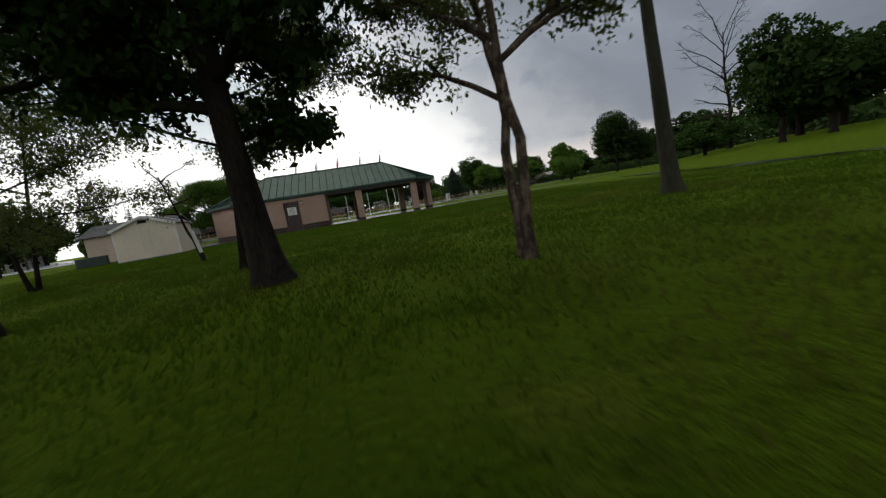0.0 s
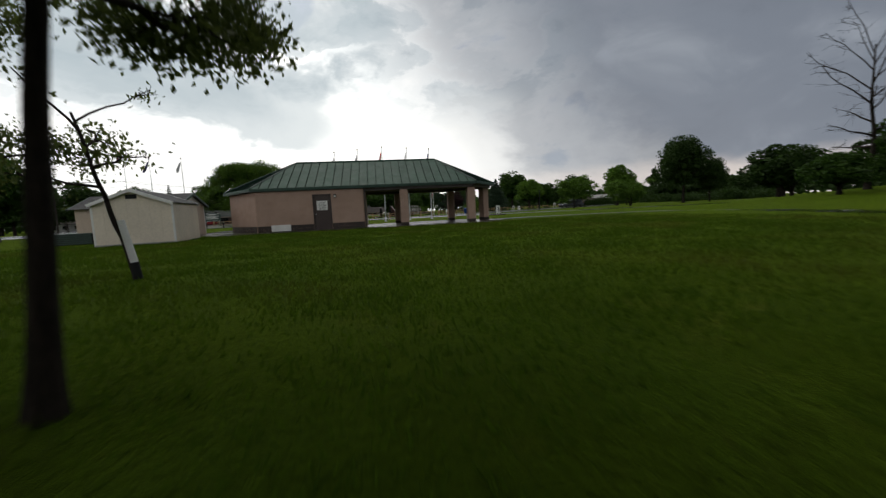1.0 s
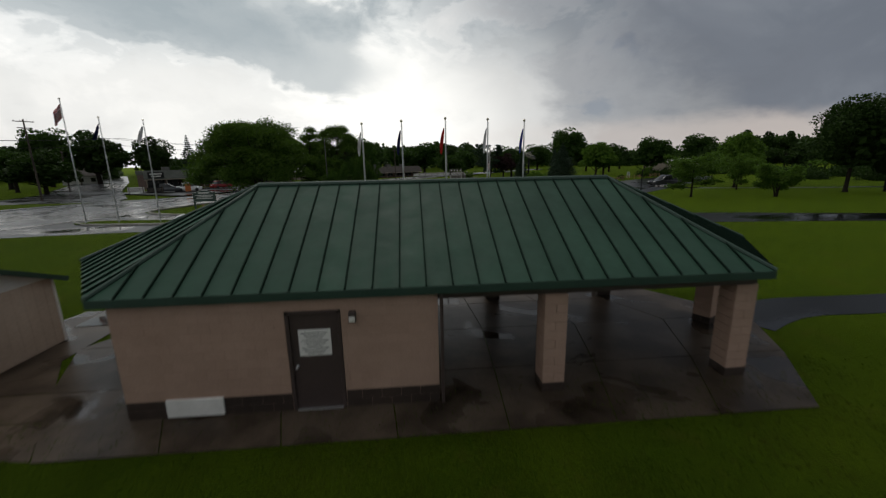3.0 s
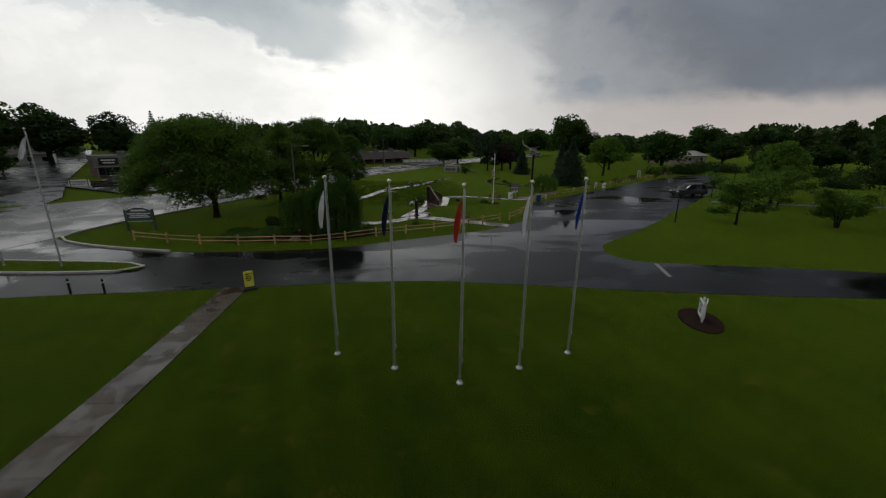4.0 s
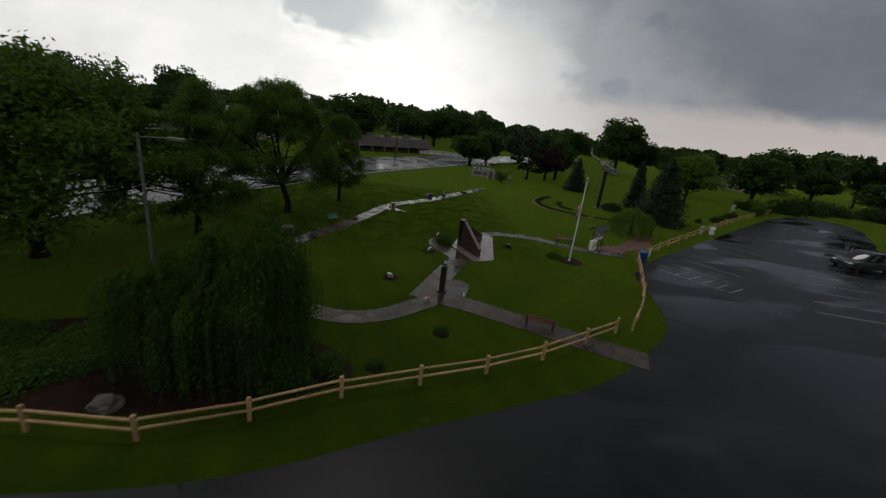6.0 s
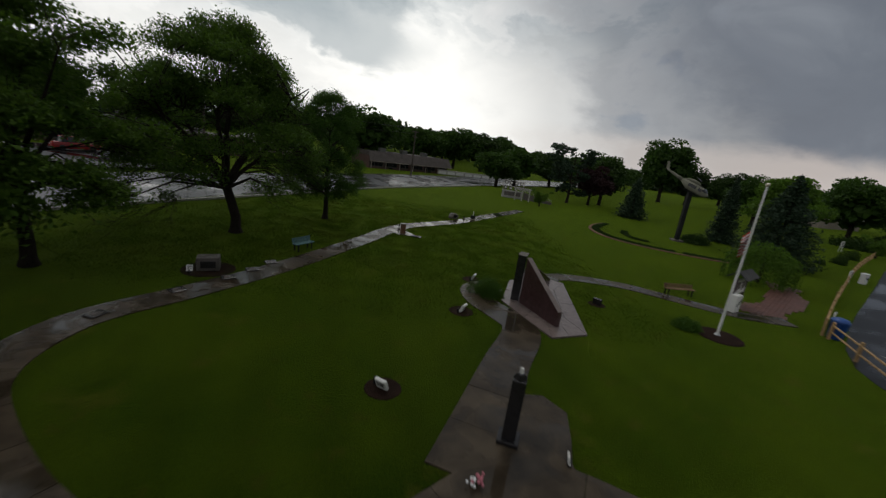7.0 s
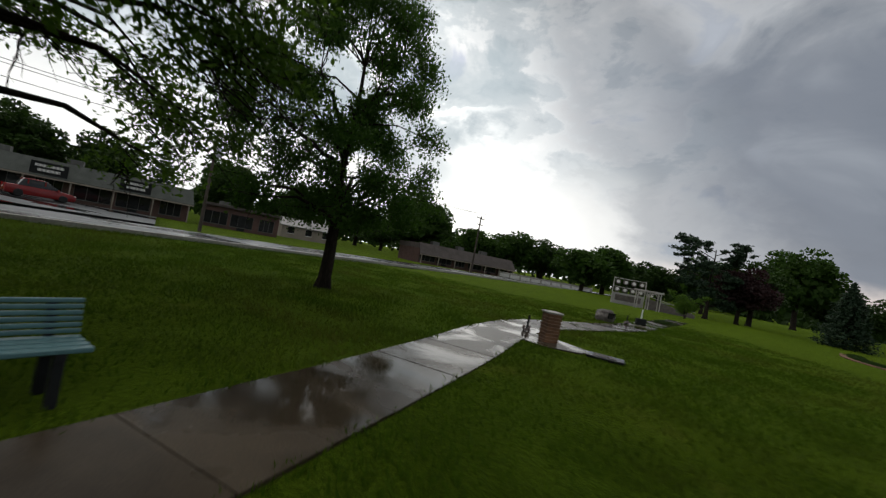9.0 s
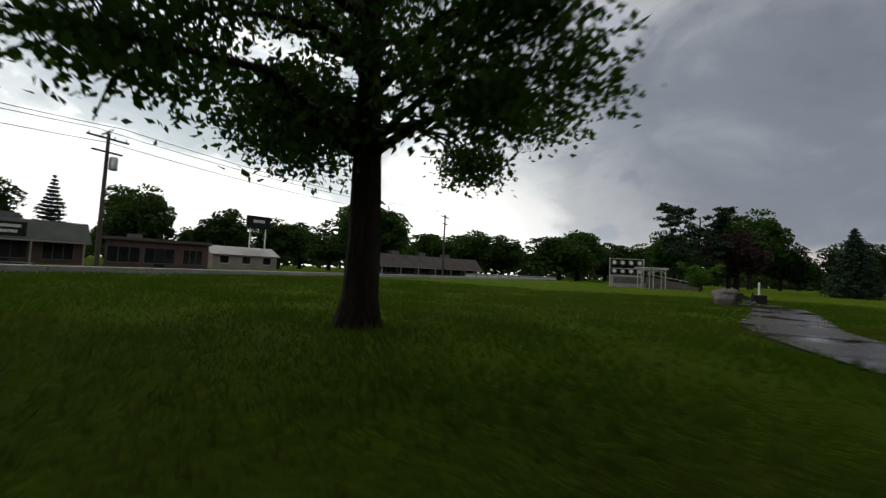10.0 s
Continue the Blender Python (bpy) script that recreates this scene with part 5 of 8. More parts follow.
def slab_gable(w, z0, z1):
    """A clapboard triangle that fills the gable."""
    bm = bm_new()
    n = 6
    for i in range(n):
        a, b = z0 + (z1 - z0) * i / n, z0 + (z1 - z0) * (i + 1) / n
        wa, wb = w / 2 * (1 - i / n), w / 2 * (1 - (i + 0.92) / n)
        slab3(bm, [(-wa, -0.02, a), (wa, -0.02, a), (wb, -0.035, b), (-wb, -0.035, b)], 0.02)
    return bm


shed = gable_hut("shed", "cream wooden storage shed with grey shingle roof on the lawn", -6.68, -5.55, 7.0, 2.98, 3.45, 1.80, 2.38, "cream", 0.38)
bm = bm_new()
for i in range(5):
    box(bm, -0.19, 0.19, -0.035, -0.02, 2.02 + i * 0.03, 2.042 + i * 0.03)
box(bm, -0.21, 0.21, -0.028, -0.02, 2.0, 2.18)
part("gable_vent", bm, "dark_metal", shed, "dark slatted gable vent")
part("stain_board", boxm(-1.51, 1.51, -0.03, 0.0, 0.0, 0.07), "kerb", shed, "pale skirting at the foot")
hut = gable_hut("hut", "tan wooden hut with grey shingle roof behind the shed", -7.80, 2.4, 90.0, 3.65, 5.2, 1.93, 2.64, "tan", 0.3, 0.25, "hut")
part("gable_panel", slab_gable(3.45, 1.95, 2.56), "white", hut, "white clapboard gable")

# ---- trees near the flight ----
plant("maple_tree", tree_parts(11, 9.0, 2.35, 0.185, 1.75, 0.13, 48000, 0.22, "bark", "leaf_dark", 10, limbs=24, up=0.55, low=0.2, fill=0.2, wiggle=0.05, sub=5, lean=(-0.7, 0.2)), "dark broad maple tree with a flared trunk on the lawn", "tree", 3.28, -25.4, 0)
plant("birch_tree", tree_parts(12, 6.6, 2.9, 0.048, 2.0, 0.075, 34000, 0.22, "bark", "leaf_birch", 7, limbs=14, up=0.5, low=0.4, lean=(0.5, 0.2), sub=5, twigs=6, droop=0.4), "young slender river birch with sparse small leaves", "tree", 2.25, -22.6, 0)
plant("birch_tree", tree_parts(13, 5.8, 2.3, 0.07, 1.75, 0.06, 30000, 0.2, "bark_pale", "leaf_birch", 8, limbs=18, up=0.8, low=0.6, sub=5, twigs=6, droop=0.4, lean=(-0.1, 0.2), wiggle=0.3, stems=2, part_way=0.25), "river birch with pale peeling bark and sparse leaves", "tree", 6.02, -27.1, 35)
plant("tall_tree", tree_parts(14, 11.5, 3.0, 0.17, 6.6, 0.13, 9000, 0.22, "bark_grey", "leaf", 8, limbs=9, lean=(-0.5, 0.2), up=0.4, wiggle=0.02), "tall straight tree with a clear grey-green trunk", "tree", 11.3, -23.45)
plant("maple_tree", tree_parts(15, 7.5, 2.9, 0.12, 1.9, 0.125, 26000, 0.22, "bark", "leaf_dark", 7, limbs=16, up=0.5, low=0.3, sub=5), "dark maple tree with low hanging leaves", "tree", 0.2, -25.4, 120)
plant("birch_tree", tree_parts(16, 7.2, 3.7, 0.07, 1.3, 0.085, 38000, 0.24, "bark", "leaf_birch", 6, limbs=16, up=0.6, low=0.2, stems=2, sub=5, twigs=5), "sparse-leaved birch on the lawn", "tree", -4.1, -18.0, 40)

rs_y = np.random.RandomState(5)
tb, en = branching(rs_y, 3.2, 0.9, 0.035, 1.4, limbs=5, lean=(-0.7, 0.1), up=0.9, sub=2, twigs=3)
young = thing("young_tree", "thin newly planted tree, white trunk guard and dark foot, few leaves", "tree", -0.02, -17.7)
wood = tubes_mesh("trunk", tb, 6)
wood.materials.append(M["bark"])
mesh_ob("trunk", wood, None, young)
lf = leaves_mesh("crown", en[rs_y.randint(0, len(en), 160)] + rs_y.normal(0, 0.12, (160, 3)), 0.09, rs_y)
lf.materials.append(M["leaf_birch"])
mesh_ob("crown", lf, None, young)
part("trunk_guard", cylm((-0.03, 0.0, 0.28), (-0.16, 0.02, 0.95), 0.055, 0.05, 12), "white", young, "white plastic trunk guard")
part("guard_foot", cylm((0, 0, 0.0), (-0.03, 0.0, 0.28), 0.065, 0.06, 12), "dark_metal", young, "black foot of the guard")

plant("honey_locust", lobed_parts(21, 9.9, 7.2, 0.30, 1.9, 3.6, 150, 0.27, 84000, "leaf_locust", depth=0.45, limbs=7, bare=110, power=3.6), "wide honey locust with layered feathery crown beside the road", "tree", -17.1, 46.0, 10)
plant("honey_locust", lobed_parts(22, 9.7, 4.25, 0.21, 1.7, 3.0, 80, 0.17, 42000, "leaf_locust", depth=0.6, limbs=5, bare=60, power=2.8, upright=0.4), "honey locust with a forked trunk and open crown on the lawn", "tree", -12.1, 52.0, 70)
plant("honey_locust", lobed_parts(23, 10.5, 5.6, 0.25, 2.4, 3.3, 190, 0.14, 100000, "leaf_locust", size=(0.12, 0.22), depth=0.55, limbs=9, bare=460, power=3.2, squash=0.72, lean=(-0.8, -0.2)), "broad honey locust with spreading forked limbs and bare low twigs", "tree", -8.55, 59.75, 0)
plant("red_oak", lobed_parts(25, 8.3, 3.1, 0.175, 1.75, 1.8, 104, 0.09, 66000, "leaf", dome=False, size=(0.12, 0.22), flat=0.75, limbs=13, upright=0.25, level=0.1, aspect=0.6), "dark green oak with a straight trunk beside the path", "tree", -5.35, 66.2, 20)

# right-hand lawn
SM = dict(bark="bark", leafmat="leaf_light", flat=0.25, layer=0.6, crown="vase", limbs=10, up=0.75, sub=5)
small_a = tree_parts(31, 5.6, 2.6, 0.09, 1.2, 0.22, 7500, 0.3, fill=0.25, **SM)
small_b = tree_parts(32, 4.4, 2.5, 0.09, 0.7, 0.22, 7500, 0.3, fill=0.25, stems=3, **SM)
G = "small trees on the lawn"
plant("small_tree", small_a, "small light green tree on the open lawn", "tree", 36.8, 38.6, 0, 1.3, G, 0, 0.92)
plant("small_tree", small_b, "low many-stemmed light green tree on the lawn", "tree", 46.0, 36.5, 0, 1.2, G, 0, 0.95)
plant("small_tree", small_a, "small light green tree beside the car park lawn", "tree", 50.0, 47.0, 120, 0.9, G)
bigd = mass_parts(33, 11.0, 4.6, 0.2, 0.8, 0.26, 11000, "leaf_dark", 30)
plant("dark_tree", bigd, "dense dark green tree with a broad low crown on the lawn", "tree", 58.5, 39.5, 0, 1.22, "", 0, 1.12)
plant("dark_tree", bigd, "smaller dense dark green tree on the lawn", "tree", 63.5, 39.0, 140, 0.75)

# farther trees: a few kinds, each repeated
far_kinds = {
    "broad": mass_parts(41, 12, 5.6, 0.32, 0.5, 0.46, 5200, "leaf_belt"),
    "round": mass_parts(42, 10, 5.2, 0.30, 0.6, 0.42, 5200, "leaf_belt"),
    "dark": mass_parts(43, 12, 5.0, 0.32, 0.4, 0.46, 5200, "leaf_dark"),
    "light": mass_parts(44, 9, 4.8, 0.22, 0.8, 0.36, 5200, "leaf_light", 26, 0.85),
    "purple": mass_parts(45, 9.4, 4.8, 0.26, 0.9, 0.36, 5200, "leaf_purple"),
    "tall": mass_parts(46, 13, 3.4, 0.22, 4.2, 0.40, 2600, "leaf_dark", 13, 0.85),
}
far_base = {"broad": (12, 5.6), "round": (10, 5.2), "dark": (12, 5.0), "light": (9, 4.8), "purple": (9.4, 4.8), "tall": (13, 3.4)}
far_words = {"broad": "broad green tree", "round": "rounded green tree", "dark": "dense dark green tree", "light": "light green tree", "purple": "dark purple-leaved tree", "tall": "tall slim open tree"}


def far_tree(kind, x, y, H, R, where="in the far belt of trees"):
    h0, r0 = far_base[kind]
    plant("far_tree", far_kinds[kind], far_words[kind] + " " + where, "tree", x, y, (x * 37 + y * 53) % 360, 1.12 * R / r0, "far trees", 0, 1.06 * H / h0)


for row in (
    ("dark", -93, 124, 16, 9), ("broad", -101, 117, 16.5, 8), ("dark", -80.5, 131, 14.5, 6.5), ("broad", -61, 142, 15.3, 7), ("dark", -48, 150, 12.5, 6.5), ("broad", -40, 160, 12.0, 8), ("broad", -15, 136, 13.4, 9),
    ("broad", 9, 176, 13.6, 9), ("dark", 19, 180, 13.0, 8), ("round", -2, 172, 11.5, 8), ("round", 20, 124, 8.0, 6.0), ("dark", 33, 142, 8.6, 6), ("broad", 36.3, 124.7, 9.2, 5.0), ("broad", 59.8, 170, 11.6, 7.5), ("broad", 60.3, 137.4, 15.6, 7.6),
    ("light", 48.4, 88.7, 8.6, 4.9), ("dark", 69, 140, 10.4, 5), ("broad", 58, 104, 8.8, 5), ("dark", 72, 128, 9.5, 5.5), ("tall", 86, 130, 9.0, 3.3), ("broad", 110, 136, 12.9, 7.5), ("dark", 93, 160, 9, 6), ("dark", 101, 116, 8.5, 5),
    ("tall", 108, 112, 12.4, 3), ("tall", 111.5, 108.5, 11.6, 3), ("tall", 115, 105, 11.4, 3), ("tall", 120.5, 98, 13, 3.4), ("dark", 104, 102, 7, 6), ("dark", 112, 96, 7, 6), ("dark", 122, 90, 7.5, 6), ("dark", 128, 80, 8, 6),
    ("purple", 28.6, 103.5, 6.4, 3.6), ("dark", 31.5, 106, 7.6, 4.0), ("broad", 68, 97, 10.2, 5.5),
    ("dark", -70, 78, 9.0, 6), ("dark", -80, 66, 9, 7), ("broad", -88, 92, 10, 6), ("dark", -104, 108, 11, 7),
    ("round", 15.2, 119, 6.8, 5.5), ("dark", 37, 142, 7.5, 5),
    ("dark", -56, 136, 12.8, 5.5), ("broad", -59, 158, 9, 5), ("dark", -43, 186, 14, 9), ("broad", -20, 181, 10.7, 6), ("broad", 5.7, 212, 12, 10), ("dark", 22, 205, 11, 9), ("broad", -70, 150, 10, 6), ("dark", -32, 178, 11, 7),
    ("light", 53.0, 51.0, 8.3, 3.7), ("light", 58.5, 56.0, 6.5, 3.2), ("dark", 64.7, 27.5, 8.2, 5), ("dark", 75, 34, 9, 5), ("broad", 85, 44, 9, 5), ("dark", 70, 15, 10, 6), ("broad", 60, 4, 9, 5),
    ("dark", 37, -7.2, 9.0, 3.0), ("dark", 39, -9.2, 6.6, 3.6), ("broad", 42, -5, 8.2, 4.2), ("dark", 46, -12, 8.5, 5), ("round", 36.5, -1.0, 3.0, 2.6), ("dark", 52, -2, 8, 5),
    ("broad", -26, 11.5, 6.8, 3.6), ("dark", -58, 35, 8.8, 4.5), ("broad", -66, 25, 9.0, 5.5), ("dark", -62, 40, 8, 6), ("broad", -33, 2, 6.5, 4.5),
):
    far_tree(*row)
hedgerow = bush_parts(48, 4.6, 3.4, 0.42, 3600, "leaf_dark", 0.1, 26)
for i, (x, y, s) in enumerate(((64, 92, 0.8), (71, 93, 0.9), (78, 95, 1.0), (86, 97, 1.0), (94, 94, 1.15), (90, 84, 0.9), (100, 86, 1.1), (108, 80, 1.2), (96, 72, 0.95), (104, 66, 1.1), (82, 66, 0.85), (88, 58, 1.0))):
    shrub("wild_bush", hedgerow, "dark wild bush in the hedgerow past the car park", "bush", x, y, 47 * i, s, s * (0.85 + 0.1 * (i % 3)), "hedgerow bushes")
spr = conifer_parts(51, 15.5, 3.7, 0.2, 20, 10, 0.55, 9000, 1.5, 0.12, power=1.0)
SG = "spruces"
plant("spruce", spr, "tall narrow spruce beyond the road", "conifer", -72, 136, 0, 1.0, SG)
plant("spruce", conifer_parts(52, 8.0, 3.5, 0.17, 26, 12, 0.26, 17000), "dense blue-green spruce beside the car park", "conifer", 33.0, 71.3, 40, 1.0, SG)
plant("spruce", conifer_parts(53, 7.3, 1.7, 0.15, 28, 9, 0.3, 6000), "slim dark spruce behind the helicopter", "conifer", 34.7, 80.3, 0, 1.0, SG)
plant("spruce", conifer_parts(54, 5.8, 2.2, 0.15, 24, 10, 0.3, 6000), "dark spruce at the edge of the field", "conifer", 30.5, 92.5, 0, 1.0, SG)
plant("pine", tree_parts(55, 9.0, 3.8, 0.22, 1.2, 0.32, 11000, 0.22, "bark", "needle", 6, limbs=14, up=0.35, sub=5, flat=0.3, layer=0.4), "dark pine with tufted layers at the field's edge", "conifer", 24.6, 102.5, 0)

# the dead tree
rs_d = np.random.RandomState(8)
tb, en = branching(rs_d, 13.0, 3.4, 0.2, 3.0, limbs=16, up=1.5, sub=5, twigs=4, lean=(0.3, 0.2))
dead = thing("dead_tree", "bare dead tree with upswept grey branches", "tree", 40.5, 0.0)
wood = tubes_mesh("trunk", tb, 6)
wood.materials.append(M["bark"])
mesh_ob("trunk", wood, None, dead)


def woods():
    """A low far belt all round, of countless clumps."""
    rs = np.random.RandomState(77)
    n = 60000
    a = rs.uniform(0, 2 * np.pi, n)
    d = rs.uniform(190, 300, n) + 20 * np.sin(a * 9)
    tall = (16.0 + 2.5 * np.sin(a * 23) + 2.0 * np.sin(a * 57 + 1) + 1.5 * np.sin(a * 131)) * (0.8 + 0.3 * np.sin(a * 5 + 2))
    z = tall * rs.uniform(0, 1, n) ** 0.6 * (0.75 + 0.25 * (d - 190) / 110)
    C = np.stack([20 + d * np.sin(a), 60 + d * np.cos(a), z], 1)
    C = C[~((np.abs(np.degrees(np.arctan2(C[:, 0] + 60, C[:, 1] - 90)) + 33) < 2.5))]
    me = leaves_mesh("far_woods", C, 3.1, rs, 0.1, 0.8)
    me.materials.append(M["leaf_dark"])
    tagged(mesh_ob("far_woods", me, None), "low dark belt of woods on the horizon", "woods", kind="stuff")


woods()

# ---- flags ----
def flag_cloth(bm, drop, fly, folds=3, seed=0):
    """A limp flag hanging beside its pole: a sheet gathered into folds."""
    rs = np.random.RandomState(seed)
    nu, nv = 13, 12
    ph = rs.uniform(0, 6)
    grid = []
    for j in range(nv):
        v = j / (nv - 1)
        width = fly * (0.10 + 0.90 * math.sin(math.pi * min(1.0, 0.06 + 0.86 * v ** 0.85)) ** 0.9)
        row = []
        for i in range(nu):
            u = i / (nu - 1)
            x = 0.05 + 0.55 * fly * v ** 1.6 + u * width * 0.75
            y = 0.13 * width * math.sin(u * folds * 2 * math.pi + ph + v * 1.4) * (0.3 + 0.7 * u)
            z = -v * drop * (1 - 0.05 * u) - 0.7 * u * width + 0.02 * math.sin(9 * u + 7 * v + ph)
            row.append(bm.verts.new((x, y, z)))
        grid.append(row)
    for a, b in zip(grid, grid[1:]):
        for i in range(nu - 1):
            bm.faces.new((a[i], a[i + 1], b[i + 1], b[i]))
    bmesh.ops.solidify(bm, geom=bm.faces[:], thickness=0.008)
    return grid


def flag_pole(x, y, H, cloth, label, seed, rz=0.0, drop=1.4, fly=0.28, r=0.05, badge=None, white=False, group="flag poles", at=0.35):
    p = thing("flag_pole", label, "flag pole", x, y, 0, 0, group)
    bm = bm_new()
    cyl(bm, (0, 0, 0.0), (0, 0, H * 0.55), r, r * 0.85, 14)
    cyl(bm, (0, 0, H * 0.55), (0, 0, H), r * 0.84, r * 0.5, 14)
    part("pole", bm, "white" if white else "steel", p, smooth=False)
    bm = bm_new()
    lathe(bm, [(r * 2.6, 0), (r * 2.6, 0.03), (r * 1.6, 0.09), (r * 1.1, 0.12)], 18)
    part("base_collar", bm, "steel", p)
    bm = bm_new()
    cyl(bm, (0, 0, H), (0, 0, H + 0.05), r * 0.5, r * 0.7, 12)
    ball(bm, (0, 0, H + 0.11), 0.075, 14)
    part("finial", bm, "gold", p, "gilt ball on top", True)
    part("halyard", cylm((r + 0.02, 0.0, 0.9), (r * 0.6 + 0.02, 0, H - 0.05), 0.006, sides=5), "white", p)
    part("cleat", boxm(r - 0.01, r + 0.05, -0.02, 0.02, 0.86, 1.0, 0.006), "steel", p)
    bm = bm_new()
    flag_cloth(bm, drop, fly, 3, seed)
    f = part("flag", bm, cloth, p, smooth=True)
    f.matrix_local = pose(0, 0, H - at, 0, 0, rz)
    if badge:
        bm = bm_new()
        for k in range(badge[1]):
            box(bm, 0.10 + 0.06 * k, 0.24 + 0.05 * k, -0.11, -0.095, -drop * 0.62 - 0.16 * k, -drop * 0.52 - 0.16 * k, 0.01)
        b = part("emblem", bm, badge[0], f)
    return p


FW = "steel flag pole with limp "
for (x, y), cloth, word, seed, rz, badge in (((-0.24, 16.97), "flag_white", "white flag bearing a red emblem", 1, 190, ("flag_red", 2)), ((2.1, 15.71), "flag_navy", "navy flag", 2, 200, None), ((4.46, 14.53), "flag_red", "red flag", 3, 185, ("gold", 1)), ((6.9, 15.27), "flag_white", "white flag bearing a dark emblem", 4, 205, ("flag_navy", 1)), ((9.23, 16.15), "flag_blue", "blue flag", 5, 195, ("flag_white", 1))):
    flag_pole(x, y, 7.05, cloth, FW + word, seed, rz, badge=badge)
flag_pole(-20.0, 29.6, 8.7, "flag_white", FW + "white flag on the traffic island", 6, 200, 1.3, 0.6)
flag_pole(-23.8, 30.0, 9.0, "flag_navy", FW + "blue flag on the traffic island", 7, 160, 1.2, 1.0)


def striped_flag(pole_ob, H, rz, drop, fly, seed):
    """Red and white stripes with a blue corner, hanging in folds."""
    rs = np.random.RandomState(seed)
    root = new("flag")
    root.parent = pole_ob
    root.matrix_local = pose(0, 0, H - 0.35, 0, 0, rz)
    nu, n = 9, 13
    for k in range(n):
        bm = bm_new()
        rows = []
        for v in (k / n, (k + 1) / n):
            row = []
            for i in range(nu):
                u = i / (nu - 1)
                row.append(bm.verts.new((0.05 + u * fly * 0.75, 0.10 * fly * math.sin(u * 11 + v * 2) * (0.3 + u), -v * drop - u * fly * 0.95)))
            rows.append(row)
        for i in range(nu - 1):
            bm.faces.new((rows[0][i], rows[0][i + 1], rows[1][i + 1], rows[1][i]))
        bmesh.ops.solidify(bm, geom=bm.faces[:], thickness=0.006)
        part("stripe", bm, "flag_white" if k % 2 else "flag_red", root, smooth=True)
    bm = bm_new()
    rows = []
    for v in (0.0, 0.27, 0.54):
        rows.append([bm.verts.new((0.05 + u * fly * 0.75, 0.10 * fly * math.sin(u * 11 + v * 2) * (0.3 + u) - 0.014, -v * drop - u * fly * 0.95)) for u in (0, 0.1, 0.2, 0.3, 0.4)])
    for a, b in zip(rows, rows[1:]):
        for i in range(4):
            bm.faces.new((a[i], a[i + 1], b[i + 1], b[i]))
    bmesh.ops.solidify(bm, geom=bm.faces[:], thickness=-0.036)
    part("canton", bm, "flag_navy", root)


def bare_pole(x, y, H, label, white=False, r=0.06):
    p = thing("flag_pole", label, "flag pole", x, y, 0, 0, "flag poles")
    part("pole", cylm((0, 0, 0), (0, 0, H), r, r * 0.6, 14), "white" if white else "steel", p)
    bm = bm_new()
    lathe(bm, [(r * 2.4, 0), (r * 2.4, 0.03), (r * 1.2, 0.12)], 16)
    part("base_collar", bm, "steel", p)
    bm = bm_new()
    ball(bm, (0, 0, H + 0.07), 0.08, 12)
    part("finial", bm, "gold", p, "ball on top", True)
    return p


usa = bare_pole(-26.8, 30.3, 10.6, "tallest steel flag pole with a striped red and white flag")
striped_flag(usa, 10.6, 200, 1.1, 0.8, 3)
wp = bare_pole(14.6, 53.05, 6.3, "white flag pole with a limp striped flag on the memorial lawn", True, 0.055)
striped_flag(wp, 4.9, 165, 0.95, 0.26, 4)
bm = bm_new()
lathe(bm, [(0.95, -0.02), (0.85, 0.035), (0.0, 0.05)], 24, (0, 0, 0))
tagged(part("mulch_ring", bm, "mulch"), "brown mulch ring at the foot of the white pole", "mulch", kind="structure").location = (14.65, 53.0, 0)

# ---- split-rail fence ----
def rail_fence(pts, label, step=2.62, end_open=False):
    f = thing("rail_fence", label, "fence", group="fence runs")
    P = resample(pts, step) if step else np.array([(x, y, 0.0) for x, y in pts])
    rnd = random.Random(int(P[0][0] * 10))
    for i, a in enumerate(P):
        bm = bm_new()
        box(bm, -0.065, 0.065, -0.055, 0.055, -0.1, 0.86 + rnd.uniform(-0.03, 0.03), 0.018)
        po = part("post", bm, "wood", f)
        d = P[min(i + 1, len(P) - 1)] - P[max(i - 1, 0)]
        po.matrix_local = pose(a[0], a[1], 0, rnd.uniform(-2, 2), rnd.uniform(-2, 2), math.degrees(math.atan2(d[1], d[0])))
    for a, b in zip(P, P[1:]):
        d = Vector((b[0] - a[0], b[1] - a[1], 0))
        for h in (0.36, 0.68):
            bm = bm_new()
            L = d.length / 2 + 0.1
            box(bm, -L, L, -0.035, 0.035, -0.055, 0.055, 0.02)
            for v in bm.verts:
                v.co.z += 0.012 * math.sin(v.co.x * 2.1 + h * 9)
                v.co.y += 0.010 * math.sin(v.co.x * 1.7 + h * 5)
                if abs(v.co.x) > L - 0.1:
                    v.co.z *= 0.6
            ra = part("rail", bm, "wood", f)
            ra.matrix_local = pose((a[0] + b[0]) / 2, (a[1] + b[1]) / 2, h + rnd.uniform(-0.02, 0.02), 0, rnd.uniform(-0.8, 0.8), math.degrees(math.atan2(d.y, d.x)))
    return f


rail_fence([(-19.65, 36.55), (-16.5, 35.5), (-13.6, 34.65), (-10.55, 34.3), (-7.75, 34.35), (-4.86, 34.2), (-2.25, 35.1), (0.25, 36.3), (2.9, 37.2), (5.5, 38.1), (8.15, 39.3), (10.7, 40.8), (12.84, 42.1)], "weathered honey-coloured split-rail fence along the drive", 0)
rail_fence([(13.96, 42.49), (15.0, 43.8), (16.0, 45.2), (17.3, 47.3), (18.5, 49.6), (19.7, 52.0), (20.8, 54.2)], "split-rail fence curving along the car park", 0)
rail_fence(glide([(20.9, 54.6), (25.5, 58.6), (33, 64.8), (42.3, 72.4), (50, 78.3), (57.5, 83.9), (66, 90)], 6), "long split-rail fence beside the parking bays", 2.9)

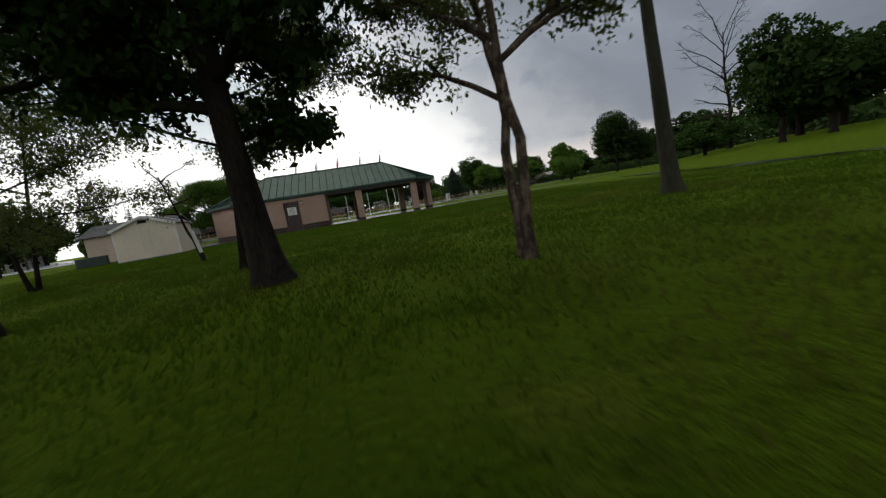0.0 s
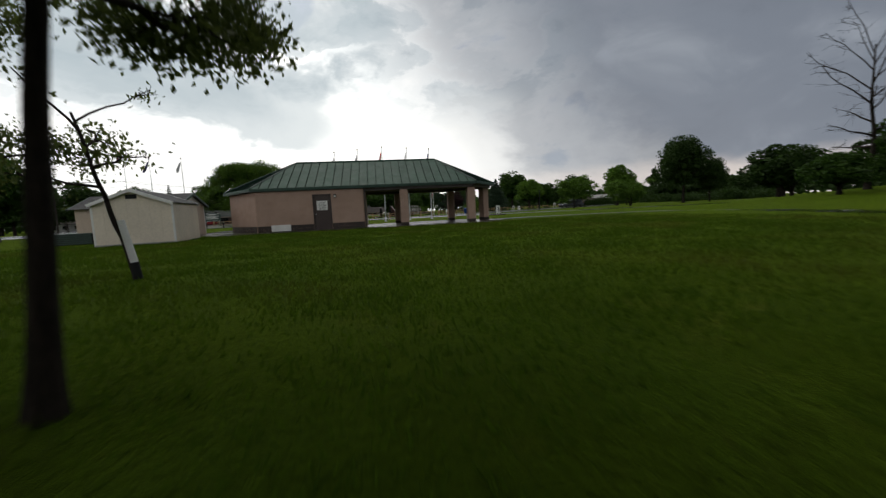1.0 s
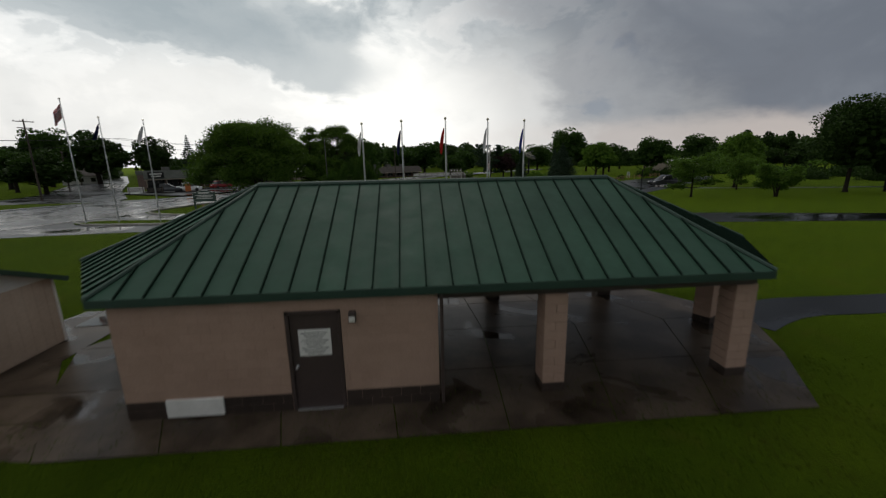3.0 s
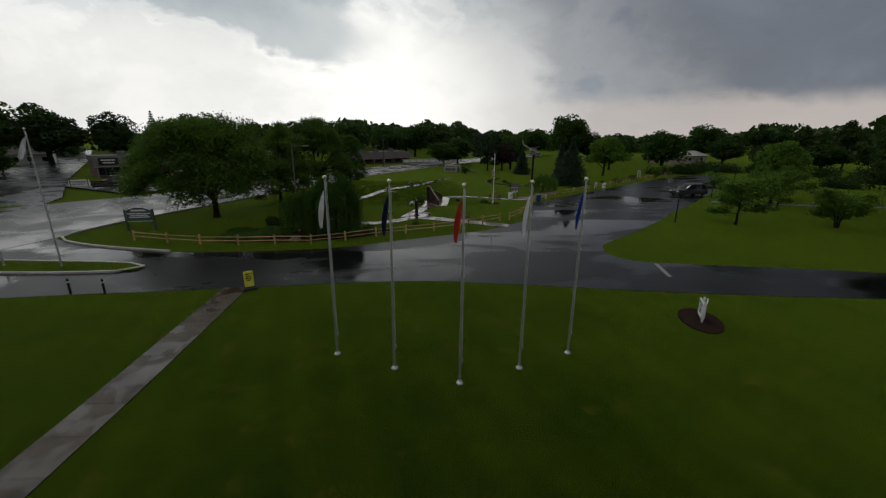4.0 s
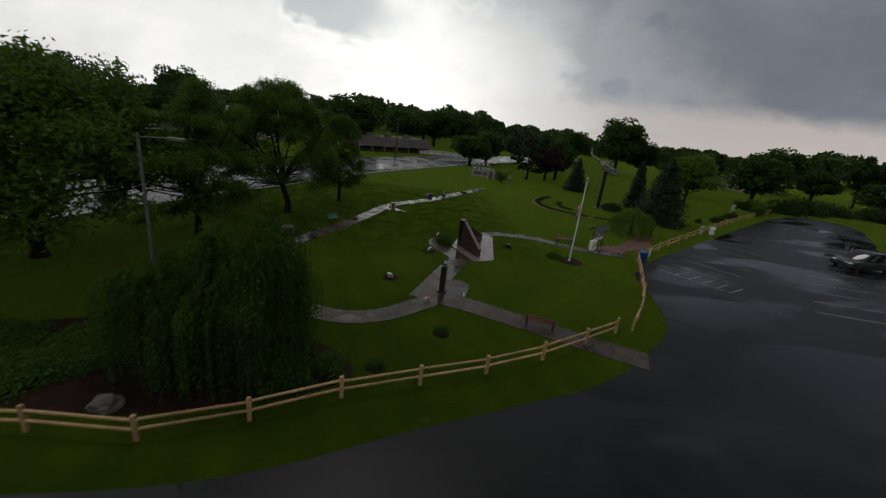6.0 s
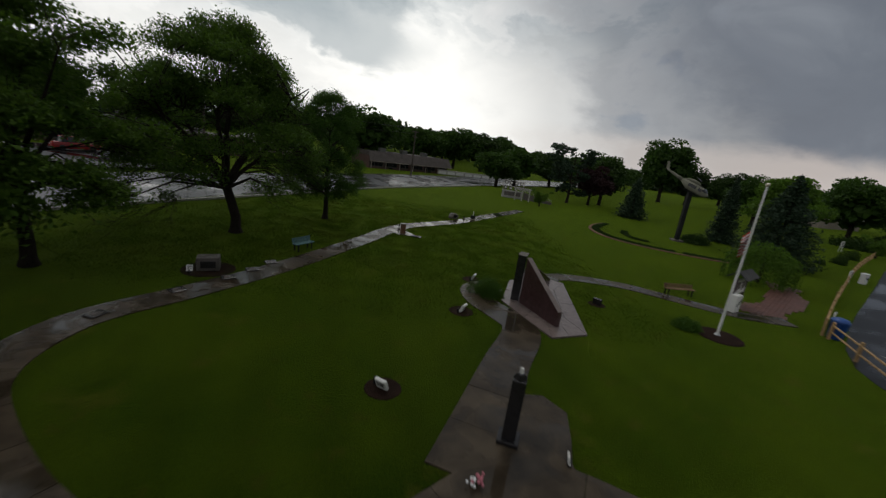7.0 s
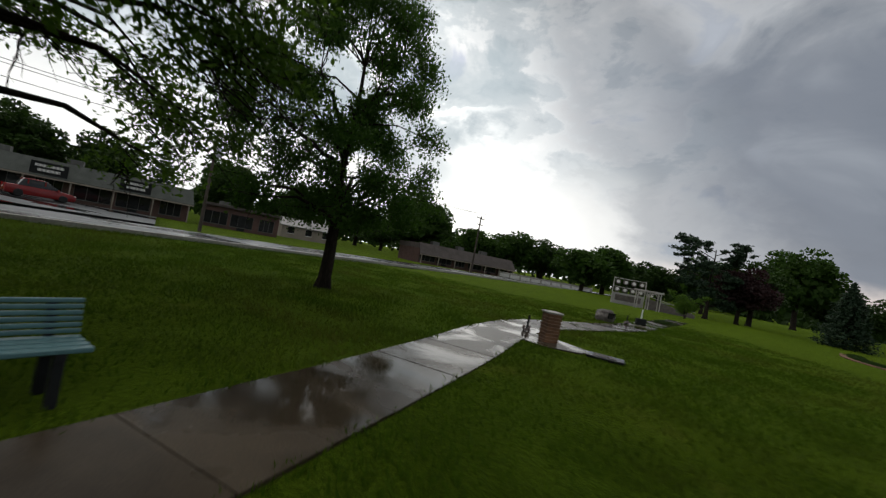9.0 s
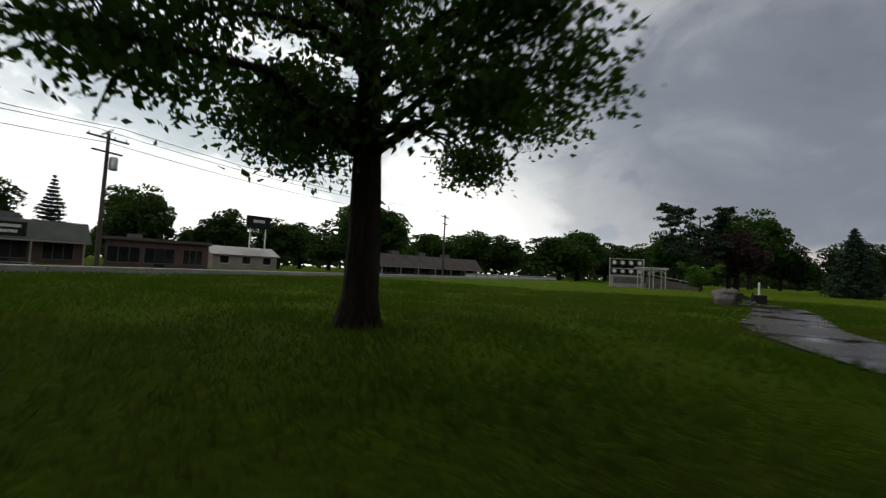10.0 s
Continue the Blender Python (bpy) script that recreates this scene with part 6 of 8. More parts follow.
# ---- car park markings and lamps ----
def bay(x, y, n, length=4.6, w=2.75, dirx=0.79, diry=0.61, nx=0.61, ny=-0.79, skip=()):
    for i in range(n):
        if i in skip:
            continue
        px, py = x + dirx * w * i, y + diry * w * i
        stripe(px, py, px + nx * length, py + ny * length, 0.1)


bay(21.9, 52.9, 14)
bay(29.2, 46.9, 12, 4.4, 2.75, 0.70, 0.71, 0.96, -0.26)
for i in range(5):
    ax, ay = 22.6 + 0.61 * i * 0.9, 51.9 - 0.79 * i * 0.9
    stripe(ax, ay, ax + 1.75, ay + 0.9, 0.09, 0.017)
stripe(60, 80, 63, 76, 0.1)


def lot_lamp(x, y, H=3.3):
    p = thing("car_park_lamp", "dark metal car park lamp post on the lawn edge", "lamp post", x, y, 0, 0, "car park lamps")
    part("pole", cylm((0, 0, 0), (0, 0, H), 0.07, 0.055, 12), "dark_metal", p)
    bm = bm_new()
    lathe(bm, [(0.13, 0), (0.13, 0.04), (0.08, 0.12)], 14)
    part("base_collar", bm, "dark_metal", p)
    bm = bm_new()
    box(bm, -0.09, 0.09, -0.3, 0.12, H, H + 0.11, 0.025)
    part("head", bm, "dark_metal", p)
    part("lens", boxm(-0.07, 0.07, -0.26, -0.02, H - 0.012, H + 0.001), "lamp_glass", p)


for x, y in ((31.3, 40.25), (48.6, 56.3), (64.8, 70.6)):
    lot_lamp(x, y)
bollard_at = ((-14.0, 24.5), (-15.9, 24.7))
for x, y in bollard_at:
    b = thing("bollard", "short dark metal bollard at the lawn's edge", "bollard", x, y, 0, 0, "bollards")
    bm = bm_new()
    lathe(bm, [(0.06, 0), (0.06, 0.8), (0.045, 0.88), (0.0, 0.92)], 14)
    part("post", bm, "dark_metal", b)
    part("band", cylm((0, 0, 0.66), (0, 0, 0.74), 0.064, sides=14), "lamp_glass", b)
lampy = thing("street_lamp", "slim grey metal street lamp with one short arm", "street lamp", -6.9, 38.9)
part("pole", cylm((0, 0, 0), (0, 0, 7.7), 0.06, 0.042, 12), "weathered", lampy)
part("arm", cylm((0, 0, 7.57), (1.15, -0.2, 7.65), 0.02, 0.018, 10), "weathered", lampy)
bm = boxm(1.05, 1.55, -0.34, -0.14, 7.57, 7.69, 0.04)
part("head", bm, "weathered", lampy)
part("base_collar", cylm((0, 0, 0), (0, 0, 0.16), 0.12, 0.09, 14), "steel", lampy)

# ---- signs ----
def bars(bm, x0, x1, z0, z1, lines, y=-0.004, t=0.008, jag=(0.0, 0.25, 0.1, 0.4)):
    h = (z1 - z0) / lines
    for i in range(lines):
        ins = (x1 - x0) * jag[i % len(jag)] * 0.5
        x = x0 + ins
        while x < x1 - ins - 0.02:
            w = min(0.06 + 0.05 * ((i * 3 + int(x * 37)) % 4), x1 - ins - x)
            box(bm, x, x + w, y - t, y, z1 - (i + 0.8) * h, z1 - (i + 0.25) * h)
            x += w + 0.03


ps = thing("park_sign", "green park sign board with pale lettering between two dark posts", "sign", -21.25, 40.3, 0, 4)
for sx in (-1.12, 1.12):
    part("post", boxm(sx - 0.08, sx + 0.08, -0.08, 0.08, 0, 1.95, 0.015), "sign_green", ps)
bm = bm_new()
prof = [(-1.05, 0.85), (1.05, 0.85), (1.05, 1.85), (0.7, 2.0), (0.25, 2.12), (-0.25, 2.12), (-0.7, 2.0), (-1.05, 1.85)]
slab3(bm, [(x, 0.03, z) for x, z in prof], 0.06)
bd = part("board", bm, "sign_green", ps)
bm = bm_new()
bars(bm, -0.6, 0.6, 1.72, 1.98, 1, -0.032)
bars(bm, -0.95, 0.95, 1.15, 1.65, 3, -0.032)
part("lettering", bm, "white", bd)
bm = bm_new()
for a, b in zip(prof, prof[1:] + prof[:1]):
    cyl(bm, (a[0], -0.034, a[1]), (b[0], -0.034, b[1]), 0.018, sides=6)
part("border", bm, "white", bd)

ys = thing("pavement_sign", "yellow folding pavement sign on a black foot", "sign", -6.3, 24.55, 0, 30)
part("foot", boxm(-0.36, 0.36, -0.26, 0.26, 0, 0.12, 0.03), "rubber", ys)
part("panel", boxm(-0.25, 0.25, -0.03, 0.03, 0.16, 1.1, 0.015), "yellow", ys)
bm = bm_new()
bars(bm, -0.18, 0.18, 0.5, 1.0, 4, -0.03)
part("lettering", bm, "dark_metal", ys)
part("frame", boxm(-0.33, 0.33, -0.02, 0.02, 0.10, 0.18, 0.01), "rubber", ys)

bm = bm_new()
bed_pts = [(17.0 + 1.35 * math.cos(a) * 0.72 - 0.85 * math.sin(a) * -0.35, 18.45 + 1.35 * math.sin(a)) for a in np.linspace(0, 2 * math.pi, 26)[:-1]]
prism(bm, bed_pts, -0.03, 0.045)
tagged(part("mulch_bed", bm, "mulch"), "oval bed of dark mulch round the lawn sign", "mulch", kind="structure")
gs = thing("lawn_sign", "white two-sided lawn sign with dark print on posts", "sign", 17.08, 18.5, 0, 54)
gs.scale = (0.86, 0.86, 0.9)
for sgn in (-1, 1):
    part("panel", boxm(-0.45, 0.45, -0.02, 0.02, 0.25, 1.15, 0.006, pose(0, 0.12 * sgn, 0, 0, 0, 7 * sgn)), "white", gs)
    bm = bm_new()
    bars(bm, -0.36, 0.36, 0.42, 1.05, 4, -0.02 if sgn < 0 else 0.028)
    pr_ = part("lettering", bm, "dark_metal", gs)
    pr_.matrix_local = pose(0, 0.12 * sgn, 0, 0, 0, 7 * sgn)
for sx in (-0.43, 0.43):
    part("post", boxm(sx - 0.04, sx + 0.04, -0.04, 0.04, 0, 1.2, 0.01), "white", gs)


def small_sign(x, y, rz, w, h, H, label):
    s = thing("small_sign", label, "sign", x, y, 0, rz, "small signs")
    for sx in (-w / 2 + 0.05, w / 2 - 0.05):
        part("post", boxm(sx - 0.03, sx + 0.03, -0.03, 0.03, 0, H - 0.05, 0.006), "white", s)
    part("panel", boxm(-w / 2, w / 2, -0.05, -0.03, H - h, H, 0.006), "white", s)
    bm = bm_new()
    bars(bm, -w / 2 + 0.08, w / 2 - 0.08, H - h + 0.08, H - 0.08, 3, -0.05)
    part("lettering", bm, "dark_metal", s)


small_sign(36.0, 67.3, 30, 0.7, 0.6, 1.05, "small white sign on posts beside the car park")
small_sign(55.5, 86.2, 25, 1.0, 0.8, 1.4, "white sign on posts at the end of the fence")
small_sign(23.0, 56.2, 40, 0.4, 0.3, 0.75, "small low sign beside the brick paving")
gate = thing("meter_box", "small rounded white utility box by the fence", "utility box", 37.6, 67.6, 0, 20)
bm = boxm(-0.25, 0.25, -0.2, 0.2, 0.0, 0.75, 0.06)
part("body", bm, "white", gate)
part("lid", boxm(-0.27, 0.27, -0.22, 0.22, 0.75, 0.9, 0.05), "white", gate)
part("label_plate", boxm(-0.12, 0.12, -0.212, -0.2, 0.4, 0.6), "dark_metal", gate)

# notice board, dispenser, bin
kb = thing("notice_board", "roofed notice board with pale panels on dark posts", "notice board", 18.7, 57.4, 0, 36)
kb.scale = (0.68, 0.9, 1.1)
for sx in (-1.25, 1.25):
    part("post", boxm(sx - 0.07, sx + 0.07, -0.07, 0.07, 0, 1.55, 0.012), "brown_door", kb)
for sx in (-0.6, 0.6):
    pn = part("panel", boxm(sx - 0.56, sx + 0.56, -0.04, 0.04, 0.7, 1.45, 0.01), "white", kb)
    bm = bm_new()
    for k in range(3):
        box(bm, sx - 0.45 + 0.32 * k, sx - 0.2 + 0.32 * k, -0.048, -0.04, 0.85 + 0.06 * k, 1.3)
    part("poster", bm, "stone", pn)
bm = bm_new()
slab3(bm, [(-1.5, -0.5, 1.5), (1.5, -0.5, 1.5), (1.5, 0, 1.82), (-1.5, 0, 1.82)], 0.05)
slab3(bm, [(1.5, 0.5, 1.5), (-1.5, 0.5, 1.5), (-1.5, 0, 1.82), (1.5, 0, 1.82)], 0.05)
part("roof", bm, "shingle", kb)
ds = thing("dispenser", "white upright dispenser box in front of the notice board", "dispenser", 17.9, 56.45, 0, 30)
part("body", boxm(-0.3, 0.3, -0.16, 0.16, 0.04, 0.95, 0.03), "white", ds)
for k in range(3):
    part("slot", boxm(-0.18 + 0.14 * k, -0.08 + 0.14 * k, -0.172, -0.16, 0.35 + 0.12 * k, 0.5 + 0.12 * k, 0.004), "dark_metal", ds)
part("foot", boxm(-0.26, 0.26, -0.14, 0.14, 0, 0.05), "dark_metal", ds)
bn = thing("litter_bin", "blue plastic litter bin by the fence", "bin", 21.3, 54.4)
bm = bm_new()
lathe(bm, [(0.27, 0), (0.29, 0.05), (0.33, 0.78), (0.35, 0.8), (0.35, 0.84)], 24)
part("body", bm, "blue", bn, smooth=True)
bm = bm_new()
lathe(bm, [(0.36, 0.84), (0.36, 0.88), (0.28, 0.97), (0.10, 1.02), (0.0, 1.02)], 24)
part("lid", bm, "blue", bn, smooth=True)
for k in range(8):
    a = k * math.pi / 4
    part("rib", cylm((0.285 * math.cos(a), 0.285 * math.sin(a), 0.06), (0.332 * math.cos(a), 0.332 * math.sin(a), 0.76), 0.014, sides=6), "blue", bn)

# ---- benches ----
def bench(x, y, rz, L, mat, label, back=True, H=0.66, seat=0.36, slats=6):
    b = thing("bench", label, "bench", x, y, 0, rz, "benches")
    s = H / 0.8
    for sx in (-L / 2 + 0.16, L / 2 - 0.16):
        bm = bm_new()
        for y0, y1 in ((-0.2, -0.13), (0.14, 0.21)):
            box(bm, sx - 0.03, sx + 0.03, y0 * s, y1 * s, 0, seat, 0.008)
        box(bm, sx - 0.03, sx + 0.03, -0.22 * s, 0.22 * s, seat - 0.05, seat, 0.008)
        if back:
            box(bm, sx - 0.025, sx + 0.025, 0.17 * s, 0.22 * s, seat - 0.05, H - 0.02, 0.008, pose(0, 0.19 * s, seat, -10) @ pose(0, -0.19 * s, -seat))
        part("leg", bm, "dark_metal", b)
    for k in range(4):
        yy = -0.22 * s + 0.11 * s * k
        part("seat_slat", boxm(-L / 2, L / 2, yy, yy + 0.085 * s, seat, seat + 0.035, 0.008), mat, b)
    if back:
        n = slats - 1
        for k in range(n):
            z0 = seat + 0.05 + (H - seat - 0.05) * k / n
            z1 = z0 + (H - seat - 0.05) / n * 0.74
            yy = 0.15 * s + (z0 - seat) * 0.18
            part("back_slat", boxm(-L / 2, L / 2, yy, yy + 0.03, z0, z1, 0.008), mat, b)
    return b


tb_ = bench(-4.3, 58.05, 62, 1.2, "teal", "teal slatted park bench beside the wet path", slats=7)
part("plaque", boxm(-0.07, 0.07, 0.165, 0.175, 0.55, 0.6), "dark_metal", tb_)
bench(8.85, 42.05, 158, 1.6, "bench_red", "red-brown slatted bench at the path's edge", H=0.7)
bench(16.1, 58.2, 8, 1.8, "bench_wood", "brown wooden bench behind the curved path", H=0.62)

# ---- the granite memorial ----
plat = tagged(new("memorial_floor"), "wet pale granite floor of the memorial", "paving", kind="structure")
outer = [(5.5, 54.0), (6.8, 50.9), (8.35, 51.5), (9.4, 57.6), (8.4, 58.3), (6.4, 57.0)]
cx, cy = 7.4, 54.6
edges = list(zip(outer, outer[1:] + outer[:1]))
for a, b in edges:
    for f0, f1 in ((0.0, 0.5), (0.5, 1.0)):
        p0 = (a[0] + (b[0] - a[0]) * f0, a[1] + (b[1] - a[1]) * f0)
        p1 = (a[0] + (b[0] - a[0]) * f1, a[1] + (b[1] - a[1]) * f1)
        for q0, q1 in ((0.0, 0.45), (0.45, 1.0)):
            quad = [tuple(Vector(p).lerp(Vector((cx, cy)), q)) for p, q in ((p0, q0), (p1, q0), (p1, min(q1, 0.985)), (p0, min(q1, 0.985)))]
            mid_ = Vector((sum(p[0] for p in quad) / 4, sum(p[1] for p in quad) / 4))
            quad = [tuple(mid_ + (Vector(p) - mid_) * 0.985) for p in quad]
            bm = bm_new()
            prism(bm, quad, -0.05, 0.06 + random.uniform(-0.002, 0.002))
            part("paving_slab", bm, "granite_floor", plat)
st = thing("stele", "tall dark polished granite stele with engraved lines", "memorial stone", 6.22, 54.55, 0.06, -22)
part("shaft", boxm(-0.18, 0.18, -0.34, 0.34, 0, 2.03, 0.02), "granite_dark", st)
bm = bm_new()
for i in range(26):
    box(bm, -0.186, -0.18, -0.22 + 0.02 * (i % 3), 0.22 - 0.03 * (i % 4), 0.42 + i * 0.055, 0.445 + i * 0.055)
part("engraving", bm, "stone", st)
part("cap", boxm(-0.185, 0.185, -0.345, 0.345, 2.03, 2.05, 0.006), "stone", st)


def sail(x0, y0, x1, y1, h0, h1, label):
    """A polished granite wall with a sloping top edge."""
    w = thing("granite_wall", label, "memorial wall", x0, y0, 0.06, math.degrees(math.atan2(y1 - y0, x1 - x0)), "granite walls")
    L = math.hypot(x1 - x0, y1 - y0)
    n = 3
    for i in range(n):
        a, b = L * i / n, L * (i + 1) / n
        ha, hb = h0 + (h1 - h0) * i / n, h0 + (h1 - h0) * (i + 1) / n
        bm = bm_new()
        slab3(bm, [(a + 0.002, 0.1, 0), (b - 0.002, 0.1, 0), (b - 0.002, 0.1, hb), (a + 0.002, 0.1, ha)], 0.2)
        part("panel", bm, "granite_red", w)
    bm = bm_new()
    slab3(bm, [(0, 0.11, h0), (L, 0.11, h1), (L, 0.11, h1 + 0.03), (0, 0.11, h0 + 0.03)], 0.22)
    part("coping", bm, "granite_floor", w)


sail(6.36, 54.08, 7.30, 51.90, 2.0, 0.58, "tapering polished red granite wall of the memorial")
sail(7.05, 54.75, 8.15, 56.4, 1.35, 0.5, "second tapering red granite wall of the memorial")
s2 = thing("dark_stele", "short dark granite stele on a black foot in the path", "memorial stone", 4.2, 45.52, 0.03, -18)
part("foot", boxm(-0.24, 0.24, -0.24, 0.24, -0.01, 0.10, 0.015), "granite_dark", s2)
part("shaft", boxm(-0.15, 0.15, -0.15, 0.15, 0.10, 1.55, 0.02), "granite_dark", s2)
bm = bm_new()
lathe(bm, [(0.15, 1.55), (0.10, 1.66), (0.0, 1.72)], 4)
part("tip", bm, "granite_dark", s2)
part("lantern", cylm((0, 0, 1.66), (0, 0, 1.80), 0.05, 0.04, 12), "stone_pale", s2, "small pale light on top")


def marker(x, y, rz, label, big=True):
    """A small pale plaque leaning on a mulch spot, with a low lamp beside it."""
    k = thing("plaque_stone", label, "memorial stone", x, y, 0, rz, "plaque stones")
    bm = bm_new()
    lathe(bm, [(0.5, -0.02), (0.46, 0.02), (0.0, 0.03)], 18)
    part("mulch_spot", bm, "mulch", k)
    bm = boxm(-0.17, 0.17, -0.05, 0.05, 0.0, 0.34, 0.03, pose(0, 0, 0.02, 25))
    part("plaque", bm, "stone_pale", k)
    bm = bm_new()
    bars(bm, -0.12, 0.12, 0.12, 0.28, 3, -0.052, 0.004)
    part("lettering", bm, "dark_metal", k).matrix_local = pose(0, 0, 0.02, 25)
    part("spot_lamp", cylm((-0.28, 0.0, 0.0), (-0.28, 0.03, 0.2), 0.03, 0.05, 10), "dark_metal", k)


marker(3.62, 52.45, 60, "small white memorial plaque with a low lamp on mulch")
marker(4.42, 56.5, 70, "small white memorial plaque with a low lamp on mulch")
marker(1.24, 46.95, -30, "small white memorial plaque with a low lamp on mulch")
dk = thing("dark_marker", "small dark upright memorial stone on the lawn", "memorial stone", 10.2, 55.1, 0, -40)
part("stone", boxm(-0.2, 0.2, -0.09, 0.09, 0.0, 0.3, 0.03), "granite_dark", dk)
part("mulch_spot", cylm((0, 0, -0.02), (0, 0, 0.02), 0.42, 0.38, 18), "mulch", dk)
fb = thing("flower_bundle", "small bundle of pink and white flowers at the path fork", "flowers", 3.35, 44.2, 0.03, 20)
rs_f = np.random.RandomState(12)
for k, (mat_, spot) in enumerate((("flower_pink", (0.05, 0.05)), ("flag_white", (-0.08, 0.0)), ("flower_pink", (0.0, -0.08)))):
    bm = bm_new()
    for i in range(7):
        ball(bm, (spot[0] + rs_f.normal(0, 0.045), spot[1] + rs_f.normal(0, 0.045), 0.10 + rs_f.uniform(0, 0.09)), 0.032, 7)
    part("blossom", bm, mat_, fb)
bm = bm_new()
for i in range(9):
    cyl(bm, (0, 0, 0), (rs_f.normal(0, 0.07), rs_f.normal(0, 0.07), 0.12), 0.006, sides=5)
part("stems", bm, "leaf_dark", fb)
lt = thing("edge_tablet", "small thin pale tablet at the path's edge", "memorial stone", 5.43, 45.0, 0.03, 70)
part("tablet", boxm(-0.11, 0.11, -0.02, 0.02, 0.0, 0.2, 0.008, pose(0, 0, 0, -14)), "stone_pale", lt)
part("foot", boxm(-0.12, 0.12, -0.05, 0.05, -0.01, 0.03, 0.006), "granite_dark", lt)

# low stones by the path
sm = thing("block_monument", "low square rough-stone monument beside the path", "monument", -6.75, 53.75, 0, 24)
sm.scale = (0.9, 0.9, 0.78)
bm = boxm(-0.46, 0.46, -0.34, 0.34, 0.0, 0.72, 0.05)
bmesh.ops.subdivide_edges(bm, edges=bm.edges[:], cuts=2, use_grid_fill=True)
for v in bm.verts:
    v.co += Vector(noise.noise_vector(v.co * 3.1)) * 0.03
part("block", bm, "stone", sm, smooth=False)
part("plate", boxm(-0.3, 0.3, -0.40, -0.36, 0.2, 0.55, 0.008), "granite_dark", sm)
bm = bm_new()
lathe(bm, [(1.15, -0.02), (1.05, 0.025), (0.0, 0.04)], 22)
part("mulch_spot", bm, "mulch", sm)


def flat_stone(x, y, rz, label, w=0.5, d=0.35):
    f = thing("flat_marker", label, "memorial stone", x, y, 0, rz, "flat markers")
    bm = boxm(-w / 2, w / 2, -d / 2, d / 2, 0, 0.06, 0.015, pose(0, 0, 0.02, 4))
    part("stone", bm, "granite_dark", f)
    bm = bm_new()
    for i in range(3):
        box(bm, -w * 0.32, w * 0.3 - 0.05 * i, -d * 0.3 + i * d * 0.22, -d * 0.3 + i * d * 0.22 + 0.04, 0.06, 0.064, m=pose(0, 0, 0.022, 4))
    part("lettering", bm, "stone", f)


for x, y, rz in ((-5.6, 53.0, 40), (-5.2, 54.2, 40), (-6.5, 51.3, 60), (-7.4, 49.0, 80), (-4.9, 55.4, 40)):
    flat_stone(x, y, rz, "dark flat memorial marker beside the path")
for x, y, rz in ((-7.1, 53.0, 20),):
    f = thing("easel_plaque", "small white plaque on a slanted stand", "plaque", x, y, 0, rz, "easel plaques")
    part("plate", boxm(-0.11, 0.11, -0.012, 0.012, 0.1, 0.36, 0.004, pose(0, 0, 0, -28)), "stone_pale", f)
    part("stand", boxm(-0.02, 0.02, -0.06, 0.06, 0, 0.14), "dark_metal", f)
    bm = bm_new()
    bars(bm, -0.08, 0.08, 0.14, 0.32, 4, -0.012, 0.003)
    part("lettering", bm, "dark_metal", f).matrix_local = pose(0, 0, 0, -28)

# brick pillar with its cap, slab and small posts
bp = thing("brick_pillar", "short brick pillar with a pale stone cap by the path", "pillar", 0.36, 64.85, 0, 18)
part("core", boxm(-0.165, 0.165, -0.165, 0.165, 0, 0.64), "mortar", bp)
bp.scale = (0.82, 0.82, 1.0)
bmesh_brick = to_mesh("brick", boxm(-0.082, 0.082, -0.04, 0.04, 0.003, 0.062, 0.004))
bmesh_brick.materials.append(M["brick"])
for c_ in range(9):
    for k in range(4):
        for j in range(2):
            m = pose(0, 0, 0, 0, 0, 90 * k) @ pose(-0.085 + 0.17 * j + (0.03 if c_ % 2 else -0.03), -0.145, 0.02 + c_ * 0.069)
            piece("brick", bmesh_brick, bp, m)
part("cap", boxm(-0.215, 0.215, -0.215, 0.215, 0.645, 0.685, 0.012), "kerb", bp)
lp = thing("flower_stand", "little dark post holding small striped flags and flowers", "flower stand", 0.0, 65.75, 0, 0, "flower stands")
part("stem", cylm((0, 0, 0), (0.03, 0, 0.42), 0.025, sides=8), "dark_metal", lp)
bm = bm_new()
for i in range(9):
    ball(bm, (0.07 * math.cos(i * 2.3), 0.07 * math.sin(i * 2.3), 0.05 + 0.012 * i), 0.035, 8)
part("flowers", bm, "granite_floor", lp)
copy_thing(lp, pose(5.3, 73.6, 0, 0, 0, 60))
sheet("stone_pad", [(-0.6, 64.9), (0.1, 64.2), (0.9, 64.2), (1.25, 64.6), (0.7, 65.3), (-0.2, 65.9)], 0.028, "concrete", "wet concrete pad round the brick pillar", "paving")
flat_stone(1.35, 64.1, -20, "long dark flat marker beside the brick pillar", 0.7, 0.3)


def boulder(x, y, rz, w, h, label, mat="stone", seed=0):
    b = thing("boulder", label, "boulder", x, y, 0, rz, "boulders")
    bm = bm_new()
    bmesh.ops.create_icosphere(bm, subdivisions=3, radius=1.0)
    for v in bm.verts:
        n_ = noise.noise(v.co * 1.3 + Vector((seed, 0, 0))) * 0.35 + noise.noise(v.co * 3.7 + Vector((0, seed, 0))) * 0.12
        v.co *= 1 + n_
        v.co = Vector((v.co.x * w / 2, v.co.y * w * 0.42, max(-0.08, v.co.z * h * 0.62 + h * 0.38)))
    part("rock", bm, mat, b)
    return b


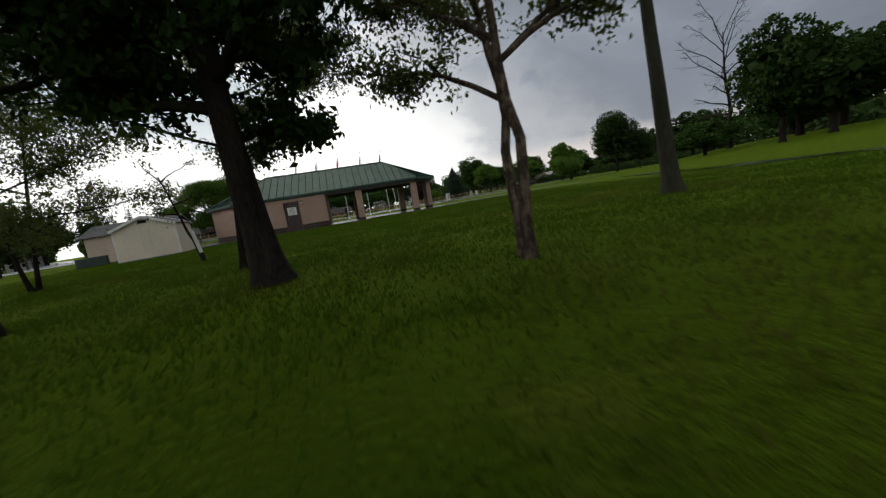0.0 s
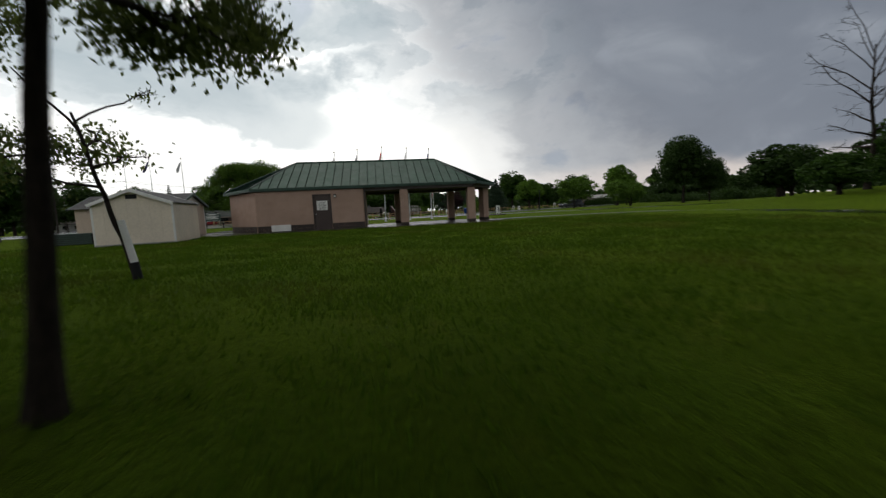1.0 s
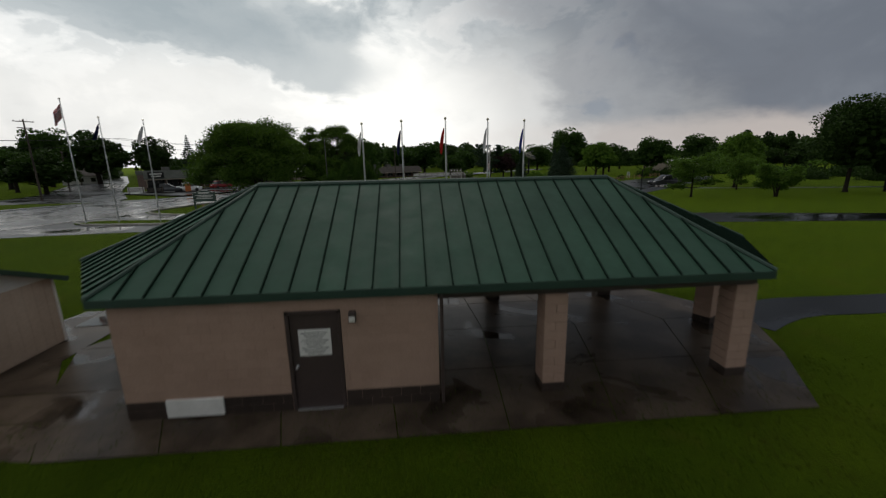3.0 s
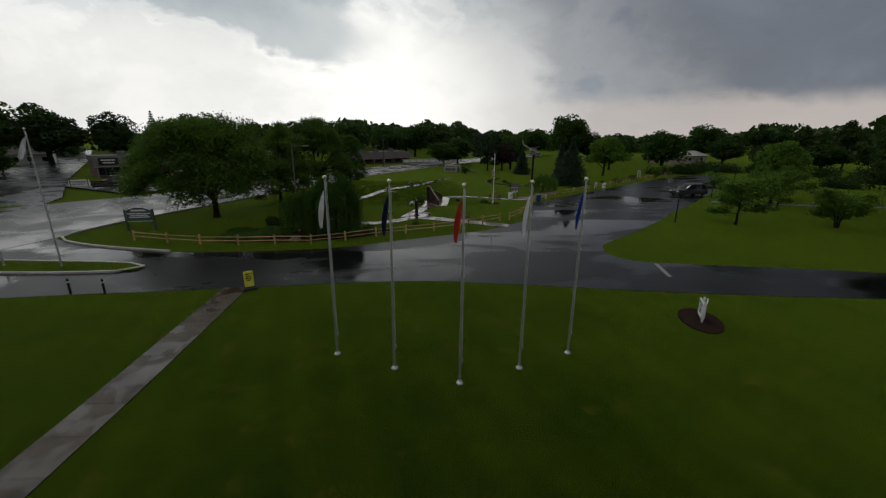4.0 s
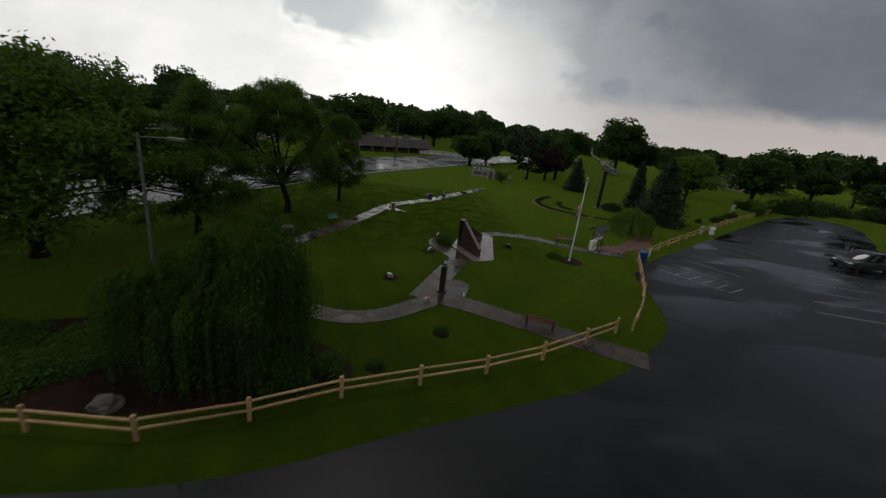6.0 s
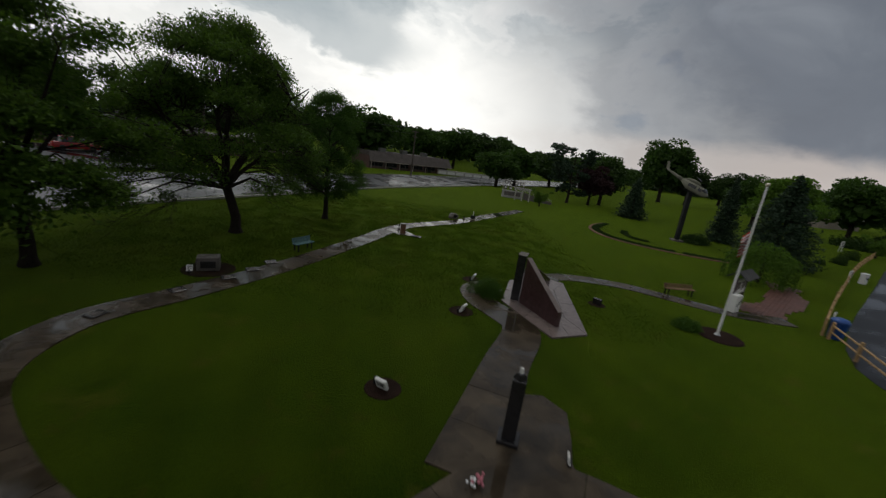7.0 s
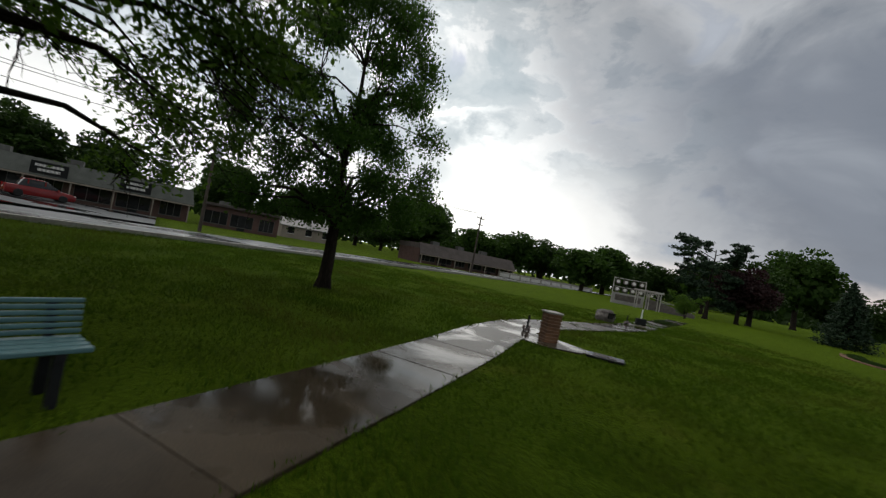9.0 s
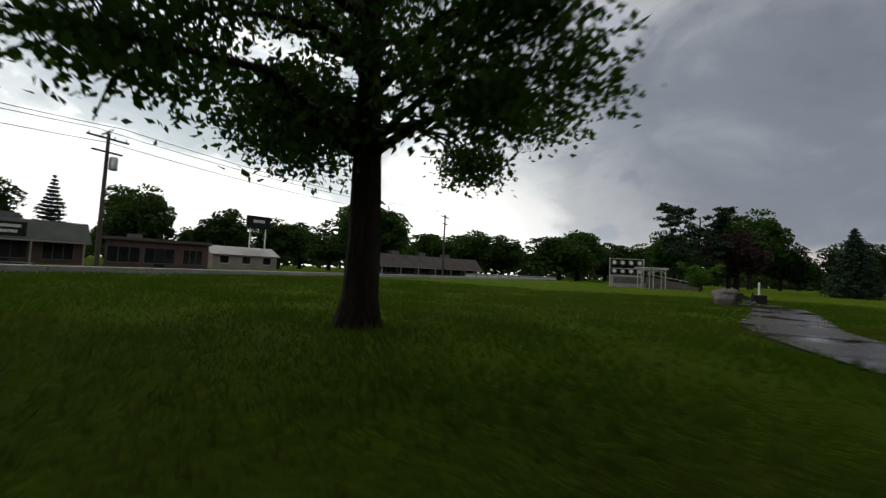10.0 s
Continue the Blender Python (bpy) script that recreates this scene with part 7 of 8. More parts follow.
bo = boulder(4.3, 73.4, 30, 0.85, 0.55, "grey boulder bearing a plaque beside the path", "stone", 2)
part("plate", boxm(-0.2, 0.2, -0.36, -0.33, 0.15, 0.4, 0.006), "granite_dark", bo)
boulder(-6.4, 35.3, 0, 0.8, 0.45, "grey boulder at the edge of the mulch bed", "stone", 5)
bl = thing("low_lamp", "low dark lamp bank with a white stem by the path", "lamp", 6.2, 74.4)
part("stem", cylm((0, 0, 0), (0, 0, 0.75), 0.03, sides=8), "white", bl)
part("bank", boxm(-0.22, 0.22, -0.08, 0.08, 0.05, 0.34, 0.02), "dark_metal", bl)
shrub("low_bush", bush_parts(61, 0.7, 0.28, 0.07, 900, "leaf_dark"), "low dark ground-hugging bush by the path", "bush", 9.3, 79.0)

# ---- planting ----
def weeping_parts(seed, R, H, strands=520, per=30, leaf=0.13, leafmat="leaf"):
    """A mop of hanging strands over a short stem."""
    rs = np.random.RandomState(seed)
    C, tubes = [], [(np.array([[0, 0, 0], [0.1, 0, H * 0.4], [0, 0.1, H * 0.85]]), np.array([0.14, 0.11, 0.05]))]
    ph = rs.uniform(0, 6.28, 3)
    for i in range(strands):
        a, q = rs.uniform(0, 2 * np.pi), rs.uniform(0.02, 1) ** 0.42
        lobe = 1 + 0.13 * math.sin(3 * a + ph[0]) + 0.11 * math.sin(7 * a + ph[1]) + rs.normal(0, 0.04)
        top = H * (1 - 0.40 * q ** 3.2) * (1 + 0.11 * math.sin(2 * a + 4 * q + ph[2]) + 0.07 * math.sin(6 * a + 7 * q))
        t = np.linspace(0, 1, per)[:, None]
        end = max(0.05, top - rs.uniform(0.35, 1.0) * (0.25 + 0.9 * q) * H)
        r = R * lobe * q * np.minimum(1, 0.86 + 0.5 * t ** 0.7)
        x, y = np.cos(a) * r, np.sin(a) * r
        z = top + 0.10 * H * (1 - q) * 0 + 0.12 * np.sin(t * 3.0) * H * 0.3 * (1 - t) - (top - end) * t ** 1.3
        P = np.concatenate([x, y, z], 1) + rs.normal(0, 0.03, (per, 3)) + np.array([*rs.normal(0, 0.10, 2), 0])
        C.append(P)
        if i % 6 == 0:
            tubes.append((P[::6], np.linspace(0.014, 0.004, len(P[::6]))))
    wood = tubes_mesh("stem", tubes, 5)
    crown = leaves_mesh("foliage", np.concatenate(C), leaf, rs, 0.0, 0.38, 1.1)
    wood.materials.append(M["bark"])
    crown.materials.append(M[leafmat])
    return wood, crown


def joined(a, b, dx, dy):
    """The second plant's meshes moved and merged into the first's."""
    out = []
    for one, two in zip(a, b):
        bm = bm_new()
        bm.from_mesh(two)
        bmesh.ops.translate(bm, vec=(dx, dy, 0), verts=bm.verts[:])
        bm.from_mesh(one)
        bm.to_mesh(one)
        bm.free()
        out.append(one)
    return out


shrub("weeping_tree", joined(weeping_parts(62, 2.25, 4.7, 1050, 44, 0.13, "leaf"), weeping_parts(73, 1.9, 3.5, 700, 34, 0.13, "leaf"), -2.5, -0.3), "weeping mulberry with hanging leafy strands down to the ground", "tree", -3.5, 38.2)
shrub("dark_bush", bush_parts(74, 1.1, 1.1, 0.11, 2600, "leaf_dark"), "dark bush behind the mulch bed", "bush", -9.9, 41.4)
shrub("round_shrub", bush_parts(63, 1.5, 1.7, 0.10, 7200, "leaf", lumps=22), "rounded green shrub beside the fence", "bush", -2.1, 37.0)
shrub("round_shrub", bush_parts(64, 0.8, 1.0, 0.10, 2600, "leaf"), "small green shrub beside the fence", "bush", -0.4, 37.6)
bm = bm_new()
prism(bm, glide([(-13, 36.2), (-9, 35.2), (-5.5, 35.1), (-1, 36.4), (0.4, 37.8), (-1.5, 39.6), (-6, 40.2), (-10, 40.4), (-13.2, 38.8)], 4, True), -0.02, 0.03)
tagged(part("mulch_bed", bm, "mulch"), "dark mulch bed behind the fence", "mulch", kind="structure")
jun = bush_parts(65, 1.7, 0.55, 0.13, 5200, "leaf", 0.4, 26)
for x, y, s, rz in ((-11.4, 36.3, 1.0, 0), (-9.6, 36.8, 0.95, 80), (-11.9, 38.3, 1.0, 150), (-9.3, 38.9, 0.9, 40), (-8.4, 37.6, 0.75, 200)):
    shrub("spreading_juniper", jun, "low spreading juniper over dark mulch", "bush", x, y, rz, s, None, "junipers")
shrub("ball_bush", bush_parts(66, 0.98, 0.95, 0.05, 11000, "leaf", lumps=34), "clipped round green bush beside the memorial", "bush", 4.9, 54.7)
shrub("ball_bush", bush_parts(67, 0.75, 0.5, 0.07, 3000, "leaf"), "low mounded bush beside the white pole", "bush", 13.5, 53.4)
shrub("weeping_shrub", weeping_parts(68, 2.1, 2.5, 420, 22, 0.16, "leaf_light"), "spreading light green weeping shrub", "bush", 25.2, 63.6)
shrub("dark_bush", bush_parts(69, 1.9, 1.2, 0.16, 3600, "leaf_dark"), "broad dark bush at the foot of the pylon", "bush", 30.1, 77.3)
for x, y, s in ((44.5, 76.0, 0.6), (47.0, 78.0, 0.45), (50.5, 80.5, 0.75), (41.0, 74.5, 0.4)):
    shrub("dark_bush", bush_parts(70, 1.6, 1.7, 0.18, 1500, "leaf_dark"), "small dark bush near the fence", "bush", x, y, x * 9, s, None, "small bushes")
plant("small_tree", small_b, "small light green tree at the field's edge", "tree", 17.3, 92.4, 40, 0.5, G)
plant("small_tree", small_b, "small light green tree by the fence end", "tree", 58.5, 84.5, 200, 0.6, G)
fern = bush_parts(71, 0.45, 0.5, 0.09, 700, "leaf")
for x, y in ((1.2, 38.1), (3.9, 40.9)):
    k = shrub("small_bush", fern, "small bush in a mulch ring on the lawn", "bush", x, y, x * 40, 1.0, None, "lawn bushes")
    bm = bm_new()
    lathe(bm, [(0.42, -0.02), (0.38, 0.02), (0.0, 0.03)], 18)
    part("mulch_spot", bm, "mulch", k)
# the curved flower bed round the helicopter
arc = resample(glide([(22.6, 83.5), (20.2, 80.6), (18.9, 77.6), (19.0, 74.4), (20.6, 72.0), (23.5, 70.3), (27.0, 69.2), (30, 69.3)], 6), 0.22)
edge_root = tagged(new("bed_edging"), "curved brick edging of the flower bed", "edging", kind="structure")
eb = to_mesh("brick", boxm(-0.1, 0.1, -0.16, 0.16, -0.03, 0.06, 0.01))
eb.materials.append(M["brick"])
for a, b in zip(arc, arc[1:]):
    piece("brick", eb, edge_root, pose(a[0], a[1], 0, 0, 0, math.degrees(math.atan2(b[1] - a[1], b[0] - a[0]))))
hedge = bush_parts(72, 0.75, 0.22, 0.08, 900, "leaf_dark")
for i, (x, y) in enumerate(offset(arc, 0.55)[2::3]):
    if i % 13 != 12:
        shrub("low_bush", hedge, "low dark bush in the curved flower bed", "bush", x, y, i * 50, 0.85, None, "bed bushes")
for i, (x, y) in enumerate(offset(arc, 3.4)[16:-44:5]):
    shrub("low_bush", hedge, "low dark bush in the curved flower bed", "bush", x, y, i * 50, 0.8, None, "bed bushes")
# brick paving before the notice board
pv = tagged(new("brick_paving"), "wet red brick paving by the notice board", "paving", kind="structure")
pm = to_mesh("paver", boxm(-0.195, 0.195, -0.095, 0.095, -0.03, 0.03, 0.008))
pm.materials.append(M["paver"])
for i in range(27):
    for j in range(13):
        u, v = i * 0.4 + (0.2 if j % 2 else 0), (j - 6) * 0.2
        mid_v, half_v = 0.35 - 0.9 * math.sin(u * 0.3) ** 2, 0.75 + 0.5 * math.cos(u * 0.55) ** 2
        if u < 10.6 and abs(v - mid_v) < half_v:
            piece("paver", pm, pv, pose(19.4 + u * 0.75 - v * 0.66, 56.3 + u * 0.66 + v * 0.75, 0, 0, 0, 41.4))


# a dark storage chest on the lawn by the shed
chest = thing("storage_chest", "dark green slatted storage chest on the lawn behind the shed", "chest", -11.3, -2.2, 0, 20)
part("body", boxm(-0.75, 0.75, -0.35, 0.35, 0.0, 0.52, 0.02), "dark_metal", chest)
part("lid", boxm(-0.79, 0.79, -0.38, 0.38, 0.52, 0.58, 0.015), "sign_green", chest, "dark green lid")
for i in range(5):
    part("slat", boxm(-0.74, 0.74, -0.372, -0.352, 0.05 + i * 0.095, 0.125 + i * 0.095, 0.006), "sign_green", chest)

# ---- helicopter on its pylon ----
heli = thing("helicopter_monument", "olive military helicopter mounted on a dark pylon as a monument", "helicopter", 28.0, 77.5, 0, -14)
part("pylon", boxm(-0.25, 0.25, -0.36, 0.36, 0, 6.9, 0.03), "dark_metal", heli, "dark square pylon")
part("pylon_foot", boxm(-0.7, 0.7, -0.7, 0.7, 0, 0.22, 0.03), "stone", heli)


def hull(rings, sides=18):
    """A skin over rounded cross-sections: y, centre z, half width, half height."""
    bm = bm_new()
    last = None
    for y, z, w, h in rings:
        ring = []
        for i in range(sides):
            a = 2 * math.pi * i / sides
            c_, s_ = math.cos(a), math.sin(a)
            e = 0.72
            ring.append(bm.verts.new((w * math.copysign(abs(c_) ** e, c_), y, z + h * math.copysign(abs(s_) ** e, s_))))
        if last:
            for i in range(sides):
                bm.faces.new((last[i], last[(i + 1) % sides], ring[(i + 1) % sides], ring[i]))
        else:
            bm.faces.new(ring[::-1])
        last = ring
    bm.faces.new(last)
    return bm


# nose towards -y of the thing, tail towards +y
body = part("fuselage", hull([(-4.4, 5.35, 0.15, 0.12), (-4.1, 5.35, 0.62, 0.45), (-3.5, 5.45, 1.0, 0.75), (-2.4, 5.6, 1.22, 0.98), (-0.5, 5.65, 1.25, 1.02), (0.9, 5.68, 1.15, 0.95), (1.9, 5.85, 0.75, 0.68), (2.6, 6.0, 0.45, 0.45)]), "olive", heli, smooth=True)
part("tail_boom", hull([(2.5, 6.0, 0.46, 0.46), (4.5, 6.2, 0.34, 0.34), (6.6, 6.45, 0.22, 0.24), (7.5, 6.6, 0.14, 0.2)]), "olive", heli, smooth=True)
bm = bm_new()
slab3(bm, [(0.05, 6.7, 6.3), (0.05, 7.7, 6.45), (0.05, 8.5, 8.2), (0.05, 7.9, 8.25)], 0.1)
part("tail_fin", bm, "olive", heli)
part("stabiliser", boxm(-1.4, 1.4, 5.2, 5.75, 6.28, 6.34, 0.02), "olive", heli)
part("engine_cowl", hull([(-1.5, 6.75, 0.3, 0.2), (-1.0, 6.85, 0.55, 0.42), (0.4, 6.9, 0.6, 0.45), (1.6, 6.7, 0.4, 0.34), (2.2, 6.5, 0.22, 0.2)]), "olive", heli, smooth=True)
part("mast", cylm((0, -0.4, 7.1), (0, -0.4, 7.95), 0.09, sides=12), "dark_metal", heli)
bm = bm_new()
cyl(bm, (0, -0.4, 7.75), (0, -0.4, 7.9), 0.3, 0.2, 14)
hub = part("rotor_hub", bm, "dark_metal", heli)
for k in range(2):
    bm = boxm(0.25, 7.1, -0.26, 0.26, -0.025, 0.03, 0.02, pose(0, -0.4, 7.9, 0, 1.2, 28 + 180 * k))
    part("rotor_blade", bm, "dark_metal", hub)
part("stabiliser_bar", boxm(-1.3, 1.3, -0.03, 0.03, 7.98, 8.04, 0.01, pose(0, -0.4, 0, 0, 0, 118)), "dark_metal", hub)
for sx in (-1, 1):
    part("skid", cylm((sx * 1.25, -2.9, 4.42), (sx * 1.25, 1.2, 4.42), 0.06, sides=10), "dark_metal", heli)
    part("door_window", boxm(sx * 1.235 - 0.02, sx * 1.235 + 0.02, -3.0, -2.1, 5.6, 6.2, 0.02), "glass", heli)
    part("cabin_window", boxm(sx * 1.255 - 0.02, sx * 1.255 + 0.02, -1.6, 0.4, 5.55, 6.25, 0.02), "glass", heli)
    for yy in (-2.0, 0.4):
        part("skid_strut", cylm((sx * 0.6, yy, 4.75), (sx * 1.25, yy, 4.42), 0.05, sides=8), "dark_metal", heli)
part("windscreen", hull([(-4.02, 5.62, 0.5, 0.22), (-3.6, 5.78, 0.9, 0.46), (-3.1, 5.95, 1.04, 0.58), (-2.95, 6.0, 1.02, 0.58)]), "glass", heli, smooth=True)
bm = bm_new()
for k in range(2):
    box(bm, -0.03, 0.03, -0.09, 0.09, -1.2 if k else 0, 0 if k else 1.2, 0.0, pose(0.16, 8.1, 8.0, 30))
part("tail_rotor", bm, "dark_metal", heli)

# pitched nose down and banked on the pylon's head
heli.scale = (0.74, 0.74, 0.74)
for ob in heli.children:
    if not ob.name.startswith("pylon"):
        ob.matrix_basis = pose(0, 0, 7.35, 20, 6, 48) @ Matrix.Diagonal((0.58, 0.58, 0.58, 1)) @ pose(0, 0.3, -5.2)

# ---- vehicles ----
def car(x, y, rz, mat, label, L=4.7, W=1.82, H=1.66, van=True):
    c = thing("car", label, "car", x, y, 0.24 if x < -30 else 0.012, rz, "cars")
    hw = W / 2

    def sect(pts, w_low, w_top, name, m_, inset=0.0):
        bm = bm_new()
        z0, z1 = min(p[1] for p in pts), max(p[1] for p in pts)
        def wid(z):
            f = 0 if z1 == z0 else (z - z0) / (z1 - z0)
            return w_low + (w_top - w_low) * f
        a = [bm.verts.new((px, -wid(pz), pz)) for px, pz in pts]
        b = [bm.verts.new((px, wid(pz), pz)) for px, pz in pts]
        n_ = len(pts)
        bm.faces.new(a)
        bm.faces.new(b[::-1])
        for i in range(n_):
            bm.faces.new((a[i], b[i], b[(i + 1) % n_], a[(i + 1) % n_]))
        bmesh.ops.recalc_face_normals(bm, faces=bm.faces[:])
        bmesh.ops.bevel(bm, geom=bm.edges[:], offset=0.045, segments=2, affect="EDGES", profile=0.5)
        return part(name, bm, m_, c, smooth=True)

    h = L / 2
    sect([(-h, 0.35), (-h + 0.1, 0.22), (h - 0.15, 0.22), (h, 0.4), (h - 0.02, 0.68), (h - 0.35, 0.86), (h * 0.50, 0.96), (-h + 0.05, 0.98), (-h - 0.02, 0.7)], hw, hw - 0.06, "body", mat)
    back = -h + 0.22 if van else -h + 0.75
    sect([(h * 0.52, 0.94), (h * 0.12, H - 0.08), (h * 0.0, H), (back + 0.35, H - 0.02), (back, 0.96)], hw - 0.07, hw - 0.26, "cabin", "glass")
    sect([(h * 0.10, H - 0.10), (0, H + 0.015), (back + 0.38, H), (back + 0.22, H - 0.14), (back + 0.5, H - 0.09)], hw - 0.24, hw - 0.25, "roof", mat)
    for sy in (-1, 1):
        for px in (h * 0.06, -h * 0.42):
            part("pillar", boxm(px - 0.05, px + 0.05, sy * (hw - 0.19) - 0.05, sy * (hw - 0.19) + 0.05, 0.95, H - 0.05, 0.01, None), mat, c)
        part("headlight", boxm(h - 0.32, h - 0.03, sy * (hw - 0.3) - 0.16, sy * (hw - 0.3) + 0.16, 0.62, 0.78, 0.03), "lamp_glass", c)
        part("tail_light", boxm(-h - 0.02, -h + 0.08, sy * (hw - 0.2) - 0.1, sy * (hw - 0.2) + 0.1, 0.7, 1.0, 0.02), "tail_red", c)
        part("mirror", boxm(h * 0.40, h * 0.47, sy * (hw + 0.06) - 0.08, sy * (hw + 0.06) + 0.08, 0.95, 1.08, 0.02), mat, c)
        for px in (h - 0.88, -h + 0.85):
            wh = new("wheel")
            wh.parent = c
            wh.matrix_local = pose(px, sy * (hw - 0.1), 0.33)
            bm = bm_new()
            lathe(bm, [(0.2, -0.1), (0.30, -0.11), (0.33, -0.06), (0.33, 0.06), (0.30, 0.11), (0.2, 0.1)], 22)
            bmesh.ops.rotate(bm, cent=(0, 0, 0), matrix=Matrix.Rotation(radians(90), 3, "X"), verts=bm.verts[:])
            part("tyre", bm, "rubber", wh, smooth=True)
            bm = bm_new()
            lathe(bm, [(0.0, 0.085), (0.06, 0.09), (0.19, 0.06), (0.205, 0.09), (0.205, -0.09), (0.0, -0.08)], 18)
            bmesh.ops.rotate(bm, cent=(0, 0, 0), matrix=Matrix.Rotation(radians(90 if sy < 0 else -90), 3, "X"), verts=bm.verts[:])
            part("rim", bm, "steel", wh)
    part("bumper", boxm(h - 0.1, h + 0.03, -hw + 0.1, hw - 0.1, 0.32, 0.5, 0.03), "rubber", c)
    part("grille", boxm(h - 0.06, h + 0.005, -0.45, 0.45, 0.56, 0.7, 0.02), "dark_metal", c)
    part("number_plate", boxm(-h - 0.045, -h - 0.02, -0.2, 0.2, 0.62, 0.74), "white", c)
    return c


car(46.6, 58.7, 186, "car_grey", "dark grey minivan standing on the wet car park", 5.3, 2.0, 1.78)
car(-46.5, 77.5, 20, "car_grey", "dark car parked across the road", 4.6, van=False)
car(-43.5, 79.5, 20, "car_white", "pale car parked across the road", 4.6, van=False)
car(-41, 88.0, 62, "car_red", "dark red car parked before the shops", 4.6, van=False)

# ---- emblem stand, ramp and white arbour at the field's edge ----
em = thing("emblem_stand", "white stand with rows of round emblems above a pale panel wall", "monument", 14.6, 98.6, 0, -8)
part("wall", boxm(-1.5, 1.5, -0.12, 0.12, 0, 1.15, 0.02), "pale_roof", em)
part("panel", boxm(-1.25, 1.25, -0.14, -0.12, 0.35, 0.95), "stone", em)
for sx in (-1.55, 1.55):
    part("post", cylm((sx, 0, 0), (sx, 0, 2.75), 0.05, sides=10), "kerb", em)
for z in (1.75, 2.65):
    part("rail", cylm((-1.55, 0, z), (1.55, 0, z), 0.035, sides=8), "kerb", em)
for z, n in ((2.3, 4), (1.5, 4)):
    for k in range(n):
        bm = cylm((-1.15 + 0.77 * k, -0.06, z), (-1.15 + 0.77 * k, 0.0, z), 0.27, sides=24)
        di = part("emblem", bm, "stone", em)
        part("ring", cylm((-1.15 + 0.77 * k, -0.072, z), (-1.15 + 0.77 * k, -0.06, z), 0.16, sides=20), "stone_pale", di)
rw = thing("ramp_wall", "low pale ramp wall running down from the emblem stand", "wall", 16.3, 98.3, 0, -28)
bm = bm_new()
slab3(bm, [(0, 0.1, 0), (4.4, 0.1, 0), (4.4, 0.1, 0.35), (0, 0.1, 1.1)], 0.2)
part("wall", bm, "stone", rw)
part("rail", cylm((0, 0, 1.35), (4.4, 0, 0.6), 0.025, sides=8), "kerb", rw)
for k in range(4):
    part("post", cylm((0.2 + 1.3 * k, 0, 0), (0.2 + 1.3 * k, 0, 1.33 - 0.22 * k), 0.022, sides=8), "kerb", rw)
ar = thing("white_arbour", "white painted wooden arbour with two arches", "arbour", 15.6, 96.2, 0, -6)
ar.scale = (0.8, 0.8, 0.85)
for sx in (-1.3, 0.0, 1.3):
    for sy in (-0.45, 0.45):
        part("post", boxm(sx - 0.05, sx + 0.05, sy - 0.05, sy + 0.05, 0, 2.0, 0.008), "kerb", ar)
for sy in (-0.45, 0.45):
    part("beam", boxm(-1.6, 1.6, sy - 0.04, sy + 0.04, 2.0, 2.14, 0.008), "kerb", ar)
    for sx in (-0.65, 0.65):
        pts = [(sx + 0.6 * math.cos(a), sy, 1.45 + 0.5 * math.sin(a)) for a in np.linspace(0, math.pi, 12)]
        me = tubes_mesh("arch", [(np.array(pts), np.full(12, 0.04))], 6)
        mesh_ob("arch", me, "kerb", ar)
for k in range(9):
    part("slat", boxm(-1.55 + 0.38 * k, -1.5 + 0.38 * k, -0.7, 0.7, 2.14, 2.22, 0.005), "kerb", ar)

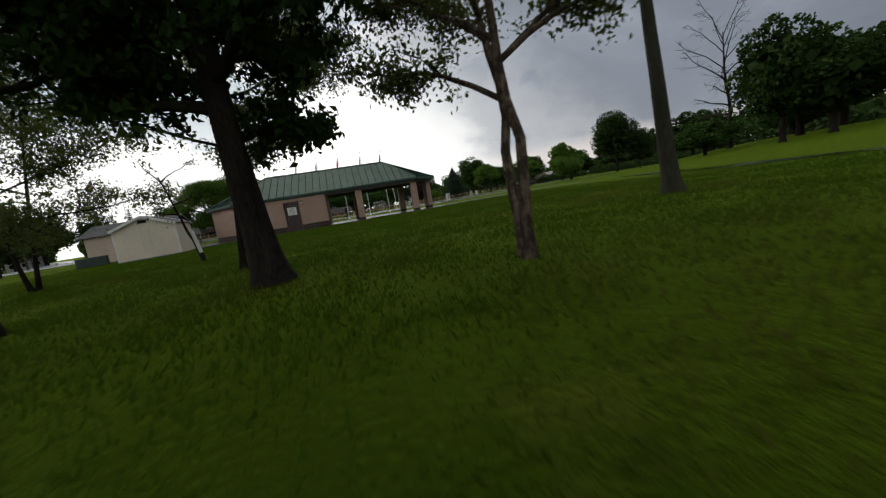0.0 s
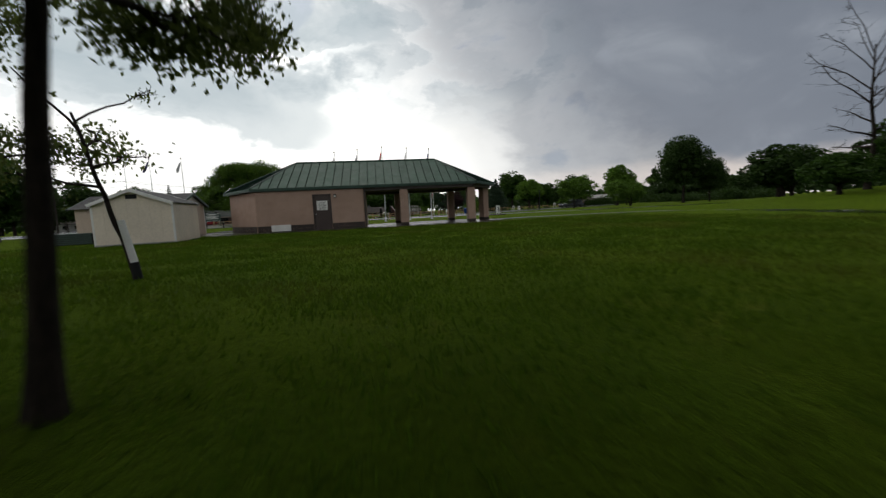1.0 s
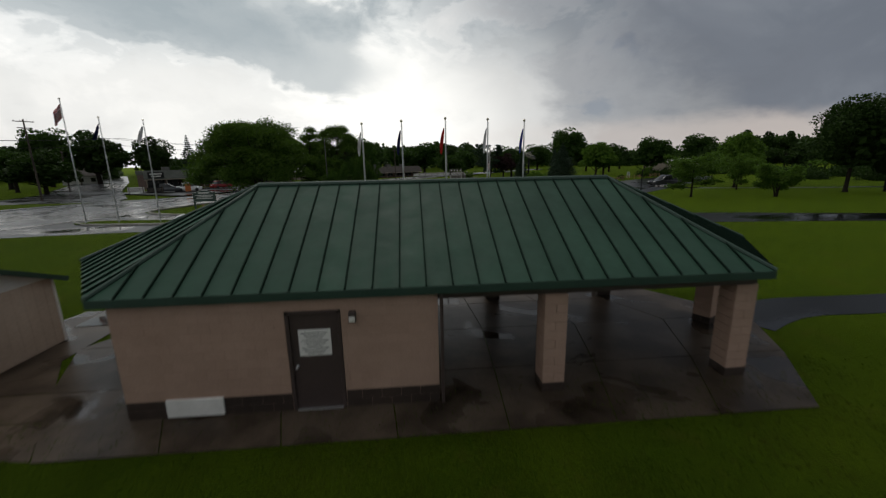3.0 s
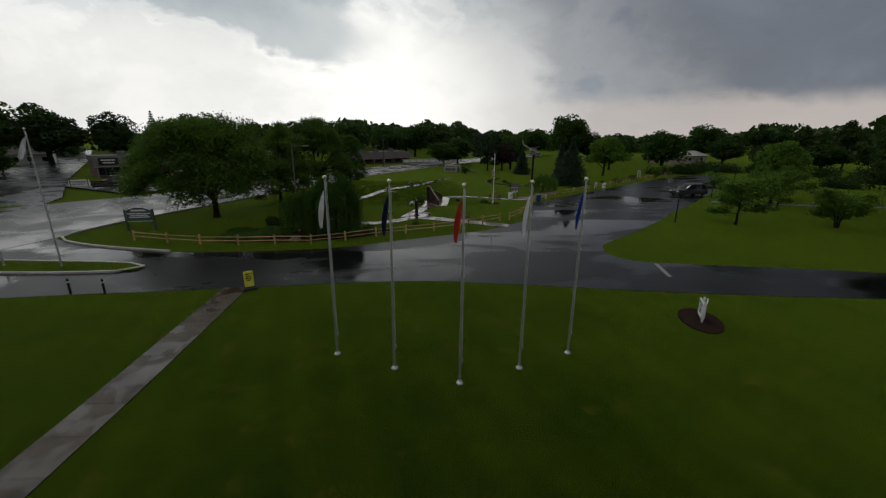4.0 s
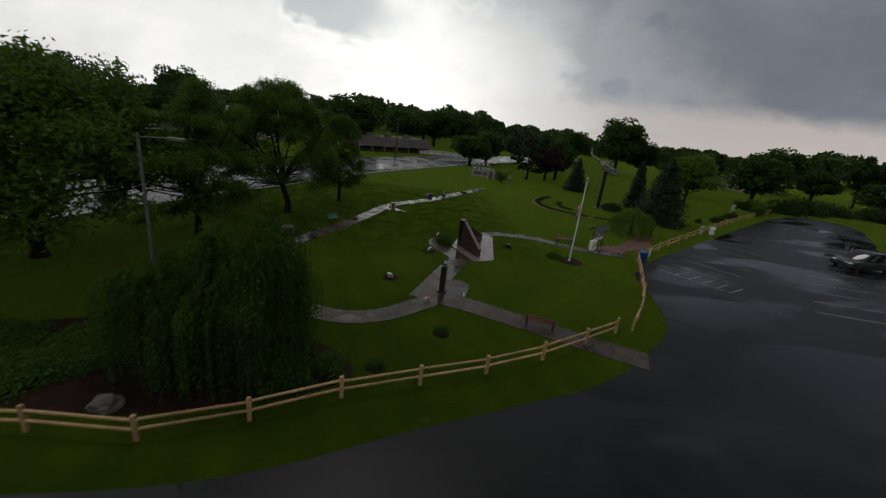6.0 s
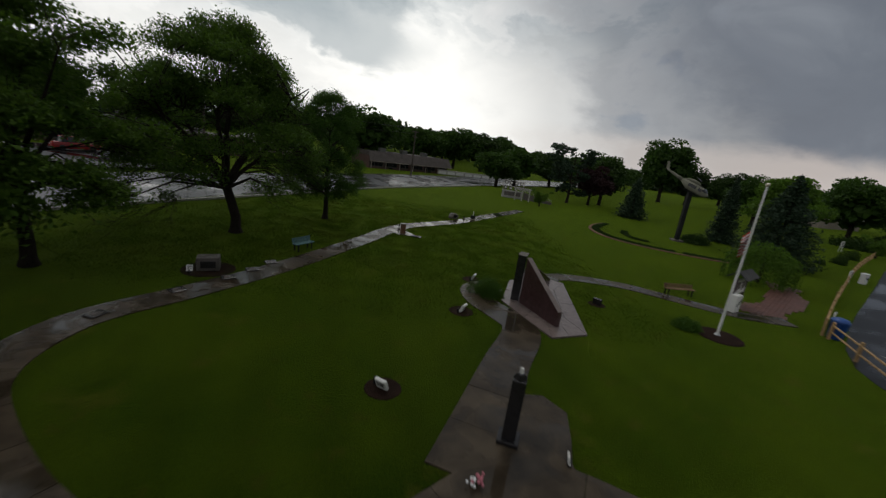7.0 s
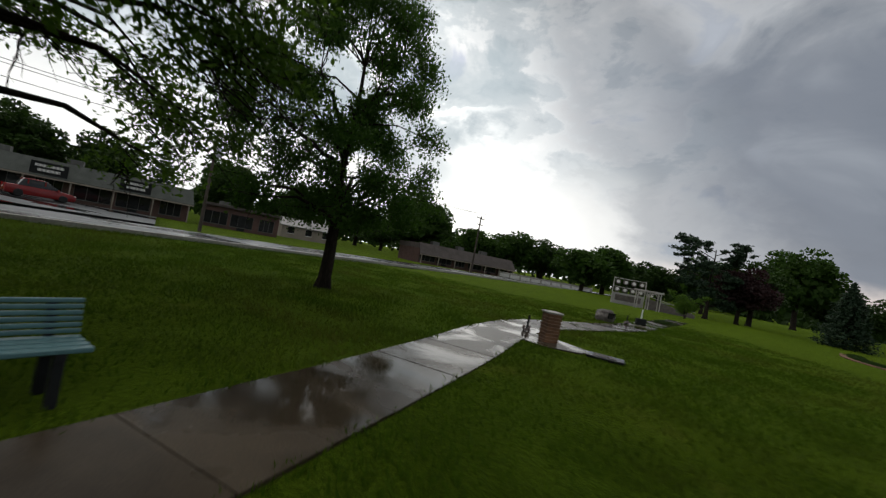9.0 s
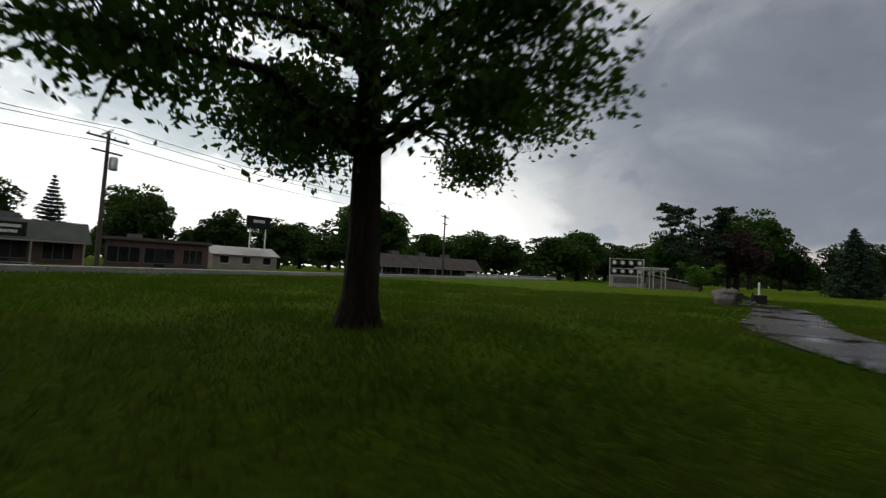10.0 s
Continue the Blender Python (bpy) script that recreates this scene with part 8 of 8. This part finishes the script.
# ---- across the road ----
def shop(x, y, rz, L, D, H, wall, roofm, label, bays=5, mansard=True, sign=True):
    """A low row: dark shop windows between brick piers, under a deep sloping roof front or a flat fascia."""
    s = thing("shop_building", label, "building", x, y, 0, rz, "shops")
    part("wall", boxm(0, L, 0, D, 0, H), wall, s)
    if mansard:
        bm = bm_new()
        slab3(bm, [(-0.5, -1.25, H - 1.0), (L + 0.5, -1.25, H - 1.0), (L + 0.2, 0.2, H + 1.0), (-0.2, 0.2, H + 1.0)], 0.08)
        part("roof_front", bm, roofm, s)
        part("roof", boxm(-0.2, L + 0.2, 0.15, D, H, H + 0.95), roofm, s)
        part("eave_board", boxm(-0.5, L + 0.5, -1.28, -1.2, H - 1.16, H - 0.98), "tan_wall", s)
        for k in range(bays + 1):
            part("canopy_post", boxm(L * k / bays - 0.07, L * k / bays + 0.07, -1.15, -1.01, 0, H - 1.1, 0.01), "tan_wall", s)
    else:
        part("roof", boxm(-0.25, L + 0.25, -0.5, D + 0.2, H, H + 0.35, 0.03), roofm, s)
    w = L / bays
    for i in range(bays):
        win = new("window")
        win.parent = s
        win.matrix_local = pose(w * (i + 0.5), 0, 0)
        wide = 0.30 if i % 3 == 2 else 0.44
        part("pane", boxm(-w * wide, w * wide, -0.03, 0.0, 0.55, 2.25), "glass", win)
        for k in range(4):
            xx = -w * wide + 2 * w * wide * k / 3
            part("frame", boxm(xx - 0.03, xx + 0.03, -0.06, 0.0, 0.5, 2.3, 0.008), "weathered", win)
        part("sill", boxm(-w * wide - 0.05, w * wide + 0.05, -0.12, 0.0, 0.45, 0.55, 0.01), "weathered", win)
        if i % 3 == 1:
            part("door_leaf", boxm(-0.5, 0.5, -0.075, -0.035, 0.05, 2.2, 0.01), "dark_metal", win)
    if sign:
        for i in range(0, bays, 2):
            sg = part("sign_board", boxm(w * (i + 0.1), w * (i + 0.9), -1.2, -0.98, H - 0.75, H + 0.65, 0.02), "dark_metal", s, "dark shop sign with pale print")
            bm = bm_new()
            bars(bm, w * (i + 0.16), w * (i + 0.84), H - 0.55, H + 0.5, 2, -1.2, 0.015, (0.1, 0.3))
            part("lettering", bm, "stone_pale", sg)
    for k in range(3 if mansard else 1):
        u = L * (0.18 + 0.27 * k)
        part("roof_unit", boxm(u, u + 1.5, D * 0.3, D * 0.3 + 1.2, H + 0.9 * mansard, H + 0.9 * mansard + 0.9, 0.04), "weathered", s)
    return s


shop(-59.0, 90.8, 42, 23.6, 9, 3.4, "brick_far", "mansard", "long low red brick shop row with mansard roof and signs", 6)
shop(-40.0, 107.5, 36, 10.0, 8, 3.0, "brick_far", "brown_roof", "small dark brick shop with a flat roof", 3, False, False)
shop(-12, 127.5, 36, 22, 9, 2.7, "brick_far", "brown_roof", "long low dark-roofed brick house beyond the road", 6, True, False)


def house(x, y, rz, L, D, H, R_, wall, roofm, label):
    s = thing("house", label, "house", x, y, 0, rz, "houses")
    bm = bm_new()
    box(bm, -L / 2, L / 2, -D / 2, D / 2, 0, H)
    part("wall", bm, wall, s)
    bm = bm_new()
    slab3(bm, [(-L / 2 - 0.4, -D / 2 - 0.4, H - 0.1), (L / 2 + 0.4, -D / 2 - 0.4, H - 0.1), (L / 2 + 0.4, 0, R_), (-L / 2 - 0.4, 0, R_)], 0.12)
    slab3(bm, [(L / 2 + 0.4, D / 2 + 0.4, H - 0.1), (-L / 2 - 0.4, D / 2 + 0.4, H - 0.1), (-L / 2 - 0.4, 0, R_), (L / 2 + 0.4, 0, R_)], 0.12)
    part("roof", bm, roofm, s)
    bm = bm_new()
    for sx in (-1, 1):
        a = [bm.verts.new((sx * L / 2, -D / 2, H)), bm.verts.new((sx * L / 2, D / 2, H)), bm.verts.new((sx * L / 2, 0, R_ - 0.1))]
        bm.faces.new(a if sx > 0 else a[::-1])
    part("gable", bm, wall, s)
    for k in range(3):
        xx = -L / 2 + L * (k + 0.5) / 3
        win = part("window", boxm(xx - 0.6, xx + 0.6, -D / 2 - 0.03, -D / 2, 0.9, 2.1), "glass", s)
        part("frame", boxm(xx - 0.7, xx + 0.7, -D / 2 - 0.05, -D / 2 - 0.0, 2.1, 2.2), "white", win)
        part("sill", boxm(xx - 0.7, xx + 0.7, -D / 2 - 0.1, -D / 2, 0.82, 0.9), "white", win)
    part("chimney", boxm(L * 0.2, L * 0.2 + 0.6, 0.2, 0.8, R_ - 0.8, R_ + 0.7, 0.02), "brick_far", s)


house(-37, 133, 40, 10, 8, 2.3, 3.7, "tan_wall", "pale_roof", "low white house with a pale roof beyond the shops")
house(-104, 132, 30, 9, 7, 2.8, 5.0, "white", "brown_roof", "white house far up the side street")
house(97, 131, 20, 18, 9, 2.6, 4.0, "tan_wall", "pale_roof", "long low tan building with a pale roof among trees")
br = thing("low_parapet", "long low pale concrete parapet beyond the road", "wall", 12, 141, 0, 18)
part("wall", boxm(-9, 13, -0.3, 0.3, 0, 1.0, 0.05), "kerb", br)
for k in range(9):
    part("panel", boxm(-8.8 + 2.4 * k, -6.8 + 2.4 * k, -0.34, -0.3, 0.15, 0.8, 0.02), "stone_pale", br)
part("coping", boxm(-9.1, 13.1, -0.38, 0.38, 1.0, 1.12, 0.03), "kerb", br)


def utility_pole(x, y, H, rz, label, can=True):
    p = thing("utility_pole", label, "utility pole", x, y, 0, rz, "utility poles")
    part("pole", cylm((0, 0, 0), (0, 0, H), 0.16, 0.10, 12), "pole_wood", p)
    for z in (H - 0.35, H - 1.3):
        part("cross_arm", boxm(-1.25 if z > H - 1 else -0.9, 1.25 if z > H - 1 else 0.9, -0.06, 0.06, z - 0.06, z + 0.06, 0.01), "pole_wood", p)
    for k in range(4):
        part("insulator", cylm((-1.1 + 0.73 * k, 0, H - 0.29), (-1.1 + 0.73 * k, 0, H - 0.12), 0.04, 0.03, 8), "stone", p)
    if can:
        bm = bm_new()
        lathe(bm, [(0.0, 0), (0.24, 0.02), (0.26, 0.1), (0.26, 0.85), (0.2, 0.95), (0.0, 0.98)], 16, (0.42, 0, H - 2.5))
        part("transformer", bm, "steel", p, "grey transformer can", True)


UP = [(-27.0, 90.2, 9.6, True), (-56.7, 61.2, 12.8, False), (-60, 36, 9.5, True), (-2, 116, 9.0, False), (-72, 86, 9, False), (-100, 126, 9, False)]
for x, y, H, can in UP:
    utility_pole(x, y, H, 62 if x != -72 else -40, "weathered wooden utility pole with cross-arms" + (" and a transformer" if can else ""), can)


def wire(a, b, sag, label="black overhead wire slung between poles"):
    A, B = np.array(a, float), np.array(b, float)
    t = np.linspace(0, 1, 14)[:, None]
    P = A + (B - A) * t
    P[:, 2] -= sag * 4 * t[:, 0] * (1 - t[:, 0])
    me = tubes_mesh("overhead_wire", [(P, np.full(14, 0.022))], 4)
    tagged(mesh_ob("overhead_wire", me, "rubber"), label, "wire", "overhead wires")


chain = [(-60, 36, 9.4), (-44.5, 62, 9.4), (-27, 90.2, 9.5), (-2, 116, 8.9)]
for a, b in zip(chain, chain[1:]):
    for dz, dxx in ((0.0, -0.9), (0.0, 0.9), (-1.0, 0.0)):
        wire((a[0] + dxx, a[1], a[2] + dz), (b[0] + dxx, b[1], b[2] + dz), 0.8)
wire((-60, 36, 9.2), (-110, 20, 9.2), 1.2)
ts = thing("tall_sign", "tall dark shop sign on two pale posts", "sign", -34.6, 134.1, 0, 38)
for sx in (-1.3, 1.3):
    part("post", cylm((sx, 0, 0), (sx, 0, 9.3), 0.13, 0.11, 12), "white", ts)
part("cross_bar", cylm((-1.3, 0, 3.6), (1.3, 0, 3.6), 0.06, sides=8), "white", ts)
bdx = part("board", boxm(-2.0, 2.0, -0.25, 0.25, 7.3, 9.5, 0.05), "dark_metal", ts)
bm = bm_new()
bars(bm, -1.2, 1.2, 8.1, 9.1, 1, -0.25, 0.02, (0.2,))
part("lettering", bm, "stone_pale", bdx)
# roadside signs and a low display across the road
for x, y, rz, label in ((-50.5, 74, 30, "white roadside sign on posts across the road"), (-46, 72.5, 40, "dark roadside board across the road")):
    s_ = thing("roadside_sign", label, "sign", x, y, 0, rz, "roadside signs")
    part("panel", boxm(-1.3, 1.3, -0.06, 0.06, 0.5, 1.5, 0.02), "white" if "white" in label else "dark_metal", s_)
    for sx in (-1.1, 1.1):
        part("post", boxm(sx - 0.07, sx + 0.07, -0.07, 0.07, 0, 1.7, 0.01), "pole_wood", s_)
    bm = bm_new()
    bars(bm, -1.1, 1.1, 0.65, 1.35, 3, -0.062)
    part("lettering", bm, "stone", s_)
od = thing("orange_barrier", "orange traffic barrier panel across the road", "barrier", -41.5, 75.2, 0, 40)
part("panel", boxm(-0.5, 0.5, -0.04, 0.04, 0.4, 1.9, 0.02), "orange", od)
for sx in (-0.4, 0.4):
    part("foot", boxm(sx - 0.05, sx + 0.05, -0.3, 0.3, 0, 0.4, 0.01), "dark_metal", od)


# ---- grass blades where the flight is low ----
def tufts(name, x0, x1, y0, y1, n, seed, h=0.06, keep_off=()):
    rs = np.random.RandomState(seed)
    P = np.stack([rs.uniform(x0, x1, n), rs.uniform(y0, y1, n)], 1)
    lump = np.array([noise.noise(Vector((p[0] * 0.9, p[1] * 0.9, seed))) for p in P])
    ok = lump > rs.uniform(-0.95, 0.35, n)
    # thin out towards the borders of the stretch
    rim = np.minimum.reduce([P[:, 0] - x0, x1 - P[:, 0], P[:, 1] - y0, y1 - P[:, 1]])
    ok &= rim > rs.uniform(0, 1, n) ** 1.5 * 6.0
    for line, w in keep_off:
        L = resample(line, 0.3)[:, :2]
        near_ = np.zeros(n, bool)
        for q in L:
            near_ |= ((P - q) ** 2).sum(1) < w * w
        ok &= ~near_
    P, lump = P[ok], lump[ok]
    n = len(P)
    a = rs.uniform(0, 2 * np.pi, n)
    lean = rs.normal(0, 0.5, (n, 2))
    hh = h * rs.uniform(0.5, 1.3, n) * (1 + 0.5 * lump)
    wd = rs.uniform(0.006, 0.015, n)
    u = np.stack([np.cos(a), np.sin(a), np.zeros(n)], 1) * wd[:, None]
    foot = np.c_[P, [elev(*p) for p in P]]
    tip = foot + np.c_[lean * hh[:, None], hh]
    V = np.stack([foot - u, foot + u, tip], 1).reshape(-1, 3)
    me = quads_mesh(name, V, np.arange(3 * n).reshape(-1, 3))
    me.materials.append(M["blade"])
    return tagged(mesh_ob(name, me, None), "short wet grass blades of the mown lawn", "grass", kind="stuff")


tufts("grass", -13, 21, -36, 1, 440000, 3)
path_line = [(-6.2, 51.2), (-5.1, 53.3), (-4.3, 55.0), (-3.25, 57.6), (-2.15, 60.6), (-1.45, 62.6), (-0.65, 65.1), (0.5, 67.4), (2.5, 69.6), (4.9, 72.3)]
tufts("grass", -16, 13, 51, 80, 400000, 4, keep_off=[(path_line, 0.54), ([(0.0, 65.2), (0.8, 64.6)], 0.7)])
